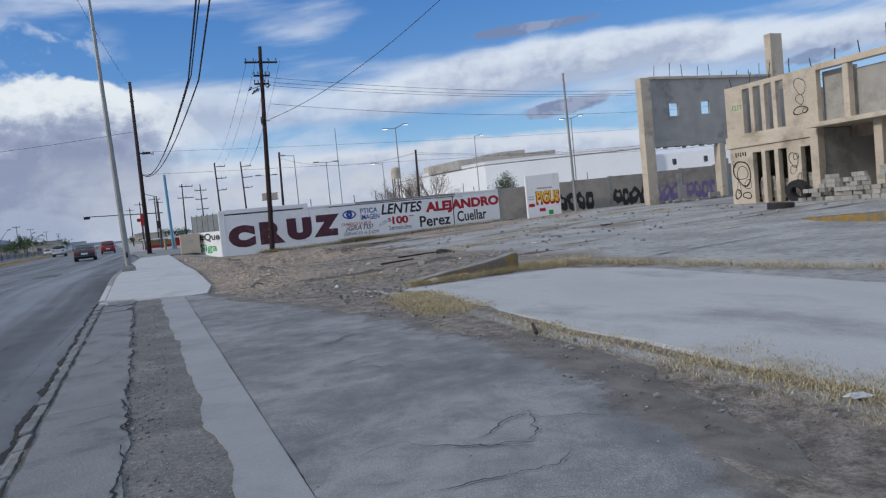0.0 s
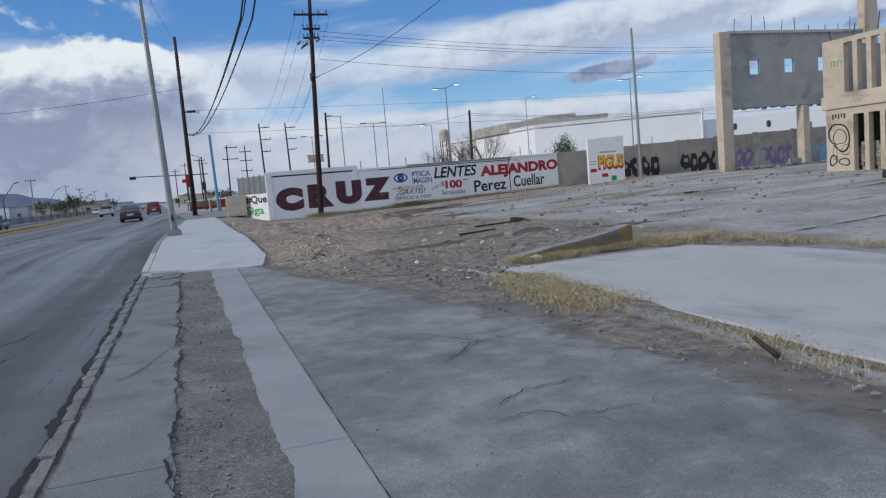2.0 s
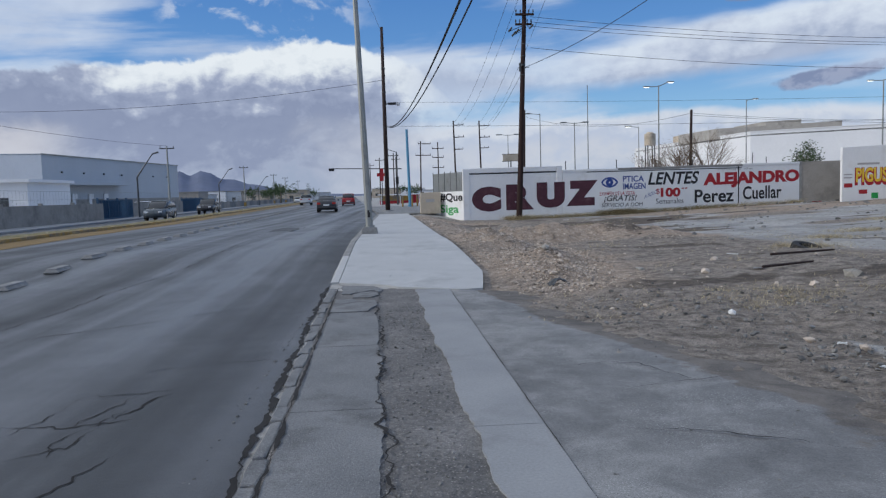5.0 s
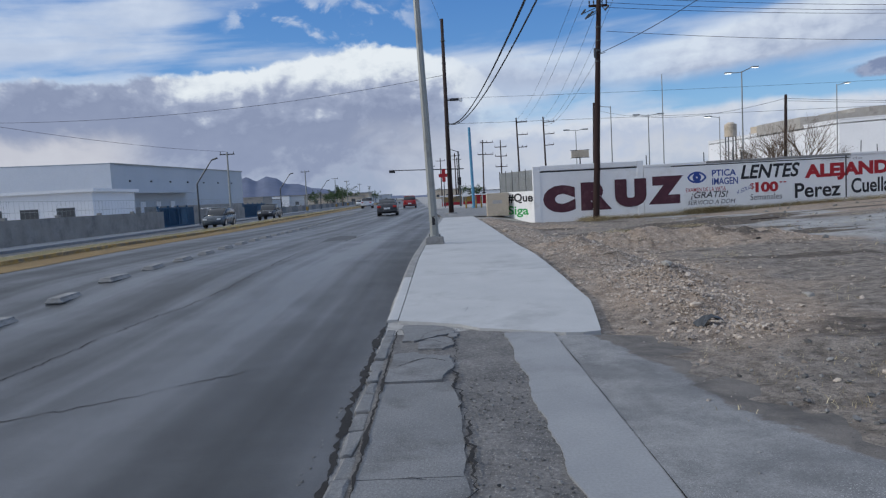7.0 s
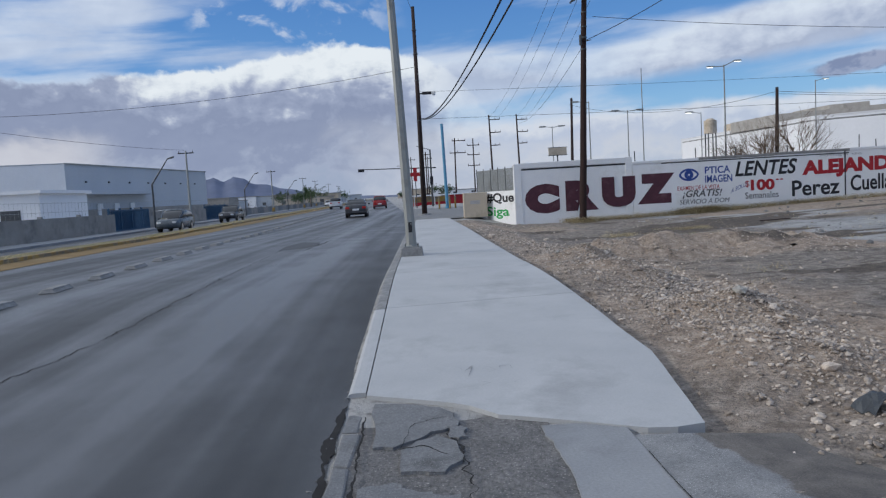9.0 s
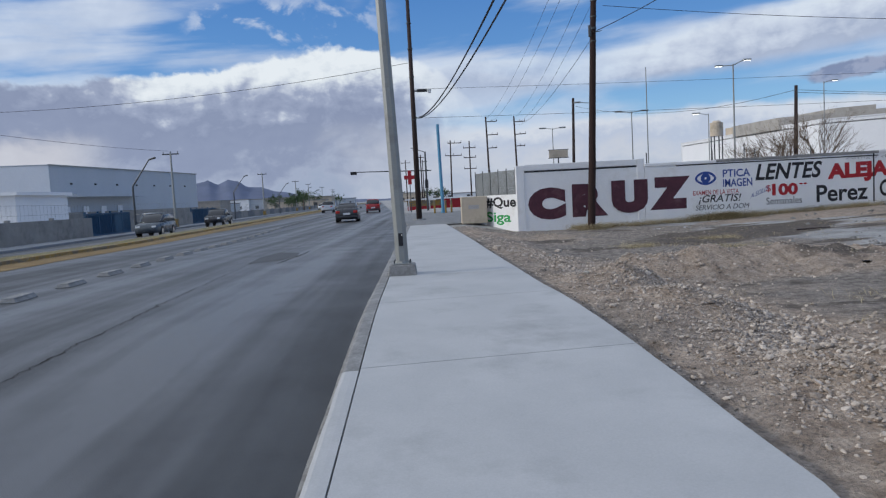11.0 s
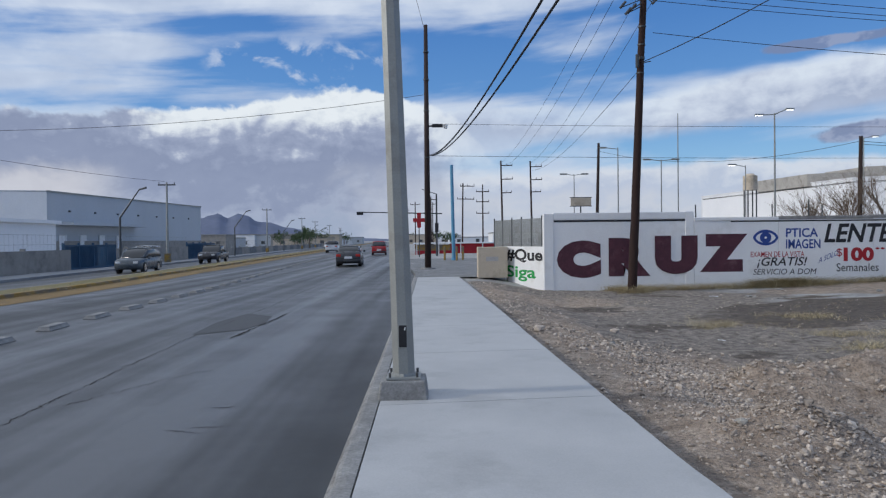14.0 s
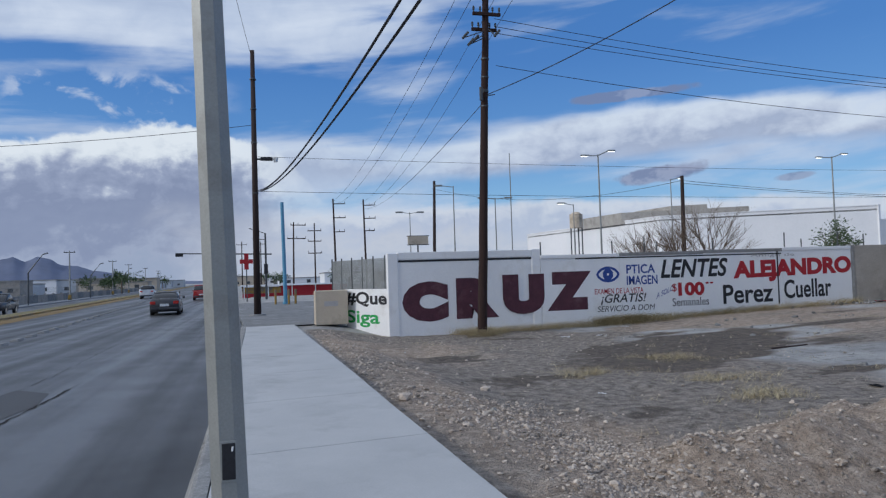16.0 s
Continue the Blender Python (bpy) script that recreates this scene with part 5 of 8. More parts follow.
def make_ruin_hall():
    """The far shell: a tall block wall on columns with square holes."""
    t = thing("ruined_hall", label="roofless grey concrete block hall with square holes, half collapsed", category="ruin")
    y = 21.1
    col = lambda x0, x1, z1, y0=y - 0.25, y1=y + 0.35, z0=0.3: part("column", boxes((x0, x1, y0, y1, z0, z1), bevel=0.03), RUIN_TAN, t)
    bm = bmesh.new()
    put = lambda b, a0, a1, c, d: box(b, a0, a1, y, y + 0.2, c, d)
    wall_with_holes(bm, 34.65, 46.1, 4.95, 9.35, [(36.3, 37.15, 6.72, 7.64), (39.2, 40.02, 6.78, 7.70), (42.1, 42.9, 6.8, 7.72)], put)
    bmesh.ops.remove_doubles(bm, verts=list(bm.verts), dist=0.001)
    part("block_wall", bm, RUIN_GREY, t)
    col(33.75, 34.6, 9.45)
    col(40.4, 40.95, 4.5)
    col(46.1, 47.3, 12.6)
    part("beam", boxes((34.605, 46.095, y - 0.12, y + 0.3, 4.55, 4.94), bevel=0.02), RUIN_GREY, t)
    part("beam", boxes((34.605, 46.095, y - 0.08, y + 0.28, 9.355, 9.55), bevel=0.02), RUIN_TAN, t)
    rnd = random.Random(3)
    for x0, x1, top in ((36.6, 36.95, 2.6), (36.95, 37.3, 1.7), (39.4, 40.38, 1.0), (40.97, 41.4, 3.4), (41.4, 42.0, 1.4), (43.2, 45.8, 1.1)):
        part("wall_stub", boxes((x0, x1, y, y + 0.2, 0.35, top), bevel=0.02), RUIN_GREY, t)
    x = 35.0
    while x < 46:
        d = rnd.uniform(0.04, 0.16)
        part("broken_edge", boxes((x, x + rnd.uniform(0.15, 0.4), y + 0.02, y + 0.18, 4.55 - d, 4.553)), RUIN_GREY, t)
        x += rnd.uniform(0.45, 0.9)
    for i in range(9):
        bm = bmesh.new()
        x = 35.2 + i * 1.25 + rnd.uniform(-0.2, 0.2)
        tube(bm, (x, y + 0.1, 9.54), (x + rnd.uniform(-0.1, 0.1), y + 0.1, 9.54 + rnd.uniform(0.3, 1.0)), 0.025, n=5)
        part("rebar", bm, STEEL, t)


make_ruin_hall()


def make_ruin_front():
    """The nearer two-storey shell; its front faces the street."""
    t = thing("ruined_building", label="tan two-storey concrete shell with empty openings, slots and graffiti", category="ruin")
    X = 31.9
    g = 0.1
    put = lambda b, a0, a1, c, d: box(b, X, X + 0.3, a0, a1, c, d)
    up = [(9.5, 10.0, 4.15, 6.55), (8.75, 9.25, 4.15, 6.55), (8.0, 8.5, 4.15, 6.55), (7.25, 7.75, 4.15, 6.55)]
    low = [(8.95, 9.55, 0.3, 3.05), (8.1, 8.7, 0.3, 3.05), (7.3, 7.85, 0.3, 3.05), (5.85, 6.45, g, 3.0)]
    bm = bmesh.new()
    wall_with_holes(bm, 5.3, 11.25, 4.05, 6.8, up, put)
    part("front_wall", bm, RUIN_TAN, t)
    bm = bmesh.new()
    wall_with_holes(bm, 5.76, 11.15, g - 0.2, 3.4, low, put)
    part("front_wall", bm, RUIN_TAN, t)
    part("band", boxes((X - 0.12, X + 0.3, 5.3, 11.3, 3.405, 4.045), bevel=0.03), RUIN_TAN, t)
    part("balcony_slab", boxes((X - 0.9, X + 6, -9.0, 5.295, 3.78, 4.0), bevel=0.02), RUIN_TAN, t)
    # slab coloured dark to stand for the shaded interior
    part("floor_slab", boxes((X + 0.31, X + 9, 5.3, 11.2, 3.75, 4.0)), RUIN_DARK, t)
    part("parapet_beam", boxes((X - 0.1, X + 0.35, -9.0, 5.295, 6.55, 6.85), bevel=0.02), RUIN_TAN, t)
    for y0, y1 in ((5.3, 5.75), (2.0, 2.4), (-1.4, -1.0), (-4.8, -4.4), (-8.9, -8.5)):
        part("column", boxes((X - 0.15, X + 0.3, y0 + 0.002, y1, g - 0.2, 3.775), bevel=0.015), RUIN_TAN, t)
    for y0, y1 in ((3.55, 3.85), (0.2, 0.5), (-3.2, -2.9), (-6.6, -6.3)):
        part("column", boxes((X - 0.05, X + 0.3, y0, y1, 4.002, 6.545), bevel=0.015), RUIN_TAN, t)
    # set-back grey infill above and dark bays below
    for y0, y1 in ((3.86, 5.29), (0.52, 3.54), (-2.88, 0.18), (-6.28, -3.22), (-8.9, -6.62)):
        z1 = 6.5 if y0 > 2 else 6.3
        part("infill_wall", boxes((X + 0.6, X + 0.8, y0 - 0.15, y1 + 0.15, 4.002, z1)), RUIN_GREY, t)
    part("back_wall", boxes((X + 8.8, X + 9.0, -9, 11.2, g - 0.2, 6.6)), RUIN_GREY, t)
    part("side_wall", boxes((X + 0.31, X + 8.79, 11.0, 11.2, g - 0.2, 3.7), (X + 0.31, X + 8.79, 11.0, 11.2, 4.05, 6.7)), RUIN_GREY, t)
    part("inner_wall", boxes((X + 0.31, X + 6.0, 5.35, 5.55, g - 0.2, 3.74)), RUIN_GREY, t)
    bm = bmesh.new()
    wall_with_holes(bm, -9, 5.3, g - 0.2, 3.74, [(3.2, 3.9, 1.3, 3.2), (2.7, 3.1, 2.6, 3.2), (-0.6, 1.2, 0.9, 3.0)], lambda b, a0, a1, c, d: box(b, X + 4.5, X + 4.7, a0, a1, c, d))
    part("inner_wall", bm, RUIN_GREY, t)
    part("inner_beam", boxes((X + 2.2, X + 2.45, -9.0, 5.29, 3.2, 3.775)), RUIN_TAN, t)
    rnd = random.Random(8)
    for i in range(14):
        y = 10.8 - i * 1.3
        bm = bmesh.new()
        tube(bm, (X + 0.1, y, 6.8), (X + 0.1 + rnd.uniform(-0.08, 0.08), y + rnd.uniform(-0.08, 0.08), 6.85 + rnd.uniform(0.35, 1.0)), 0.028, n=5)
        part("rebar", bm, STEEL, t)

    # sprayed outlines
    def loop(cy, cz, ry, rz, th, material, ph):
        bm = bmesh.new()
        k = 22
        o, i = [], []
        for j in range(k):
            q = 2 * math.pi * j / k
            r = 1 + 0.16 * math.sin(2 * q + ph) + 0.08 * math.sin(3 * q + 2 * ph)
            o.append(bm.verts.new((X - 0.005, cy + ry * r * math.cos(q), cz + rz * r * math.sin(q))))
            i.append(bm.verts.new((X - 0.005, cy + (ry - th) * r * math.cos(q), cz + (rz - th) * r * math.sin(q))))
        for j in range(k):
            bm.faces.new((o[j], o[(j + 1) % k], i[(j + 1) % k], i[j]))
        part("graffiti", bm, material, t, "sprayed black graffiti outline")
    loop(10.35, 2.0, 0.6, 0.75, 0.09, BLACK, 0.4)
    loop(10.35, 2.0, 0.36, 0.45, 0.05, BLACK, 1.7)
    loop(10.75, 0.85, 0.22, 0.32, 0.08, BLACK, 2.2)
    loop(10.1, 0.75, 0.3, 0.22, 0.07, BLACK, 0.9)
    loop(6.3, 5.9, 0.45, 0.6, 0.05, P_GREYL, 0.7)
    loop(6.3, 4.8, 0.4, 0.25, 0.06, BLACK, 1.9)
    loop(6.9, 2.4, 0.28, 0.4, 0.05, BLACK, 0.2)
    for j, (cy, cz, ry, rz) in enumerate(((6.25, 6.0, 0.34, 0.42), (6.3, 5.35, 0.22, 0.28), (6.05, 4.75, 0.12, 0.16), (6.75, 2.55, 0.16, 0.2), (6.95, 1.9, 0.2, 0.24), (6.6, 1.5, 0.14, 0.2), (10.0, 1.35, 0.3, 0.24), (10.65, 1.2, 0.16, 0.3), (10.9, 2.55, 0.12, 0.16))):
        loop(cy, cz, ry, rz, 0.035, BLACK, 0.7 * j)
    for k in range(5):
        part("graffiti", boxes((X - 0.006, X - 0.001, 10.0 + k * 0.17, 10.09 + k * 0.17, 2.9 + 0.06 * (k % 2), 3.15)), BLACK, t, "sprayed black bars")
    part("graffiti", boxes(*[(X - 0.006, X - 0.001, 10.12 + 0.2 * k, 10.16 + 0.2 * k, 5.5, 5.75) for k in range(4)], (X - 0.006, X - 0.001, 10.12, 10.76, 5.72, 5.75), (X - 0.006, X - 0.001, 10.32, 10.6, 5.5, 5.53)), P_GREEN, t, "green sprayed bar")


make_ruin_front()


def block_stack(x, y, z, w, d, rows, seed, label, along_y=True, group="block stacks"):
    rnd = random.Random(seed)
    t = thing("block_stack", pose(x, y, z), label, "concrete blocks", group)
    for r in range(rows):
        u = -w / 2
        while u < w / 2 - 0.1:
            bw = rnd.uniform(0.25, 0.46)
            if d > 0 and r > 0 and rnd.random() < 0.22:
                u += bw
                continue
            o = new("block", BLOCK_ME)
            o.parent = t
            off = rnd.uniform(-0.12, 0.12) if d > 0 else rnd.uniform(-0.04, 0.04)
            tw = 24 if d > 0 else 5
            o.matrix_basis = pose(off, u + bw / 2, 0.10 + r * 0.2, 0, 0, 90 + rnd.uniform(-tw, tw)) if along_y else pose(u + bw / 2, off, 0.10 + r * 0.2, 0, 0, rnd.uniform(-tw, tw))
            u += bw + rnd.uniform(0.0, 0.05)
        w -= rnd.uniform(0.0, d)
    return t


_bm = boxes((-0.19, 0.19, -0.095, 0.095, -0.095, 0.095), bevel=0.008)
BLOCK_ME = bpy.data.meshes.new("block")
_bm.to_mesh(BLOCK_ME)
_bm.free()
BLOCK_ME.materials.append(BLOCK)
for i, (yy, w) in enumerate(((9.25, 0.6), (8.4, 0.6), (7.57, 0.55), (6.15, 0.6))):
    block_stack(32.5, yy, 0.08, w, 0.0, 8, 20 + i, "grey concrete blocks stacked in the opening")
for i, (xx, yy, w, rows, d) in enumerate(((30.4, 4.7, 1.0, 3, 0.2), (30.2, 3.4, 1.6, 5, 0.25), (30.0, 1.9, 1.8, 6, 0.3), (29.6, 0.3, 2.0, 5, 0.3), (29.3, -1.6, 1.8, 4, 0.3), (31.0, 4.0, 1.2, 6, 0.2), (30.9, 1.1, 1.6, 7, 0.2))):
    block_stack(xx, yy, ground_z(xx, yy) - 0.02, w, d, rows, 40 + i, "loose heap of grey concrete blocks before the ruin")


def torus(R, r, n=36, k=12):
    bm = bmesh.new()
    rings = []
    for i in range(n):
        a = 2 * math.pi * i / n
        ring_ = []
        for j in range(k):
            b = 2 * math.pi * j / k
            q = max(-0.8, min(0.8, math.cos(b) * 1.15))
            rr = R + r * q
            zz = 0.95 * r * math.copysign(min(1.0, abs(math.sin(b)) * 1.2), math.sin(b))
            if i % 2 and q > 0.7:
                rr -= 0.02
            ring_.append(bm.verts.new((rr * math.cos(a), rr * math.sin(a), zz)))
        rings.append(ring_)
    for i in range(n):
        for j in range(k):
            bm.faces.new((rings[i][j], rings[(i + 1) % n][j], rings[(i + 1) % n][(j + 1) % k], rings[i][(j + 1) % k]))
    return bm


def tyre(m, R, r, label):
    ob = part("tyre", torus(R, r), RUBBER)
    ob.matrix_basis = m
    return tagged(ob, label, "tyre")


tyre(pose(31.45, 6.35, 0.09 + 0.66, 0, 78, 0), 0.45, 0.22, "large worn black truck tyre leaning on the ruin")
tyre(pose(26.0, 2.5, 0.33, 2, 3, 0), 0.40, 0.17, "black tyre lying flat on the yard")
tyre(pose(11.3, 4.2, -0.10, 14, 8, 0), 0.30, 0.11, "half-buried black car tyre in the dirt")


def kerb_run(name, pts, h, w, label, z0=0.0):
    """A cast kerb along a plan line, rounded on top."""
    bm = bmesh.new()
    prof = [(-w / 2, -0.15), (-w / 2, h - 0.03), (-w / 2 + 0.03, h), (w / 2 - 0.03, h), (w / 2, h - 0.03), (w / 2, -0.15)]
    rings = []
    n = len(pts)
    for i, (x, y) in enumerate(pts):
        a, b = pts[max(0, i - 1)], pts[min(n - 1, i + 1)]
        d = Vector((b[0] - a[0], b[1] - a[1])).normalized()
        nx, ny = -d.y, d.x
        k = 0.14 + 0.86 * min(1.0, i / (0.6 * n))
        rings.append([bm.verts.new((x + nx * u + 0.02 * wob(x * 3, y * 3, 1), y + ny * u, z0 + (v * k if v > 0 else v) + 0.015 * wob(x, y, 2.5))) for u, v in prof])
    for r, s in zip(rings, rings[1:]):
        for k in range(len(prof) - 1):
            bm.faces.new((r[k], r[k + 1], s[k + 1], s[k]))
    bm.faces.new(rings[0])
    bm.faces.new(rings[-1])
    bmesh.ops.recalc_face_normals(bm, faces=bm.faces)
    t = thing(name, label=label, category="kerb")
    part("kerb_body", bm, YELLOW, t)
    top = bmesh.new()
    rr = []
    for i, (x, y) in enumerate(pts[1:], 1):
        a, b = pts[max(0, i - 1)], pts[min(n - 1, i + 1)]
        d = Vector((b[0] - a[0], b[1] - a[1])).normalized()
        rr.append([top.verts.new((x - d.y * u, y + d.x * u, z0 + h * (0.14 + 0.86 * min(1.0, i / (0.6 * n))) + 0.006 + 0.015 * wob(x, y, 2.5))) for u in (-w / 2 + 0.012, w / 2 + 0.05)])
    for r, s in zip(rr, rr[1:]):
        top.faces.new((r[0], r[1], s[1], s[0]))
    part("bare_top", top, KERB, t, "bare concrete top worn free of paint")


def curve_pts(ctrl, n=24):
    out = []
    for i in range(n + 1):
        u = i / n * (len(ctrl) - 1)
        k = min(int(u), len(ctrl) - 2)
        f = u - k
        p0, p1, p2, p3 = ctrl[max(0, k - 1)], ctrl[k], ctrl[k + 1], ctrl[min(len(ctrl) - 1, k + 2)]
        out.append(tuple(0.5 * (2 * p1[a] + (p2[a] - p0[a]) * f + (2 * p0[a] - 5 * p1[a] + 4 * p2[a] - p3[a]) * f * f + (3 * p1[a] - p0[a] - 3 * p2[a] + p3[a]) * f ** 3) for a in (0, 1)))
    return out


kerb_run("island_kerb", curve_pts([(6.5, -5.75), (7.3, -5.6), (8.3, -5.5), (8.95, -5.38), (9.15, -5.25), (9.2, -5.0)]), 0.36, 0.24, "chipped yellow kerb of an old traffic island, grass at its foot")
kerb_run("yard_kerb", curve_pts([(22.5, -1.5), (21.0, -3.2), (20.2, -5.0), (19.9, -8.0), (19.8, -14.0)]), 0.32, 0.3, "faded yellow kerb before the ruin")

# ---- cables ----
CABLES = thing("overhead_cables", label="black overhead cables sagging between the poles", category="cables")


def sweep(pts, r, n=6):
    """A round skin along a line of points."""
    bm = bmesh.new()
    rings = []
    for i, p in enumerate(pts):
        d = (pts[min(len(pts) - 1, i + 1)] - pts[max(0, i - 1)]).normalized()
        u = d.cross(Vector((0, 0, 1))).normalized()
        w = u.cross(d)
        rings.append([bm.verts.new(p + u * r * math.cos(6.2832 * k / n) + w * r * math.sin(6.2832 * k / n)) for k in range(n)])
    for a, b in zip(rings, rings[1:]):
        for k in range(n):
            bm.faces.new((a[k], a[(k + 1) % n], b[(k + 1) % n], b[k])).smooth = True
    bmesh.ops.recalc_face_normals(bm, faces=bm.faces)
    return bm


def cable(p, q, sag, r=0.014, name="cable"):
    p, q = Vector(p), Vector(q)
    n = 24
    pts = [p.lerp(q, i / n) - Vector((0, 0, 4 * sag * (i / n) * (1 - i / n))) for i in range(n + 1)]
    part(name, sweep(pts, r), WIRE, CABLES)


# ---- white building, trees and fence behind the wall ----
def make_white_building():
    t = thing("white_building", label="large white flat-roofed commercial building with a stepped grey roof room", category="building")
    a, b, c = Vector((54.4, 90)), Vector((50.0, 128)), Vector((77.0, 76))
    d = c + (b - a)
    for nm, p, q, n in (("wall", b, a, 0), ("wall", a, c, 1), ("wall", c, d, 2), ("wall", d, b, 3)):
        w = (q - p).normalized()
        nn = Vector((w.y, -w.x))
        bm = prism([(p.x, p.y), (q.x, q.y), (q.x - nn.x * 0.3, q.y - nn.y * 0.3), (p.x - nn.x * 0.3, p.y - nn.y * 0.3)], 0.0, 9.2 if n < 2 else 9.19)
        part(nm, bm, WHITEBLDG, t)
        cp = prism([(p.x + nn.x * 0.1, p.y + nn.y * 0.1), (q.x + nn.x * 0.1, q.y + nn.y * 0.1), (q.x - nn.x * 0.4, q.y - nn.y * 0.4), (p.x - nn.x * 0.4, p.y - nn.y * 0.4)], 9.2, 9.32)
        part("parapet_cap", cp, WHITEBLDG, t)
    part("roof", prism([(a.x, a.y), (c.x, c.y), (d.x, d.y), (b.x, b.y)], 8.6, 8.8), KERB, t)
    u = (c - a).normalized()
    v = (b - a).normalized()

    def onroof(nm, s0, s1, t0, t1, z1, mt):
        ps = [a + u * s0 + v * t0, a + u * s1 + v * t0, a + u * s1 + v * t1, a + u * s0 + v * t1]
        part(nm, prism([(p.x, p.y) for p in ps], 8.8, z1), mt, t)
    onroof("roof_room", -0.5, 17.0, 8.0, 20.0, 10.5, RUIN_GREY)
    onroof("roof_room_cap", 7.5, 12.5, 9.5, 18.0, 11.2, RUIN_GREY)
    onroof("roof_room", 1.5, 5.5, 20.2, 26.0, 10.6, RUIN_TAN)
    # lower white hall continuing to the east with roof vents
    ps = [Vector((79, 78)), Vector((125, 55)), Vector((135, 80)), Vector((88, 100))]
    part("annex_wall", prism([(p.x, p.y) for p in ps], 0.0, 7.6), WHITEBLDG, t)
    for i in range(9):
        p = ps[0].lerp(ps[1], 0.08 + i * 0.1)
        part("roof_vent", boxes((p.x, p.x + 2.4, p.y - 0.3, p.y + 1.6, 5.6, 6.6), bevel=0.1), STEEL, t)


make_white_building()


def make_tank():
    t = thing("water_tank", pose(30.2, 66, 0.2), "beige water tank on a stand above the roofs", "water tank")
    part("tank", tubes(((0, 0, 6.0), (0, 0, 7.3), 0.62, 0.62), n=16), RUIN_TAN, t)
    part("lid", tubes(((0, 0, 7.3), (0, 0, 7.5), 0.5, 0.3), n=16), RUIN_TAN, t)
    for a in range(4):
        c, s = math.cos(a * 1.571 + 0.78) * 0.55, math.sin(a * 1.571 + 0.78) * 0.55
        part("leg", tubes(((c, s, 0), (c, s, 6.0), 0.06), n=6), STEEL, t)


make_tank()


def make_yard_poles():
    rnd = random.Random(4)
    for i, x in enumerate((12.2, 15.5, 17.2, 17.6, 20.5, 24.6, 25.6, 27.5, 29.3, 33.0, 36.4, 40.0)):
        t = thing("fence_post", pose(x, 31.9 + rnd.uniform(0, 0.6), 0.0), "thin rusty steel fence post behind the wall", "fence post", "fence posts")
        part("post", tubes(((0, 0, 0), (rnd.uniform(-0.1, 0.1), 0, rnd.uniform(3.1, 3.7)), 0.03), n=6), STEEL, t)


make_yard_poles()


def grow(bm, p, d, length, r, depth, rnd, tips):
    q = p + d * length
    tube(bm, p, q, r, r * 0.65, n=5 if depth > 1 else 3, caps=False)
    if depth == 0:
        tips.append(q)
        return
    for k in range(3 if depth > 1 else 2):
        nd = (d + Vector((rnd.uniform(-1, 1), rnd.uniform(-1, 1), rnd.uniform(-0.35, 0.6))) * 0.62).normalized()
        grow(bm, q - d * length * rnd.uniform(0, 0.35), nd, length * rnd.uniform(0.62, 0.85), r * 0.6, depth - 1, rnd, tips)


def leaves(tips, n, spread_, size, rnd):
    vs, fs = [], []
    for p in tips:
        for _ in range(n):
            c = p + Vector((rnd.gauss(0, spread_), rnd.gauss(0, spread_), rnd.gauss(0, spread_)))
            a = Vector((rnd.uniform(-1, 1), rnd.uniform(-1, 1), rnd.uniform(-1, 1))).normalized() * size
            b = a.orthogonal().normalized() * size * 0.45
            k = len(vs)
            vs += [c - a, c + b, c + a, c - b]
            fs.append((k, k + 1, k + 2, k + 3))
    return vs, fs


def bare_tree(x, y, z, h, seed, label, leafy=0, stems=4, depth=5):
    rnd = random.Random(seed)
    t = thing("tree", pose(x, y, z), label, "tree")
    bm = bmesh.new()
    tips = []
    for k in range(stems):
        d = Vector((rnd.uniform(-0.75, 0.75), rnd.uniform(-0.5, 0.5), 1)).normalized()
        grow(bm, Vector((rnd.uniform(-0.2, 0.2), 0, 0)), d, h * 0.34, 0.06, depth, rnd, tips)
    part("trunk", bm, BUSH, t, "bare brown branching trunk")
    if leafy:
        vs, fs = leaves(tips, leafy, 0.22, 0.09, rnd)
        me = bpy.data.meshes.new("crown")
        me.from_pydata([tuple(v) for v in vs], [], fs)
        me.materials.append(LEAF if leafy > 3 else BUSH)
        o = new("crown", me)
        o.parent = t
    return t


bare_tree(23.2, 36.5, 0.1, 5.6, 2, "leafless brown thorn tree behind the painted wall", 0, 5, 5)
bare_tree(21.4, 37.2, 0.1, 4.9, 5, "leafless brown thorn shrub behind the painted wall", 0, 4, 5)
bare_tree(29.4, 34.6, 0.1, 4.0, 9, "small dark green bushy tree behind the wall", 14, 2, 4)


def bent_cable(p0, a, b, c, s1, far, r=0.016):
    """A cable that leaves p0 towards the walker along a shallow curve and goes on to a far point behind."""
    pts = [Vector((p0[0] + a * s, p0[1] - s, p0[2] + b * s + c * s * s)) for s in np.linspace(0, s1, 40)] + [Vector(far)]
    part("cable", sweep(pts, r), WIRE, CABLES)


bent_cable((0.75, 43.1, 6.85), 0.0495, -0.1203, 0.00228, 42, (3.9, -45, 14.5), 0.022)
bent_cable((0.75, 43.1, 6.90), 0.0515, -0.1203, 0.00232, 42, (4.1, -45, 14.7), 0.016)
bent_cable((0.75, 43.1, 6.85), 0.0560, -0.1247, 0.00238, 42, (4.4, -45, 15), 0.022)
bent_cable((8.95, 29.5, 8.75), 0.370, 0.0235, 0.0084, 34, (38, -45, 20), 0.016)
UX = 8.62
for dx, z, tx, tz in ((-0.9, 12.95, 10.6, 12.4), (-0.3, 12.95, 11.8, 12.3), (0.6, 12.95, 14.6, 12.2), (1.3, 12.9, 16.0, 12.1)):
    cable((UX + 0.58 + dx, 29.4, z), (tx, 100, tz), 1.3, 0.011)
cable((8.95, 29.5, 8.5), (15.1, 100, 11.5), 1.0, 0.012)
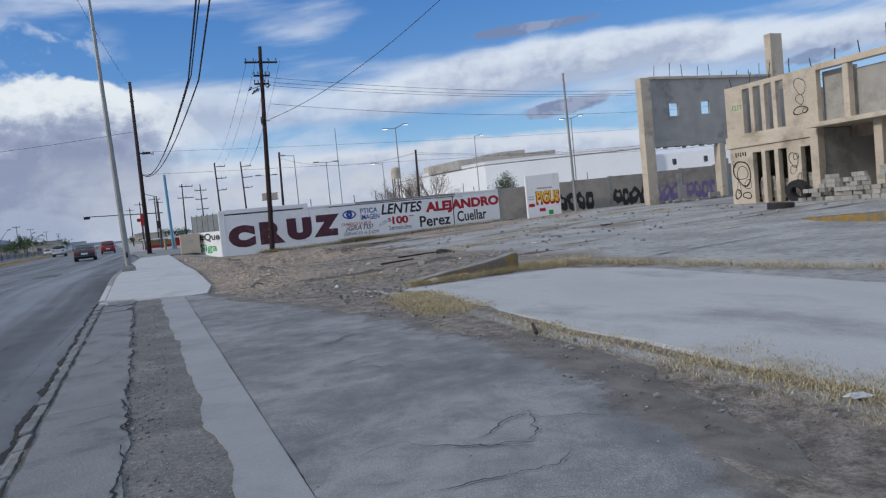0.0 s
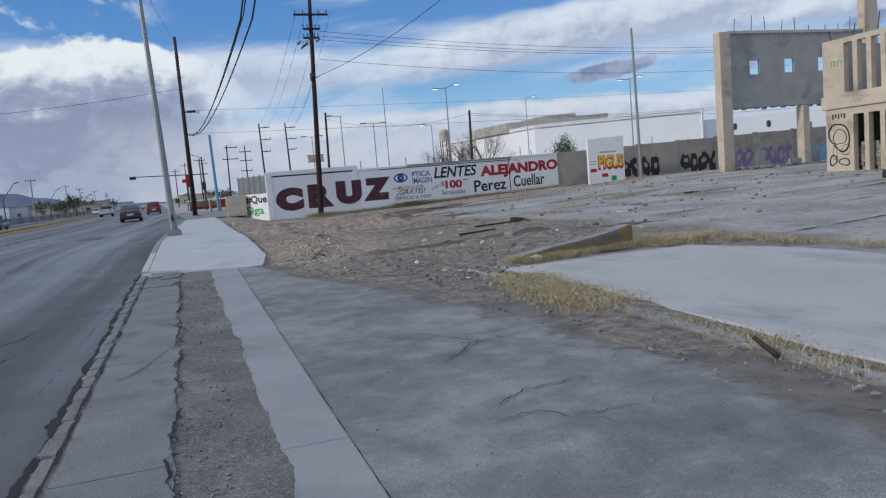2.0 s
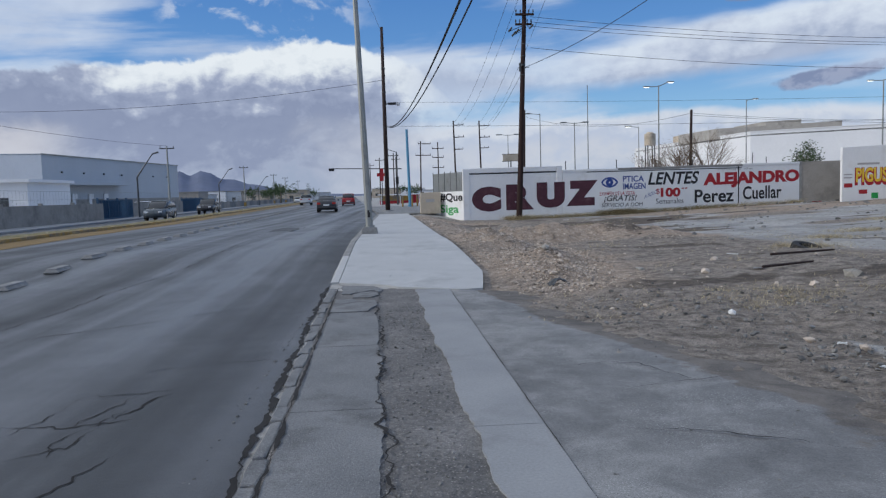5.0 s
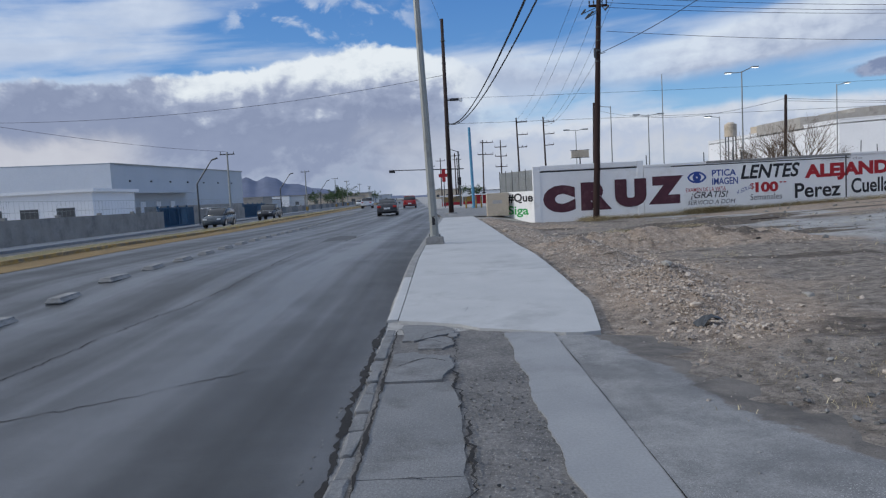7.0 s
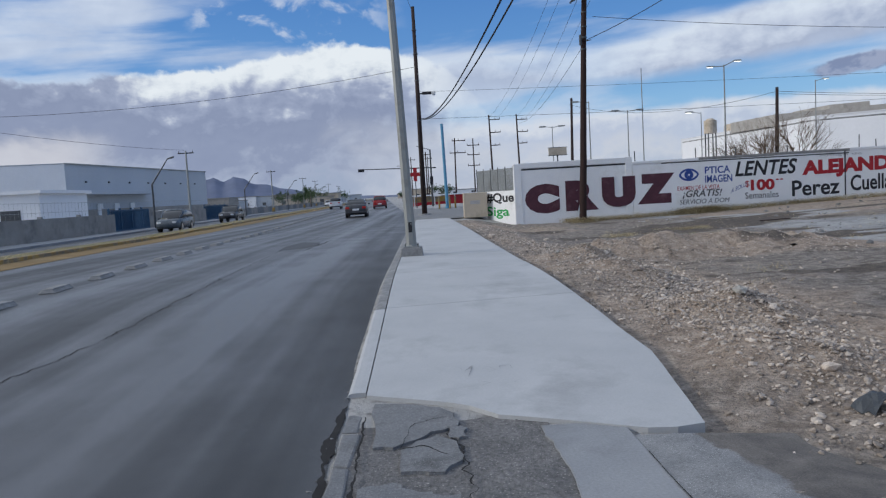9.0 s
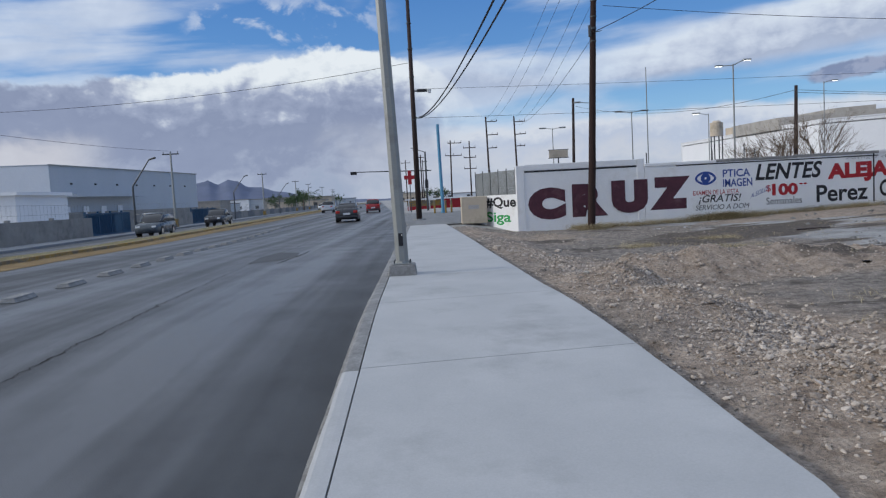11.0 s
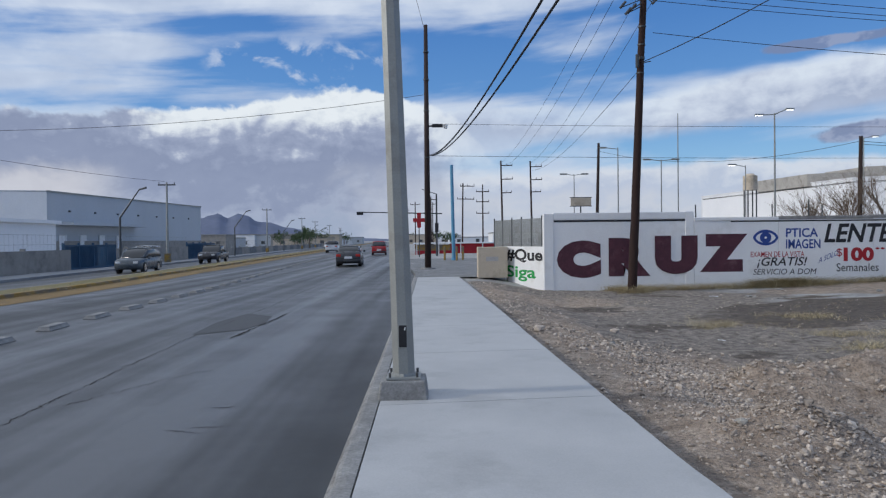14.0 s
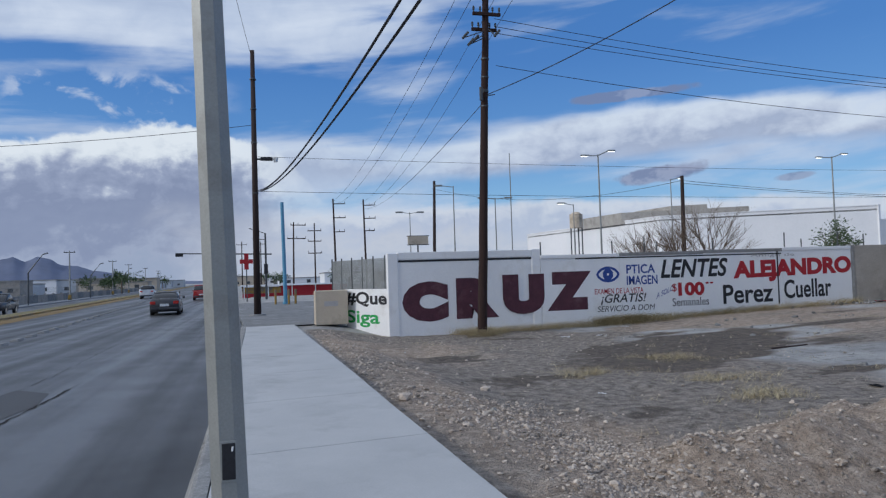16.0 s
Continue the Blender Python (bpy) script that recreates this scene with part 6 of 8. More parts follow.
for z, ez, s in ((11.75, 11.6, 1.35), (11.45, 11.3, 1.35), (11.2, 11.1, 1.3), (9.95, 9.9, 1.6)):
    cable((UX + 0.9, 29.5, z), (66, 30 + z - 10, ez), s, 0.012)
cable((0.63, 43.1, 6.85), (85, 43, 7.1), 0.5, 0.012)
cable((0.63, 43.1, 8.7), (85, 43, 8.9), 0.5, 0.010)
cable((0.63, 43.1, 10.4), (-42, 46, 9.6), 1.2, 0.014)
cable((14.6, 60, 9.2), (22.7, 37.5, 6.75), 1.0, 0.012)
cable((22.7, 37.5, 6.75), (62, 36, 6.6), 0.9, 0.012)
cable((22.7, 37.5, 6.6), (62, 33, 5.6), 0.7, 0.012)
cable((-24.5, 70, 7.8), (-36, 5, 10.5), 1.2, 0.014)
cable((0.55, 43.1, 14.2), (-3.5, -20, 16.0), 1.2, 0.010)

# ---- far side of the road ----
FAR_Z = -0.12


def far_x(y):
    return median_x(y) - 12.5


def make_far_wall():
    t = thing("factory_fence_wall", label="low grey masonry wall with steel mesh above along the factory", category="wall", kind="structure")
    y = -60.0
    while y < 330:
        if not (52 < y + 3 < 62.5 or 83 < y + 3 < 95.5):
            h = 1.1 if y > 79 else 1.5
            mt = (CONC_OLD, WHITEWALL, GREYWALL, CONC_OLD)[int(y) % 4] if y > 79 else GREYWALL
            bm = boxes((far_x(y) - 0.2, far_x(y), y + 0.1, y + 5.9, FAR_Z - 0.2, h))
            part("panel", bm, mt, t)
            part("pier", boxes((far_x(y) - 0.25, far_x(y) + 0.04, y - 0.098, y + 0.098, FAR_Z - 0.2, h + 0.15)), KERB, t)
            if y < 230:
                bm = bmesh.new()
                for k in range(13):
                    tube(bm, (far_x(y) - 0.1, y + 0.1 + k * 0.48, h - 0.1), (far_x(y) - 0.1, y + 0.1 + k * 0.48, h + 1.1), 0.006, n=3)
                for zz in (0.4, 1.05):
                    tube(bm, (far_x(y) - 0.1, y, h + zz), (far_x(y + 6) - 0.1, y + 6, h + zz), 0.012, n=3)
                part("mesh_panel", bm, GALV, t)
        y += 6.0


make_far_wall()


def make_banner(y0, y1):
    t = thing("banner", label="white banner with rows of red print hung on the grey wall", category="banner")
    for name, a, b, z0, z1, material, out in [("cloth", y0, y1, 0.25, 1.35, P_WHITE, 0.012)] + [("print", y0 + 0.15, y1 - 0.15 - 0.5 * (k % 2), 1.12 - 0.26 * k, 1.25 - 0.26 * k, P_RED if k < 3 else P_BLUE, 0.018) for k in range(4)]:
        part(name, prism([(far_x(a) + 0.006, a), (far_x(b) + 0.006, b), (far_x(b) + 0.006 + out, b), (far_x(a) + 0.006 + out, a)], z0, z1), material, t)


make_banner(34.6, 39.4)


def make_gate(y0, y1):
    t = thing("gate", label="dark blue steel sliding gate with upright bars", category="gate", group="blue gates")
    x = far_x(y0) + 0.1
    part("top_rail", boxes((x - 0.05, x + 0.05, y0, y1, 1.75, 1.85)), BLUE, t)
    part("bottom_rail", boxes((x - 0.05, x + 0.05, y0, y1, 0.0, 0.15)), BLUE, t)
    n = int((y1 - y0) / 0.14)
    for i in range(n + 1):
        y = y0 + (y1 - y0) * i / n
        big = i % 16 == 0
        part("post" if big else "bar", boxes((x - (0.07 if big else 0.02), x + (0.07 if big else 0.02), y - (0.07 if big else 0.025), y + (0.07 if big else 0.025), FAR_Z, 2.0 if big else 1.75)), BLUE, t)
    part("sheet", boxes((x - 0.09, x - 0.07, y0 + 0.4, y0 + (y1 - y0) * 0.62, 0.15, 1.7)), BLUE, t)


make_gate(53.2, 61.7)
make_gate(84.2, 94.8)


def make_warehouse():
    t = thing("warehouse", label="long pale grey metal-clad warehouse with a flat roofline", category="warehouse")
    a, b = Vector((-60.0, 115.5)), Vector((-53.3, 170.5))
    c = Vector((-96, 106.0))
    d = c + (b - a)
    part("wall", prism([(a.x, a.y), (b.x, b.y), (b.x - 0.3, b.y), (a.x - 0.3, a.y)], 2.4, 10.3), WAREHOUSE, t)
    part("lower_wall", prism([(a.x + 0.1, a.y), (b.x + 0.1, b.y), (b.x - 0.3, b.y), (a.x - 0.3, a.y)], -0.3, 2.395), GREYWALL, t)
    part("wall", prism([(c.x, c.y), (a.x, a.y), (a.x, a.y + 0.3), (c.x, c.y + 0.3)], -0.3, 10.28), WHITEBLDG, t)
    part("wall", prism([(b.x, b.y), (d.x, d.y), (d.x, d.y - 0.3), (b.x, b.y - 0.3)], -0.3, 10.28), WAREHOUSE, t)
    part("roof", prism([(a.x + 0.05, a.y - 0.05), (b.x + 0.05, b.y + 0.05), (d.x, d.y + 0.05), (c.x, c.y - 0.05)], 10.305, 10.45), WAREHOUSE, t)
    part("roof_trim", prism([(a.x + 0.2, a.y - 0.2), (b.x + 0.2, b.y + 0.2), (b.x + 0.055, b.y + 0.2), (a.x + 0.055, a.y - 0.2)], 10.3, 10.5), GALV, t)
    for i in range(7):
        p = a.lerp(b, 0.1 + i * 0.13)
        part("wall_lamp", boxes((p.x + 0.02, p.x + 0.3, p.y - 0.15, p.y + 0.15, 7.2, 7.5)), STEEL, t)
    u = (b - a).normalized()
    p, q = a + u * 2, a + u * 26
    part("canopy", prism([(p.x + 3, p.y), (q.x + 3, q.y), (q.x + 0.12, q.y), (p.x + 0.12, p.y)], 5.0, 5.5), WAREHOUSE, t)
    for k in range(4):
        p = a.lerp(b, 0.05 + 0.1 * k)
        part("door", boxes((p.x + 0.1, p.x + 0.25, p.y, p.y + 3.2, -0.1, 3.4)), WHITEBLDG, t)
    # white gatehouse in the yard
    g = thing("gatehouse", label="small white flat-roofed gatehouse in the factory yard", category="building")
    part("wall", boxes((-52, -38, 66, 76, -0.3, 4.0)), WHITEBLDG, g)
    part("roof", boxes((-52.4, -37.6, 65.6, 76.4, 4.005, 4.35)), WHITEBLDG, g)
    for k in range(3):
        part("window", boxes((-50 + k * 4, -48 + k * 4, 65.95, 65.995, 1.2, 2.4)), STEEL, g)


make_warehouse()


def bent_lamp(x, y, h=4.0, lean=0.0):
    t = thing("bent_street_lamp", pose(x, y, FAR_Z + 0.1), "dark street lamp with a long slanted arm", "street lamp", "slanted street lamps")
    part("shaft", tubes(((0, 0, 0), (0, 0, h), 0.10, 0.085)), STEEL, t)
    arm = part("arm", tubes(((0, 0, h), (1.75, -0.5, h + 2.2), 0.075, 0.05)), STEEL, t)
    part("lamp_head", tubes(((1.75, -0.5, h + 2.2), (2.35, -0.6, h + 2.35), 0.07, 0.09)), STEEL, t)


for y in (59.0, 101.0, 147.0, 195.0):
    bent_lamp(far_x(y) + 2.0, y)
for i, y in enumerate((72.0, 129.0, 180.0, 212.0, 262.0, 320.0)):
    t = thing("roadside_power_pole", pose(far_x(y) + 1.7, y, FAR_Z + 0.1), "pale concrete power pole with a yellow painted foot", "utility pole", "far power poles")
    part("shaft", tubes(((0, 0, 0), (0, 0, 7.9), 0.15, 0.09)), GALV, t)
    part("painted_foot", boxes((-0.25, 0.25, -0.25, 0.25, 0, 0.9), bevel=0.03), YELLOW, t)
    arm = part("crossarm", boxes((-0.85, 0.85, -0.06, 0.06, 7.6, 7.72)), STEEL, t)
    for u in (-0.75, 0.0, 0.75):
        bm = bmesh.new()
        tube(bm, (u, 0, 7.72), (u, 0, 7.95), 0.05, 0.03, 6)
        part("insulator", bm, STEEL, arm)

# ---- street furniture ahead ----
sig = thing("traffic_signal", pose(1.6, 79.0, 0.2), "traffic signal mast with a long arm over the road", "traffic light")
part("mast", tubes(((0, 0, 0), (0, 0, 6.8), 0.12, 0.09)), STEEL, sig)
part("arm", tubes(((0.6, 0, 4.62), (-8.3, 0, 4.85), 0.07, 0.05)), STEEL, sig)
part("signal_head", boxes((-8.7, -8.0, -0.18, 0.18, 4.55, 4.9), bevel=0.03), BLACK, sig)
part("signal_head", boxes((-0.2, 0.2, -0.4, -0.13, 2.6, 3.6), bevel=0.03), BLACK, sig)
part("lamp_arm", tubes(((0, 0, 6.75), (-1.6, 0, 7.3), 0.04)), STEEL, sig)

bp = thing("blue_pole", pose(2.75, 60.0, 0.2), "light blue painted steel pole at the street corner", "pole")
part("shaft", tubes(((0, 0, 0), (-0.12, 0, 7.9), 0.15, 0.13), n=12), BLUEPOLE, bp)
part("collar", tubes(((0, 0, 0), (0, 0, 0.25), 0.22), n=12), BLUEPOLE, bp)
for dx, dy in ((-0.75, 0.0), (0.75, 0.0), (0.2, -0.9)):
    b = thing("bollard", pose(2.75 + dx, 60 + dy, 0.2), "yellow painted steel bollard round the blue pole", "bollard", "yellow bollards")
    part("post", tubes(((0, 0, 0), (0, 0, 1.15), 0.09), n=10), YELLOW, b)
    part("cap", tubes(((0, 0, 1.15), (0, 0, 1.2), 0.09, 0.05), n=10), YELLOW, b)

cr = thing("cross_sign", pose(-0.25, 73.0, 0.2), "red cross-shaped sign on a thin post", "sign")
part("post", tubes(((0, 0, 0), (0, 0, 4.2), 0.05)), STEEL, cr)
part("cross", boxes((-0.6, 0.6, -0.06, 0.06, 3.55, 3.95), (-0.2, 0.2, -0.058, 0.058, 3.0, 4.5)), P_RED, cr)


def make_shopfront():
    t = thing("roadside_shop", label="low red and yellow roadside stall with a pale roof", category="shop")
    part("wall", boxes((-1.0, 11.5, 92, 98, 0, 0.6)), P_RED, t)
    part("wall", boxes((-1.0, 3.5, 92.0, 98, 0.605, 1.3)), YELLOW, t)
    part("wall", boxes((3.51, 11.5, 92.0, 98, 0.605, 1.45)), P_RED, t)
    part("roof", boxes((-1.3, 11.8, 91.6, 98.4, 1.455, 1.6)), WHITEBLDG, t)
    for x in (-0.8, 2.0, 4.8, 7.6, 10.4):
        part("post", boxes((x - 0.06, x + 0.06, 91.8, 91.92, 0, 1.45)), P_WHITE, t)


make_shopfront()


def far_town():
    """Low flat-roofed buildings that close the view down the road."""
    rnd = random.Random(21)
    for i in range(46):
        right = i % 2
        y = rnd.uniform(130, 520) + (90 if right else 0)
        x = (kerb_x(y) + rnd.uniform(10, 130)) if right else (far_x(y) - rnd.uniform(2, 60))
        if not right and y < 215:
            y += 120
            x = far_x(y) - rnd.uniform(2, 60)
        w, d, h = rnd.uniform(8, 24), rnd.uniform(8, 18), rnd.uniform(2.6, 4.6)
        t = thing("low_building", pose(x, y, 0.0), "low flat-roofed roadside building in the distance", "building", "far roadside buildings")
        mt = rnd.choice((WHITEBLDG, WHITEBLDG, RUIN_TAN, GREYWALL, WAREHOUSE))
        part("wall", boxes((-w / 2, w / 2, -d / 2, d / 2, -0.3, h)), mt, t)
        part("roof", boxes((-w / 2 - 0.2, w / 2 + 0.2, -d / 2 - 0.2, d / 2 + 0.2, h + 0.004, h + 0.3)), KERB, t)
        for k in range(3):
            xx = -w / 2 + (k + 0.5) * w / 3
            part("window", boxes((xx - 0.7, xx + 0.7, -d / 2 - 0.05, -d / 2 - 0.004, 1.0, 2.2)), STEEL, t)
    for i in range(22):
        y = rnd.uniform(165, 420)
        x = far_x(y) + rnd.uniform(-14, 2) if i % 3 else kerb_x(y) + rnd.uniform(6, 30)
        h = rnd.uniform(4, 7)
        t = thing("tree", pose(x, y, 0.0), "dusty dark green roadside tree in the distance", "tree", "far roadside trees")
        part("trunk", tubes(((0, 0, 0), (0, 0, h * 0.5), 0.2, 0.1), n=6), BUSH, t)
        tips = [Vector((rnd.gauss(0, h * 0.2), rnd.gauss(0, h * 0.2), h * 0.62 + rnd.gauss(0, h * 0.14))) for _ in range(26)]
        vs, fs = leaves(tips, 9, 0.35, 0.32, rnd)
        me = bpy.data.meshes.new("crown")
        me.from_pydata([tuple(v) for v in vs], [], fs)
        me.materials.append(LEAF)
        o = new("crown", me)
        o.parent = t


far_town()


def make_mountains():
    bm = bmesh.new()
    prev = None
    ridge = [(-62, 0.8), (-40, 1.3), (-28, 1.5), (-22, 1.8), (-18, 1.85), (-17.2, 2.05), (-16.5, 2.25), (-15.8, 1.95), (-15.0, 2.25), (-14.4, 2.1), (-13.5, 1.65), (-12.5, 1.55), (-11.5, 1.2), (-10, 0.9), (-8.5, 0.5), (-6.5, 0.3), (-3, 0.15), (20, 0.1)]
    for i in range(329):
        a = -62 + i * 0.25
        h = float(np.interp(a, [p for p, q in ridge], [q for p, q in ridge]))
        h += (0.10 * noise.noise((a * 0.8, 0, 0)) + 0.09 * noise.noise((a * 2.3, 4, 0))) * min(1, h)
        d = 2500.0
        x, y = d * math.sin(radians(a)), d * math.cos(radians(a))
        v = [bm.verts.new((x, y, -5)), bm.verts.new((x * 1.06, y * 1.06, max(2.0, d * math.tan(radians(max(0.05, h)))) * 0.6)), bm.verts.new((x * 1.12, y * 1.12, max(4.0, 1.12 * d * math.tan(radians(max(0.08, h))))))]
        if prev:
            for k in range(2):
                bm.faces.new((prev[k], v[k], v[k + 1], prev[k + 1]))
        prev = v
    o = smooth(part("backdrop_mountains", bm, MOUNTAIN))
    tagged(o, "hazy blue mountain ridge on the horizon", "mountains", kind="structure")


make_mountains()

# ---- lane studs ----
BONE = boxes((-0.16, 0.16, -0.45, 0.45, -0.02, 0.09), bevel=0.03)
for v in BONE.verts:
    if v.co.z > 0.05:
        v.co.x *= 0.72
        v.co.y *= 0.92
stud_me = bpy.data.meshes.new("lane_stud")
BONE.to_mesh(stud_me)
BONE.free()
stud_me.materials.append(KERB)
for i in range(60):
    y = -40.7 + i * 2.2
    x = -5.95 - 0.062 * y
    o = new("lane_divider", stud_me)
    o.matrix_basis = pose(x, y, road_z(x, y), 0, 0, 2.6 + random.Random(i).uniform(-4, 4))
    tagged(o, "low grey concrete lane divider block on the asphalt", "lane divider", "lane dividers")


# ---- vehicles ----
def paint(name, c):
    m = mat(name, c, tuple(v * 1.08 for v in c), 0.28, 1.0, 20, 0.0, grain=0.02, spec=0.6)
    return m


GLASS = mat("car_glass", (0.012, 0.014, 0.017), (0.02, 0.022, 0.026), 0.08, 1.0, 20, 0.0, grain=0.02, spec=0.8)
TAIL = mat("tail_lamp_red", (0.45, 0.02, 0.015), (0.5, 0.03, 0.02), 0.2, 2.0, 20, 0.0)
CHROME = mat("bright_trim", (0.55, 0.56, 0.58), (0.62, 0.62, 0.64), 0.2, 2.0, 20, 0.0, metal=0.9)


def loft(sections):
    """sections: (y, half width at sill, half width at top, z low, z high); a rounded closed body along y."""
    bm = bmesh.new()
    rings = []
    for y, wl, wt, z0, z1 in sections:
        h = z1 - z0
        pr = [(-wl * 0.96, z0), (-wl, z0 + 0.25 * h), (-wl * 0.995, z0 + 0.6 * h), (-(wl + wt) / 2, z0 + 0.88 * h), (-wt * 0.9, z1), (0, z1 + 0.015), (wt * 0.9, z1), ((wl + wt) / 2, z0 + 0.88 * h), (wl * 0.995, z0 + 0.6 * h), (wl, z0 + 0.25 * h), (wl * 0.96, z0)]
        rings.append([bm.verts.new((x, y, z)) for x, z in pr])
    for r, s in zip(rings, rings[1:]):
        n = len(r)
        for k in range(n):
            bm.faces.new((r[k], r[(k + 1) % n], s[(k + 1) % n], s[k]))
    bm.faces.new(rings[0])
    bm.faces.new(rings[-1][::-1])
    bmesh.ops.recalc_face_normals(bm, faces=bm.faces)
    return bm


def car(x, y, z, heading, kind, body_mat, label, category):
    t = thing("pickup_truck" if kind == "pickup" else "car", pose(x, y, z, 0, 0, heading), label, category)
    if kind == "sedan":
        L_, W, hood, roof = 4.85, 0.89, 0.92, 1.46
        low = [(-2.42, 0.80, 0.74, 0.42, 0.86), (-2.30, 0.87, 0.80, 0.24, 1.02), (-1.75, W, 0.82, 0.2, 1.06), (-0.9, W, 0.84, 0.18, 0.98), (0.9, W, 0.84, 0.18, 0.97), (1.5, W, 0.80, 0.2, 0.93), (2.25, 0.85, 0.72, 0.22, 0.78), (2.42, 0.74, 0.62, 0.34, 0.66)]
        cab = [(-1.85, 0.78, 0.70, 0.95, 1.05), (-1.2, 0.80, 0.62, 0.95, 1.38), (-0.6, 0.80, 0.60, 0.95, 1.45), (0.3, 0.80, 0.60, 0.95, 1.43), (1.25, 0.78, 0.68, 0.93, 1.0)]
    elif kind == "suv":
        L_, W = 4.6, 0.92
        low = [(-2.3, 0.84, 0.78, 0.42, 1.0), (-2.2, 0.90, 0.84, 0.28, 1.12), (-1.0, W, 0.86, 0.24, 1.08), (0.9, W, 0.86, 0.24, 1.06), (2.1, 0.88, 0.78, 0.28, 0.96), (2.32, 0.78, 0.68, 0.4, 0.8)]
        cab = [(-2.2, 0.82, 0.70, 1.05, 1.3), (-1.95, 0.82, 0.66, 1.05, 1.66), (-0.5, 0.82, 0.64, 1.05, 1.72), (0.4, 0.82, 0.64, 1.05, 1.68), (1.25, 0.80, 0.70, 1.03, 1.1)]
    else:
        L_, W = 5.3, 0.95
        low = [(-2.65, 0.90, 0.86, 0.5, 1.08), (-2.55, W, 0.90, 0.42, 1.14), (-0.75, W, 0.90, 0.40, 1.14), (0.9, W, 0.90, 0.38, 1.12), (2.4, 0.93, 0.84, 0.40, 1.08), (2.65, 0.84, 0.76, 0.5, 0.9)]
        cab = [(-0.85, 0.86, 0.76, 1.1, 1.6), (-0.7, 0.86, 0.70, 1.1, 1.80), (0.45, 0.86, 0.70, 1.1, 1.78), (1.25, 0.84, 0.76, 1.08, 1.15)]
    smooth(part("body", loft(low), body_mat, t))
    smooth(part("cabin_glass", loft(cab), GLASS, t))
    ys = [c[0] for c in cab]
    top = max(c[4] for c in cab)
    rf = [c for c in cab if c[4] > top - 0.12]
    smooth(part("roof", loft([(c[0], c[2] * 1.03, c[2] * 0.95, c[4] - 0.05, c[4] + 0.02) for c in rf]), body_mat, t))
    for sx in (-1, 1):
        for a, b in zip(cab, cab[1:]):
            if abs(a[4] - b[4]) > 0.06:
                part("window_pillar", tubes(((sx * a[1] * 0.97, a[0], max(a[3], a[4] - 0.45) if a[4] < b[4] else a[4]), (sx * b[2], b[0], b[4]), 0.035), n=5), body_mat, t)
        mid = (cab[1][0] + cab[-2][0]) / 2
        part("window_pillar", tubes(((sx * 0.80, mid, cab[0][3]), (sx * rf[0][2] * 1.02, mid, top - 0.03), 0.035), n=5), body_mat, t)
        part("mirror", boxes((sx * 0.93, sx * 1.08, cab[-1][0] - 0.45, cab[-1][0] - 0.3, 0.98, 1.12), bevel=0.03), body_mat, t)
        part("tail_lamp", boxes((sx * 0.52, sx * 0.84, low[0][0] - 0.03, low[0][0] + 0.12, low[0][4] - 0.16, low[0][4] + 0.02), bevel=0.03), TAIL, t)
        part("headlight", boxes((sx * 0.42, sx * 0.74, low[-1][0] - 0.12, low[-1][0] + 0.02, low[-1][4] - 0.12, low[-1][4] + 0.02), bevel=0.03), P_WHITE, t)
        for wy in (-L_ * 0.29, L_ * 0.30):
            R = 0.33 if kind == "sedan" else 0.38
            w = part("wheel", tubes(((sx * (W - 0.22), wy, R), (sx * (W + 0.01), wy, R), R), n=20), RUBBER, t)
            part("rim", tubes(((sx * (W - 0.02), wy, R), (sx * (W + 0.02), wy, R), R * 0.64), n=14), CHROME, w)
    part("number_plate", boxes((-0.27, 0.27, low[0][0] - 0.02, low[0][0] - 0.003, 0.56, 0.72), bevel=0.005), P_WHITE, t)
    part("bumper", boxes((-0.82, 0.82, low[0][0] - 0.035, low[0][0] + 0.2, 0.34, 0.50), bevel=0.04), body_mat if kind == "sedan" else STEEL, t)
    if kind == "pickup":
        part("bed_floor", boxes((-0.82, 0.82, -2.5, -0.9, 1.145, 1.16)), BLACK, t)
        for sx in (-1, 1):
            part("bed_side", boxes((sx * 0.84, sx * 0.93, -2.6, -0.88, 1.1, 1.26), bevel=0.02), body_mat, t)
        part("tailgate", boxes((-0.84, 0.84, -2.66, -2.58, 0.7, 1.26), bevel=0.02), body_mat, t)
    return t


CHARCOAL = paint("charcoal_car_paint", (0.035, 0.036, 0.042))
REDCAR = paint("red_car_paint", (0.28, 0.015, 0.02))
WHITECAR = paint("white_car_paint", (0.65, 0.66, 0.68))
GREYBLUE = paint("grey_blue_car_paint", (0.07, 0.085, 0.10))
car(-5.1, 54.0, road_z(-5, 54), 3.0, "sedan", CHARCOAL, "charcoal four-door sedan driving away on the road", "car")
car(-5.6, 92.0, road_z(-5, 92), 3.3, "suv", REDCAR, "dark red hatchback far down the road", "car")
car(-14.2, 112.0, road_z(-9, 112), 3.3, "pickup", WHITECAR, "white pickup truck in the lane beside the median", "truck")
car(median_x(52) - 6.6, 52.0, FAR_Z, 183.0, "suv", GREYBLUE, "dark grey car on the far carriageway", "car")
car(median_x(72) - 6.6, 73.0, FAR_Z, 183.0, "pickup", CHARCOAL, "dark pickup truck on the far carriageway", "truck")
car(median_x(210) - 2.0 - 5, 210.0, FAR_Z, 183.0, "suv", WHITECAR, "pale car in the distance on the far carriageway", "car")
car(far_x(90) - 7, 90.0, FAR_Z, 95.0, "suv", WHITECAR, "white car parked behind the far wall", "car")
car(far_x(98) - 7, 98.0, FAR_Z, 95.0, "sedan", WHITECAR, "white car parked behind the far wall", "car")


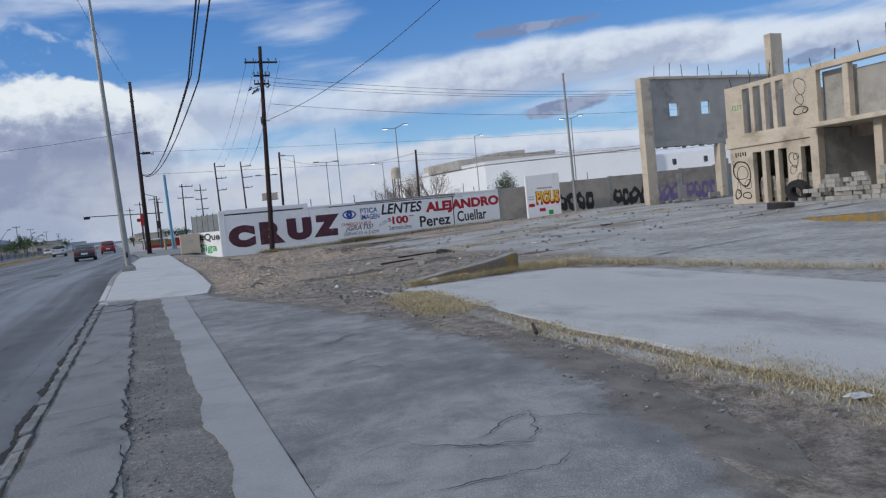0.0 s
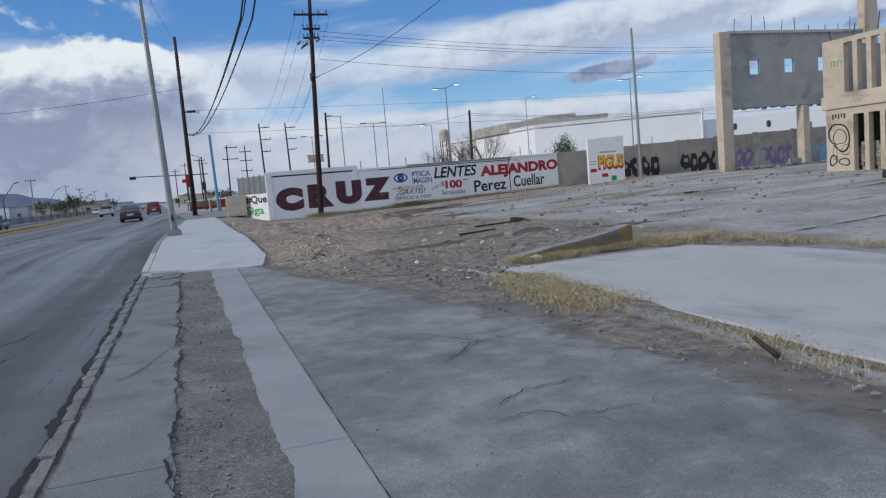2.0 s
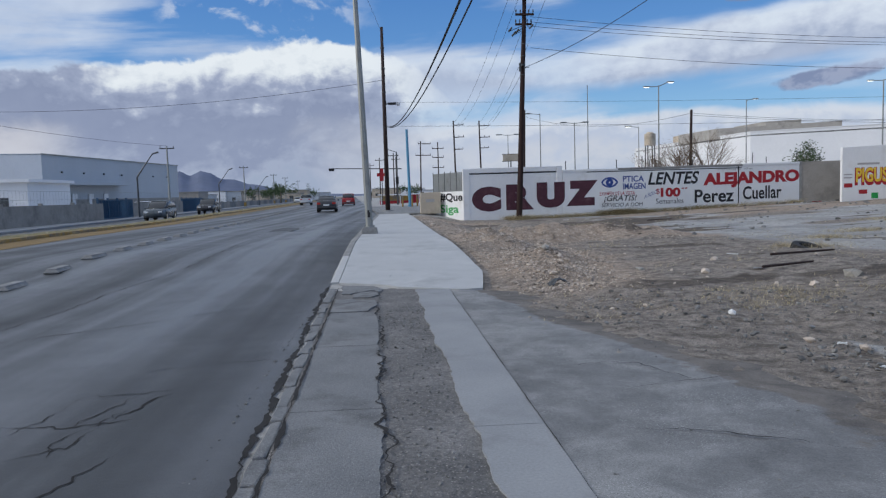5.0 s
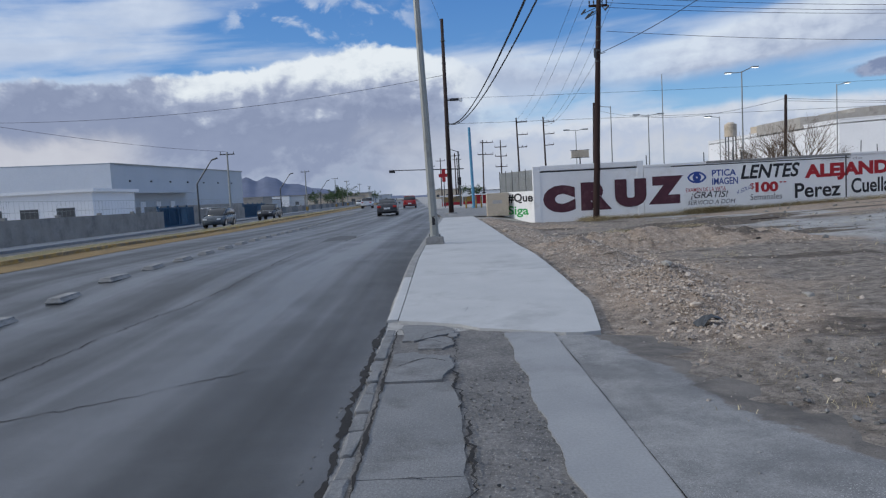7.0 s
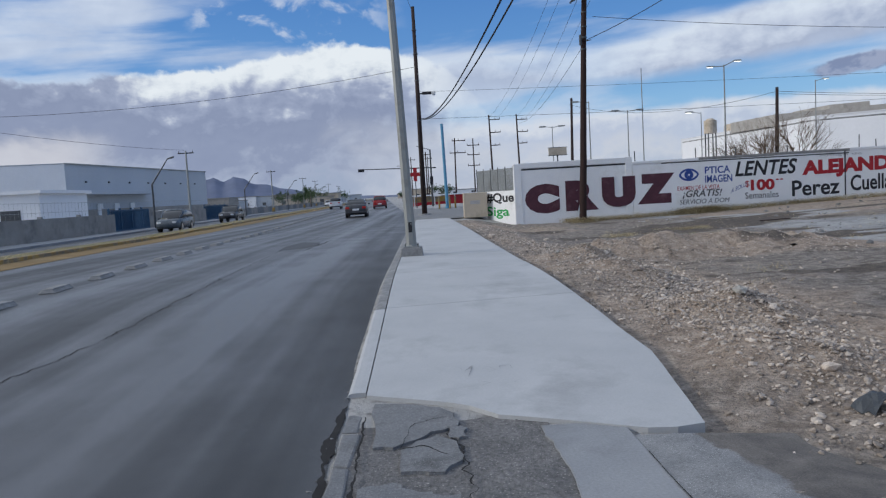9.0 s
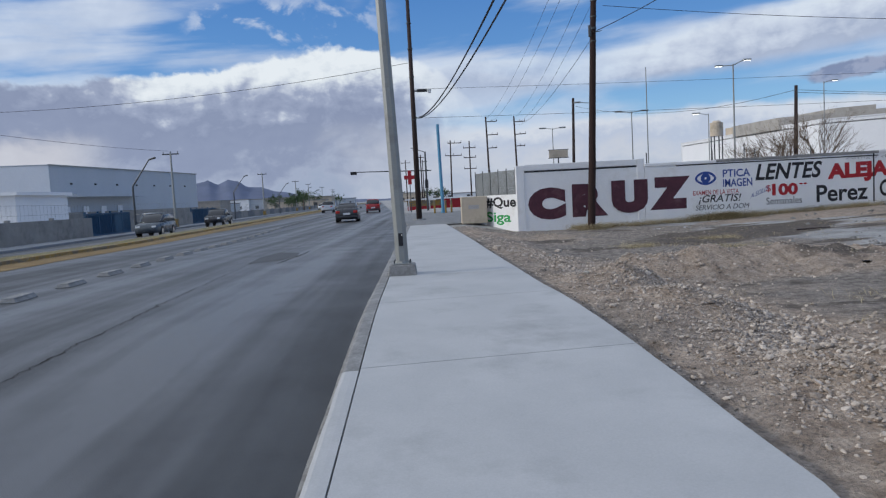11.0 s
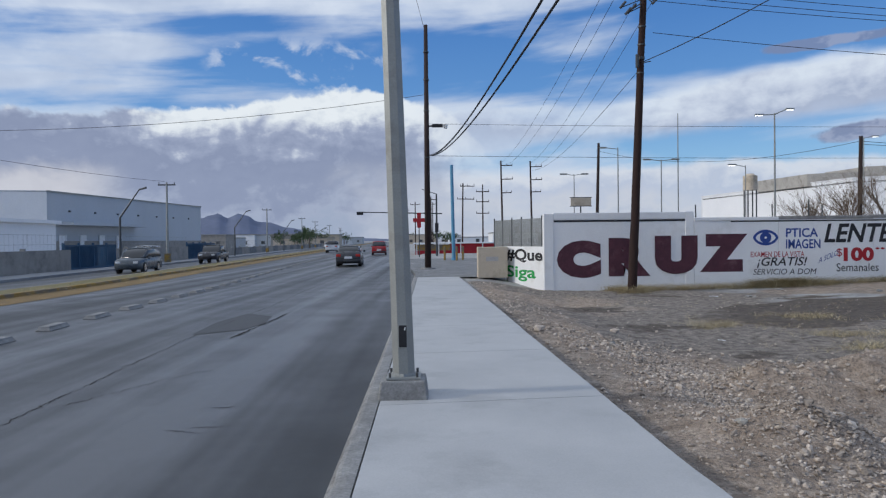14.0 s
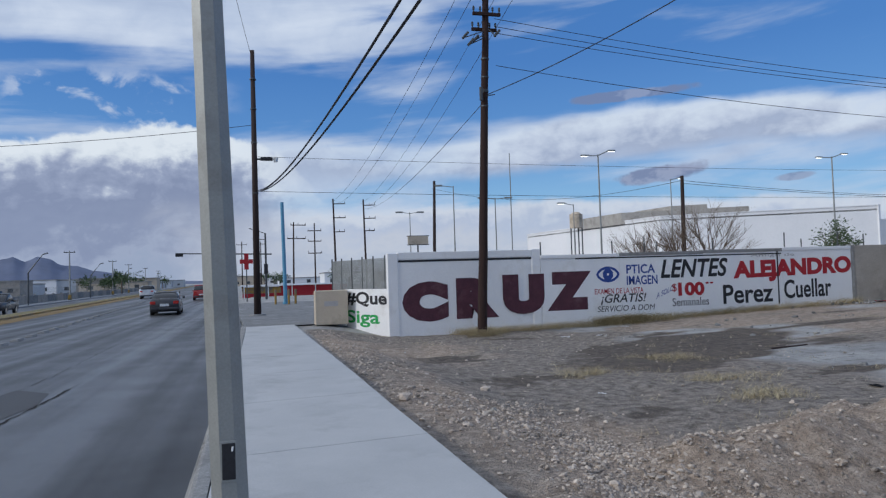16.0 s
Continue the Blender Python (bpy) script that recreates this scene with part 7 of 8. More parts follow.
# ---- dry grass, stones, litter ----
def tuft_mesh(seed, n, h, spread_):
    rnd = random.Random(seed)
    vs, fs = [], []
    for _ in range(n):
        a = rnd.uniform(0, 6.283)
        x, y = rnd.gauss(0, spread_), rnd.gauss(0, spread_)
        hh = h * rnd.uniform(0.45, 1.1)
        lx, ly = math.cos(a) * hh * rnd.uniform(0.6, 3.4), math.sin(a) * hh * rnd.uniform(0.6, 3.4)
        w = rnd.uniform(0.0012, 0.0034)
        px, py = -math.sin(a) * w, math.cos(a) * w
        k = len(vs)
        vs += [(x - px, y - py, -0.01), (x + px, y + py, -0.01), (x + lx * 0.4 + px * 0.7, y + ly * 0.4 + py * 0.7, hh * 0.62), (x + lx * 0.4 - px * 0.7, y + ly * 0.4 - py * 0.7, hh * 0.62), (x + lx, y + ly, hh)]
        fs += [(k, k + 1, k + 2, k + 3), (k + 3, k + 2, k + 4)]
    return vs, fs


def grass_patch(name, spots, material, label, n=26, h=0.22, spread_=0.09, seed=1):
    vs, fs = [], []
    for i, (x, y, s) in enumerate(spots):
        a, b = tuft_mesh(seed * 1000 + i % 40, max(10, int(n * 1.8 * s)), h * (0.6 + 0.5 * s), spread_ * (0.8 + 0.5 * s))
        z = max(ground_z(x, y), 0.0 if y < -4 and x > 2 else -9)
        k = len(vs)
        vs += [(p[0] + x, p[1] + y, p[2] + z) for p in a]
        fs += [tuple(q + k for q in f) for f in b]
    me = bpy.data.meshes.new(name)
    me.from_pydata(vs, [], fs)
    me.materials.append(material)
    o = new(name, me)
    return tagged(o, label, "grass", kind="stuff")


_r = random.Random(77)
line = []
for i in range(150):
    y = -7.0 - 11.5 * _r.random()
    x = 5.75 + 0.12 * wob(0, y, 0.9, 8) + _r.gauss(0, 0.10)
    line.append((x, y, _r.uniform(0.2, 0.6)))
for i in range(230):
    a = _r.random()
    line.append((5.82 - 0.2 * a + _r.gauss(0, 0.21), -7.4 - 2.8 * a + _r.gauss(0, 0.2), _r.uniform(0.5, 1.2)))
for i in range(90):
    line.append((6.0 + _r.gauss(0, 0.2), -14.8 - 3.0 * _r.random(), _r.uniform(0.3, 0.9)))
grass_patch("grass_verge", line, GRASS_DRY, "dry straw-coloured grass along the joint beside the forecourt slab", 75, 0.034, 0.12, 1)
spots = []
for i in range(160):
    u = _r.random()
    spots.append((6.4 + 2.9 * u + _r.gauss(0, 0.1), -5.95 + 0.35 * u + _r.gauss(0, 0.13), _r.uniform(0.4, 1.1)))
for i in range(120):
    spots.append((9.9 + _r.gauss(0, 0.5), -5.4 + _r.gauss(0, 0.5), _r.uniform(0.5, 1.3)))
for i in range(200):
    y = -5.5 - 9 * _r.random()
    spots.append((10.6 + 0.15 * (-5.5 - y) + _r.gauss(0, 0.12), y, _r.uniform(0.3, 0.8)))
grass_patch("kerb_grass", spots, GRASS_DRY, "dry grass at the foot of the yellow kerb", 22, 0.12, 0.09, 2)
spots = []
for i in range(420):
    x = 8.0 + 19 * _r.random() ** 1.3
    spots.append((x, 30.75 - abs(_r.gauss(0, 0.25)) - (0.5 if 13 < x < 17 else 0) * _r.random(), _r.uniform(0.5, 1.6) * (1.5 if 14 < x < 16.5 else 0.8)))
for i in range(60):
    spots.append((8.62 + _r.gauss(0, 0.3), 29.3 + _r.gauss(0, 0.25), _r.uniform(0.6, 1.3)))
grass_patch("wall_grass", spots, GRASS_DRY, "dry weeds along the foot of the painted wall", 24, 0.26, 0.14, 3)
grass_patch("wall_bushes", [(15.2 + _r.gauss(0, 0.7), 30.5 + _r.gauss(0, 0.18), _r.uniform(0.8, 1.6)) for i in range(90)] + [(18.5 + _r.gauss(0, 1.5), 30.6 + _r.gauss(0, 0.1), _r.uniform(0.4, 0.9)) for i in range(60)], GRASS_OLIVE, "dark olive weeds against the painted wall", 26, 0.30, 0.12, 6)
spots = [(_r.uniform(5.5, 22), _r.uniform(-2, 28), _r.uniform(0.3, 1.0)) for i in range(170)]
for cx, cy in ((9.0, 15.0), (9.8, 17.0), (7.6, 19.0), (11.5, 4.5), (13.6, 7.0), (10.6, 20.5), (16, 9), (20, 13), (24, 16), (29, 18), (30, 15)):
    spots += [(cx + _r.gauss(0, 0.5), cy + _r.gauss(0, 0.35), _r.uniform(0.5, 1.2)) for i in range(40)]
grass_patch("lot_weeds", spots, GRASS_DRY, "scattered dry weeds over the bare lot", 16, 0.12, 0.12, 4)
spots = [(4.2 + _r.gauss(0, 0.7), -3.3 + _r.gauss(0, 0.7), _r.uniform(0.3, 1.0)) for i in range(26)] + [(6.2 + _r.gauss(0, 0.7), -3.4 + _r.gauss(0, 0.5), _r.uniform(0.4, 1.1)) for i in range(120)]
grass_patch("edge_weeds", spots, GRASS_DRY, "withered weeds on the dirt edge of the drive", 14, 0.035, 0.10, 5)
spots = []
for i in range(700):
    y = 0 + 120 * _r.random() ** 1.4
    spots.append((median_x(y) - 0.3 - 2.6 * _r.random(), y, _r.uniform(0.6, 1.3)))
vs, fs = [], []
for i, (x, y, s) in enumerate(spots):
    a, b = tuft_mesh(9000 + i % 40, 16, 0.16 * s, 0.2)
    k = len(vs)
    vs += [(p[0] + x, p[1] + y, p[2] + road_z(-8, y) + 0.12) for p in a]
    fs += [tuple(q + k for q in f) for f in b]
_me = bpy.data.meshes.new("median_grass")
_me.from_pydata(vs, [], fs)
_me.materials.append(GRASS_DRY)
tagged(new("median_grass", _me), "dry yellow grass on the median", "grass", kind="stuff")


def scatter(name, spots, material, label, seed):
    rnd = random.Random(seed)
    shapes = []
    for i in range(12):
        bm = bmesh.new()
        bmesh.ops.create_icosphere(bm, subdivisions=1, radius=1.0)
        bm.verts.ensure_lookup_table()
        for v in bm.verts:
            v.co *= rnd.uniform(0.6, 1.15)
            v.co.z *= 0.65
        bm.verts.index_update()
        shapes.append(([v.co.copy() for v in bm.verts], [tuple(w.index for w in f.verts) for f in bm.faces]))
        bm.free()
    vs, fs = [], []
    for x, y, r in spots:
        a, b = rnd.choice(shapes)
        m = Euler((rnd.uniform(-0.6, 0.6), rnd.uniform(-0.6, 0.6), rnd.uniform(0, 6))).to_matrix()
        sx, sy = r * rnd.uniform(0.7, 1.4), r * rnd.uniform(0.7, 1.2)
        z = max(ground_z(x, y), -0.012 if y < -3 and x > 0 else -9) + r * 0.2
        k = len(vs)
        for c in a:
            q = m @ Vector((c.x * sx, c.y * sy, c.z * r))
            vs.append((q.x + x, q.y + y, q.z + z))
        fs += [tuple(q + k for q in f) for f in b]
    me = bpy.data.meshes.new(name)
    me.from_pydata(vs, [], fs)
    me.materials.append(material)
    return tagged(new(name, me), label, "stones", kind="stuff")


sp = []
for i in range(9000):
    y = -2 + 18 * _r.random()
    c = 4.1 + 0.25 * sstep(3, 8, y) + 0.5 * wob(0, y, 0.3)
    x = c + _r.gauss(0, 0.45 + 0.35 * sstep(0, 3, y))
    if x > sw_right(min(33, max(-1.2, y))) + 0.12:
        sp.append((x, y, 0.006 + 0.034 * _r.random() ** 2.8))
for i in range(3000):
    x, y = 3 + 8 * _r.random(), 9.4 + 3.6 * _r.random()
    sp.append((x, y, 0.006 + 0.03 * _r.random() ** 3))
for i in range(2600):
    x, y = 2.5 + 12 * _r.random() ** 1.3, -4.2 + 34 * _r.random()
    if x > sw_right(min(33, max(-1.2, y))) + 0.1:
        sp.append((x, y, 0.006 + 0.04 * _r.random() ** 4))
for i in range(1300):
    y = 14 + 17 * _r.random()
    sp.append((sw_right(y) + 0.15 + abs(_r.gauss(0, 0.8)), y, 0.008 + 0.04 * _r.random() ** 3))
for cx, cy, n_, s_ in ((4.55, 3.4, 260, 0.42), (4.3, 1.6, 130, 0.4), (4.9, 5.2, 160, 0.5), (4.4, 8.2, 160, 0.5), (5.2, 9.6, 200, 0.6), (3.6, 13.5, 160, 0.5)):
    for i in range(n_):
        x, y = cx + _r.gauss(0, s_), cy + _r.gauss(0, s_ * 1.3)
        if x > sw_right(min(33, max(-1.2, y))) + 0.15:
            sp.append((x, y, 0.012 + 0.045 * _r.random() ** 2))
for i in range(5000):
    y = -1 + 15 * _r.random()
    x = 4.25 + 0.5 * wob(0, y, 0.3) + _r.gauss(0, 0.5)
    if x > sw_right(min(33, max(-1.2, y))) + 0.2:
        sp.append((x, y, 0.009 + 0.022 * _r.random() ** 2))
for i in range(9000):
    y = 1.5 + 9 * _r.random()
    x = 3.9 + _r.gauss(0, 0.6)
    if x > sw_right(y) + 0.15:
        sp.append((x, y, 0.006 + 0.016 * _r.random() ** 2))
scatter("rubble", sp, STONE, "pale tan rubble and broken stones along the pavement", 1)
sp = []
for i in range(5200):
    sp.append((-0.75 * _r.random() ** 2 - 0.01, -14 + 34 * _r.random(), 0.004 + 0.016 * _r.random() ** 3))
for i in range(260):
    sp.append((-5 * _r.random(), -12 + 30 * _r.random(), 0.006 + 0.02 * _r.random() ** 3))
for i in range(2000):
    sp.append((1.0 + 0.55 * _r.random(), -19 + 18.3 * _r.random(), 0.004 + 0.012 * _r.random() ** 2))
for i in range(1900):
    sp.append((2.2 + 3.3 * _r.random(), -19 + 14 * _r.random(), 0.004 + 0.014 * _r.random() ** 3))
for i in range(500):
    sp.append((4.6 + 1.2 * _r.random(), -17 + 13 * _r.random(), 0.006 + 0.025 * _r.random() ** 3))
scatter("grit", sp, GRIT, "grey grit and chippings lying on the paving", 2)
sp = [(11 + 20 * _r.random(), -2 + 30 * _r.random(), 0.02 + 0.10 * _r.random() ** 3) for i in range(600)]
sp += [(34.8 + 11 * _r.random(), 20.6 + _r.gauss(0, 0.5), 0.05 + 0.2 * _r.random() ** 2) for i in range(180)]
sp += [(27.5 + 2 * _r.gauss(0, 1), 30.2 + _r.gauss(0, 0.3), 0.03 + 0.12 * _r.random() ** 2) for i in range(60)]
for i in range(1000):
    u = _r.random()
    sp.append((3.4 + 6.0 * u + _r.gauss(0, 0.3), -3.6 - 1.4 * u * _r.random() + _r.gauss(0, 0.7), 0.005 + 0.034 * _r.random() ** 4))
for i in range(180):
    sp.append((5.5 + _r.gauss(0, 0.5), -6.4 + _r.gauss(0, 0.5), 0.008 + 0.04 * _r.random() ** 2.5))
scatter("lot_debris", sp, GRIT, "grey broken concrete scattered over the old yard", 3)


def rock(x, y, r, material, label, flat=0.65, seed=0, dz=0.0):
    rnd = random.Random(seed)
    bm = bmesh.new()
    bmesh.ops.create_icosphere(bm, subdivisions=1, radius=1.0)
    r *= 0.62
    for v in bm.verts:
        n = v.co.normalized()
        v.co = n * (1 + 0.5 * noise.noise((n.x * 1.7 + seed, n.y * 1.7, n.z * 1.7)) + rnd.uniform(-0.15, 0.15)) * r
        v.co.z *= flat
    o = part("stone", bm, material)
    o.matrix_basis = pose(x, y, max(ground_z(x, y), -0.01 if y < -3.5 else -9) + r * flat * 0.55 + dz, 0, 0, seed * 40)
    return tagged(o, label, "stone")


rock(5.15, -4.4, 0.075, P_WHITE, "small white stone on the dirt edge", 0.8, 1)
rock(2.62, 14.6, 0.16, STONE, "pale stone beside the pavement", 0.8, 2)
bmx = bmesh.new()
gx = [[bmx.verts.new((0.45 * (i / 6 - 0.5), 0.3 * (j / 4 - 0.5), 0.16 * math.sin(i / 6 * 2.6) + 0.03 * math.sin(j * 2.0 + i) + 0.01)) for i in range(7)] for j in range(5)]
for j in range(4):
    for i in range(6):
        bmx.faces.new((gx[j][i], gx[j][i + 1], gx[j + 1][i + 1], gx[j + 1][i]))
skirt(bmx, gx[0] + [r[-1] for r in gx[1:]] + gx[-1][-2::-1] + [r[0] for r in gx[-2:0:-1]], 0.012)
sheet = part("plastic_sheet", bmx, STEEL)
sheet.matrix_basis = pose(3.8, -1.15, ground_z(3.8, -1.15) + 0.003, 0, 0, 20) @ Matrix.Scale(0.62, 4)
tagged(sheet, "bent piece of dark plastic sheet on the dirt", "debris")
for i, (x, y, r) in enumerate(((4.3, 2.1, 0.14), (4.45, 3.9, 0.12), (4.1, 6.3, 0.13), (4.9, 9.5, 0.15), (5.3, 12.0, 0.13), (3.9, -0.4, 0.12), (5.8, 0.6, 0.13), (6.4, -0.9, 0.16), (7.4, 0.9, 0.14), (3.9, 14.5, 0.12), (4.6, 17.0, 0.16), (5.5, 15.0, 0.10), (3.3, 8.0, 0.08), (3.6, 10.3, 0.10), (3.2, 4.4, 0.08), (7.9, -2.6, 0.22), (7.1, -2.9, 0.12), (6.9, -5.9, 0.18), (10.4, -5.3, 0.16), (5.2, -5.9, 0.09), (5.5, -6.3, 0.08))):
    rock(x, y, r, STONE if i % 3 else BLOCK, "pale broken stone lying on the dirt" if i % 3 else "grey broken concrete lump lying on the dirt", 0.6, 10 + i)


def litter(x, y, s, material, label, seed):
    rnd = random.Random(seed)
    bm = bmesh.new()
    n = 4
    g = [[bm.verts.new(((i / n - 0.5) * s, (j / n - 0.5) * s * 0.7, rnd.uniform(0, 0.12) * s)) for i in range(n + 1)] for j in range(n + 1)]
    for j in range(n):
        for i in range(n):
            bm.faces.new((g[j][i], g[j][i + 1], g[j + 1][i + 1], g[j + 1][i]))
    bmesh.ops.solidify(bm, geom=list(bm.faces), thickness=0.004)
    o = part("litter", bm, material)
    o.matrix_basis = pose(x, y, max(ground_z(x, y), 0.0 if y < -3.5 else -9) + 0.008, 0, 0, seed * 57)
    return tagged(o, label, "litter")


for i, (x, y, s, mt) in enumerate(((5.75, -16.6, 0.16, P_WHITE), (5.4, -6.1, 0.12, P_WHITE), (5.2, -7.0, 0.10, P_WHITE), (10.9, 27.2, 0.3, P_WHITE), (12.0, 26.8, 0.25, P_WHITE), (14.2, 29.0, 0.3, P_WHITE), (27.6, 30.0, 0.6, P_RED), (26.6, 29.8, 0.4, P_WHITE), (8.6, 2.6, 0.25, P_WHITE), (7.2, -1.2, 0.2, P_GREYL), (9.2, 10.2, 0.22, BLACK), (11.4, 15.0, 0.25, BLACK), (6.7, 16.5, 0.15, P_WHITE), (4.6, 24.5, 0.2, P_WHITE), (17.0, 6.0, 0.5, P_GREYL), (14.5, 3.2, 0.35, P_WHITE), (21.0, 8.0, 0.6, BLACK))):
    litter(x, y, s, mt, "crumpled pale litter on the ground" if mt not in (BLACK, P_RED) else ("crumpled dark litter on the ground" if mt is BLACK else "red rag on the ground by the wall"), i)
for i, (x, y, ln, a) in enumerate(((7.6, -1.4, 1.1, 15), (8.8, 0.2, 1.4, 8), (9.8, 12.9, 0.8, 30), (5.55, -12.7, 0.5, 60), (13.4, 19.4, 1.2, 5))):
    o = part("stick", tubes(((-ln / 2, 0, 0.03), (ln / 2, 0.05, 0.05), 0.025, 0.018), n=6), WOOD_DARK)
    o.matrix_basis = pose(x, y, max(ground_z(x, y), -0.01), 0, 0, a)
    tagged(o, "dark wooden stick lying on the dirt", "stick")


# ---- cracks and patches in the paving ----
def crack(pts, w, zf, label, material, seed, sub=9, jag=0.05):
    """A dark fissure that wanders about a plan line, wider and narrower as it goes."""
    rnd = random.Random(seed)
    k0 = rnd.uniform(0, 90)
    line_, run = [], 0.0
    for (x0, y0), (x1, y1) in zip(pts, pts[1:]):
        ln = max(0.01, math.hypot(x1 - x0, y1 - y0))
        n = max(4, int(ln / 0.035)) if ln < 12 else int(ln / 0.06)
        for k in range(n):
            f = k / n
            u = run + f * ln
            d = jag * (1.1 * noise.noise((u * 1.3, k0, 0)) + 1.0 * noise.noise((u * 4.2, k0, 5)) + 0.8 * noise.noise((u * 11.0, k0, 9)) + 0.4 * noise.noise((u * 27.0, k0, 12)))
            line_.append((x0 + (x1 - x0) * f - (y1 - y0) / ln * d, y0 + (y1 - y0) * f + (x1 - x0) / ln * d, u))
        run += ln
    bm = bmesh.new()
    prev = None
    for i, (x, y, u) in enumerate(line_):
        a, b = line_[max(0, i - 2)], line_[min(len(line_) - 1, i + 2)]
        d = Vector((b[0] - a[0], b[1] - a[1]))
        d = d.normalized() if d.length else Vector((1, 0))
        ww = w * max(0.12, 0.6 + 1.1 * noise.noise((u * 2.1, k0, 20)) + 0.6 * noise.noise((u * 9.0, k0, 30))) * min(1.0, 0.15 + u / 0.3, 0.15 + (run - u) / 0.3)
        v = [bm.verts.new((x - d.y * ww / 2, y + d.x * ww / 2, zf(x, y) + 0.004)), bm.verts.new((x + d.y * ww / 2, y - d.x * ww / 2, zf(x, y) + 0.004))]
        if prev:
            bm.faces.new((prev[0], prev[1], v[1], v[0]))
        prev = v
    o = part("crack", bm, material)
    return tagged(o, label, "crack", kind="structure")


PATCH = mat("patch_asphalt", (0.035, 0.036, 0.039), (0.06, 0.061, 0.065), 0.6, 1.0, 40, 0.2)
CRACK = mat("crack_dirt", (0.012, 0.011, 0.011), (0.03, 0.028, 0.027), 1.0, 4.0, 60, 0.2)
crack([(skew(-30) + 0.02, -30), (skew(-12) + 0.02, -12), (0.0, -1.5), (0.0, -0.3)], 0.08, road_z, "dark gutter crack between road and kerb", CRACK, 1, jag=0.03)
crack([(0.95 * skew(-30) + E1 - 0.02, -30), (0.95 * skew(-12) + E1 - 0.02, -12), (E1 - 0.02, -0.6)], 0.032, lambda x, y: 0.004, "dark joint behind the broken kerb", CRACK, 2, jag=0.016)
RC = "branching crack in the road asphalt"
for i, p in enumerate(([(-0.7, -6.5), (-0.85, -7.0), (-0.95, -7.5), (-1.0, -7.85), (-1.35, -7.98), (-2.2, -7.9)], [(-0.7, -6.52), (-1.1, -6.62), (-1.54, -6.45)], [(-0.75, -7.3), (-1.2, -7.4), (-1.9, -7.3)], [(-0.9, -2.0), (-2.0, -3.0), (-3.5, -4.0), (-6, -5.2)],
                       [(-0.6, -8.0), (-0.8, -8.6), (-1.4, -9.2)], [(-4.0, -6), (-3.9, -3), (-3.72, 0.5), (-3.3, 3.6), (-3.25, 5.5), (-3.45, 9.5), (-3.65, 14.5), (-3.6, 21), (-3.9, 30)], [(-1.2, -5.8), (-0.5, -5.6), (0, -5.5)], [(-1.05, 8.5), (-1.4, 8.42), (-1.8, 8.5)], [(-1.2, 9.42), (-1.7, 9.3)], [(-1.2, 8.6), (-1.6, 8.55)],
                       [(-0.9, -7.0), (-1.1, -7.6), (-1.0, -8.1)], [(-1.4, -6.6), (-1.5, -7.3), (-1.7, -8.0)], [(-1.0, -6.7), (-1.2, -7.4)], [(-1.9, -6.9), (-2.6, -7.2), (-3.3, -7.1)], [(-1.3, 9.5), (-1.6, 9.48)], [(-3.3, 9.5), (-2.6, 11.0), (-2.2, 11.6)])):
    crack(p, 0.018 if i != 5 else 0.024, road_z, RC, CRACK, 10 + i, jag=0.06)
for i, p in enumerate(([(1.10, -9.0), (0.75, -10.2), (0.50, -10.4)], [(0.42, -5.2), (0.95, -5.3)], [(0.3, -2.6), (0.6, -2.2), (0.9, -2.5)], [(0.9, -1.6), (0.6, -1.3), (0.3, -1.4)], [(0.5, -1.4), (0.55, -0.9), (0.9, -0.7)], [(1.3, -15), (1.0, -15.8), (0.6, -16)], [(0.62, -11.2), (1.1, -11.1)], [(0.7, -13.4), (1.2, -13.2)])):
    crack(p, 0.014, lambda x, y: 0.006, "dark crack in the old concrete pavement", CRACK, 40 + i, jag=0.03)
crack([(0.86 + skew(-30), -30), (0.87 + skew(-12), -12), (0.86, -1)], 0.024, lambda x, y: 0.004, "ragged dark joint beside the rough strip", CRACK, 60, jag=0.06)
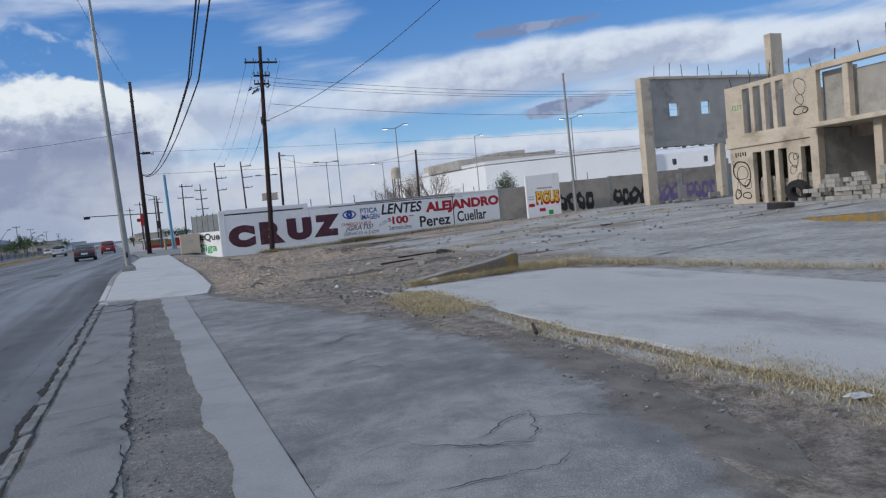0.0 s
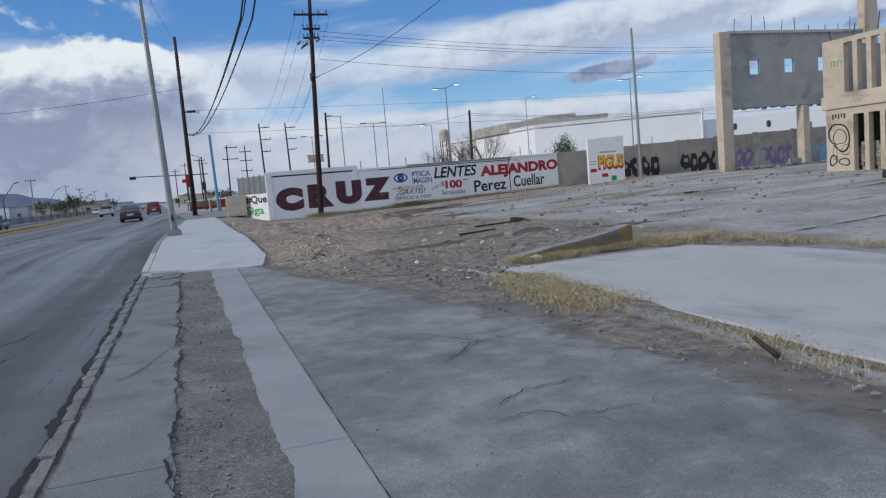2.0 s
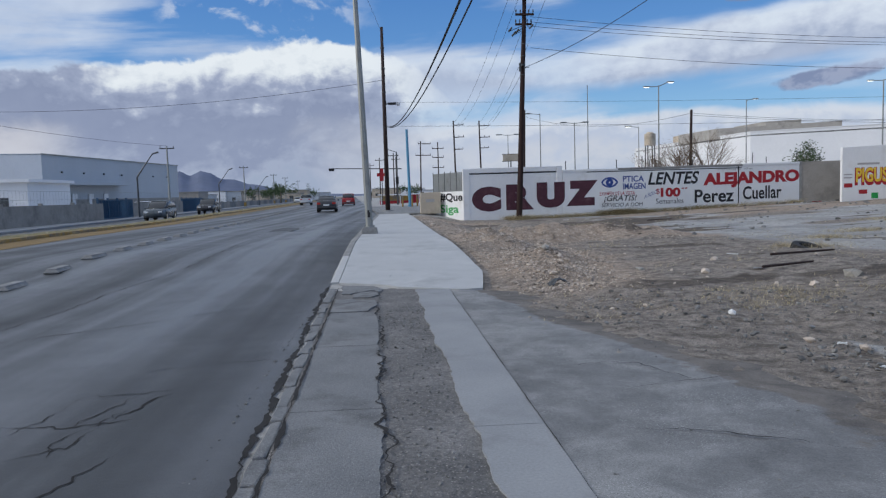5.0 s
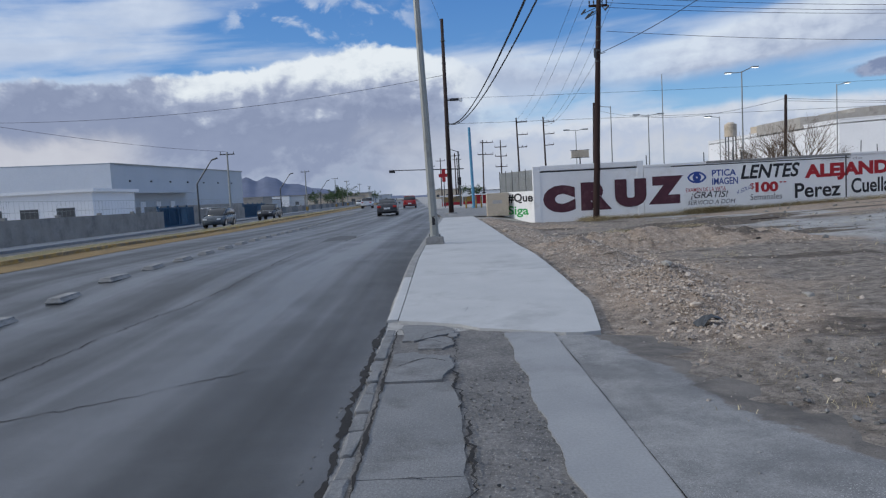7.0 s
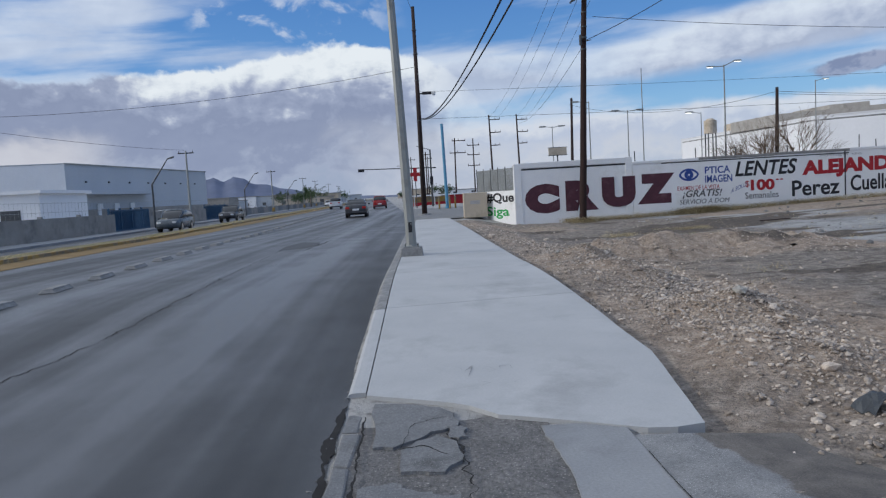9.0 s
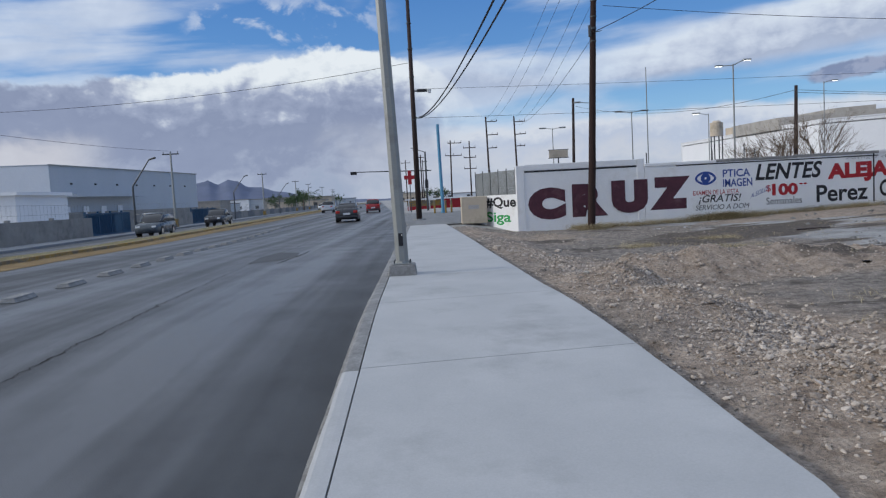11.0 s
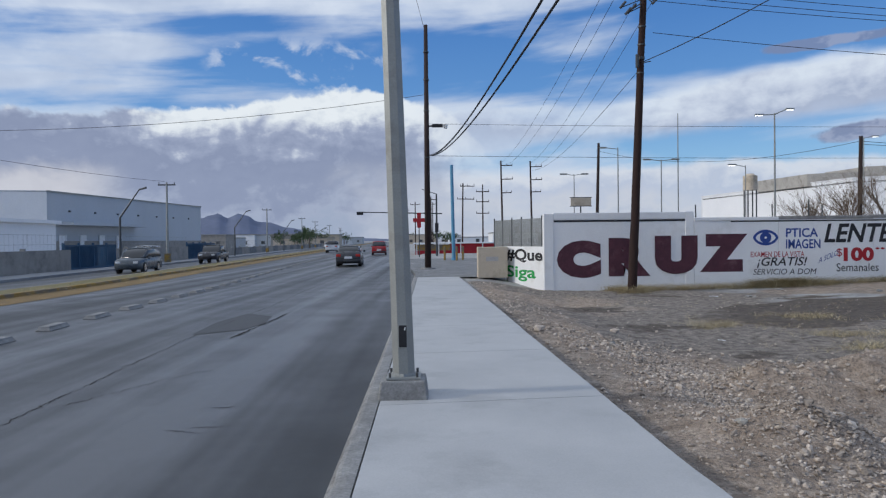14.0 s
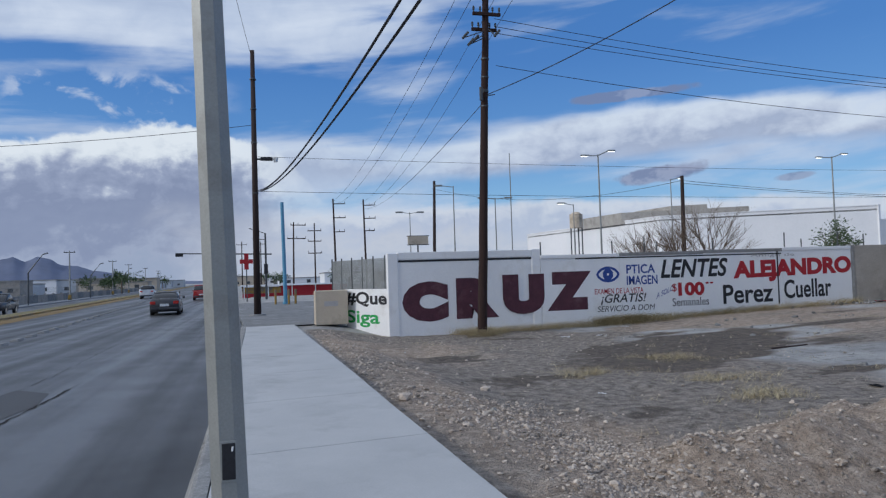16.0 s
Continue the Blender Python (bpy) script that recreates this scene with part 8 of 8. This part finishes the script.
crack([(2.03 + 0.55 * skew(-30), -30), (2.03 + 0.55 * skew(-15), -15), (2.03, -1.6)], 0.008, lambda x, y: 0.003, "dark joint beside the pale strip", CRACK, 61, jag=0.004)
for i in range(16):
    rr = random.Random(300 + i)
    y = rr.uniform(-18, -6)
    x = rr.uniform(2.5, max(2.7, drive_edge(y) - 1.3))
    crack([(x, y), (x + rr.uniform(0.3, 0.9), y + rr.uniform(-0.5, 0.5)), (x + rr.uniform(0.9, 1.4), y + rr.uniform(-0.8, 0.8))], 0.012, lambda x, y: 0.006, "fine crack in the worn drive", CRACK, 80 + i, jag=0.06)
crack([(2.2, -6.9), (3.0, -7.2), (3.9, -7.0)], 0.010, lambda x, y: 0.006, "fine crack in the worn drive", CRACK, 99, jag=0.03)
pb = bmesh.new()
_pts = [(-3.75, 15.2), (-3.9, 17.2), (-3.7, 19.1), (-2.95, 18.3), (-2.8, 17.0), (-2.95, 15.8)]
pb.faces.new([pb.verts.new((x, y, road_z(x, y) + 0.006)) for x, y in _pts][::-1])
bmesh.ops.recalc_face_normals(pb, faces=pb.faces)
tagged(part("road_patch", pb, PATCH), "darker asphalt repair patch in the road", "road patch", kind="structure")
crack([(-2.7, 19.5), (-2.75, 17), (-2.9, 14.6)], 0.05, lambda x, y: road_z(x, y) + 0.004, "dark edge of the road patch", CRACK, 90, 12, 0.03)
crack([(12.0, -6.3), (15.8, -5.6), (19.0, -5.2)], 0.10, lambda x, y: max(0.0, lot_z(x, y)) + 0.006, "faint pale painted line on the yard", P_GREYL, 91, 10, 0.02)
# names scratched into the wet concrete
for i, p in enumerate(([(0.95, 0.45), (1.0, 0.3), (1.08, 0.45), (1.02, 0.1)], [(1.15, 0.3), (1.22, 0.4), (1.28, 0.3), (1.2, 0.22)], [(1.32, 0.25), (1.33, 0.4), (1.42, 0.4), (1.43, 0.25)], [(1.1, 0.02), (1.2, -0.06), (1.1, -0.12)], [(1.3, 0.0), (1.4, -0.08), (1.5, 0.02)])):
    crack(p, 0.012, lambda x, y: side_z(y) + 0.001, "scribble scratched into the pavement", CONC_STRIP, 95 + i, 5, 0.004)
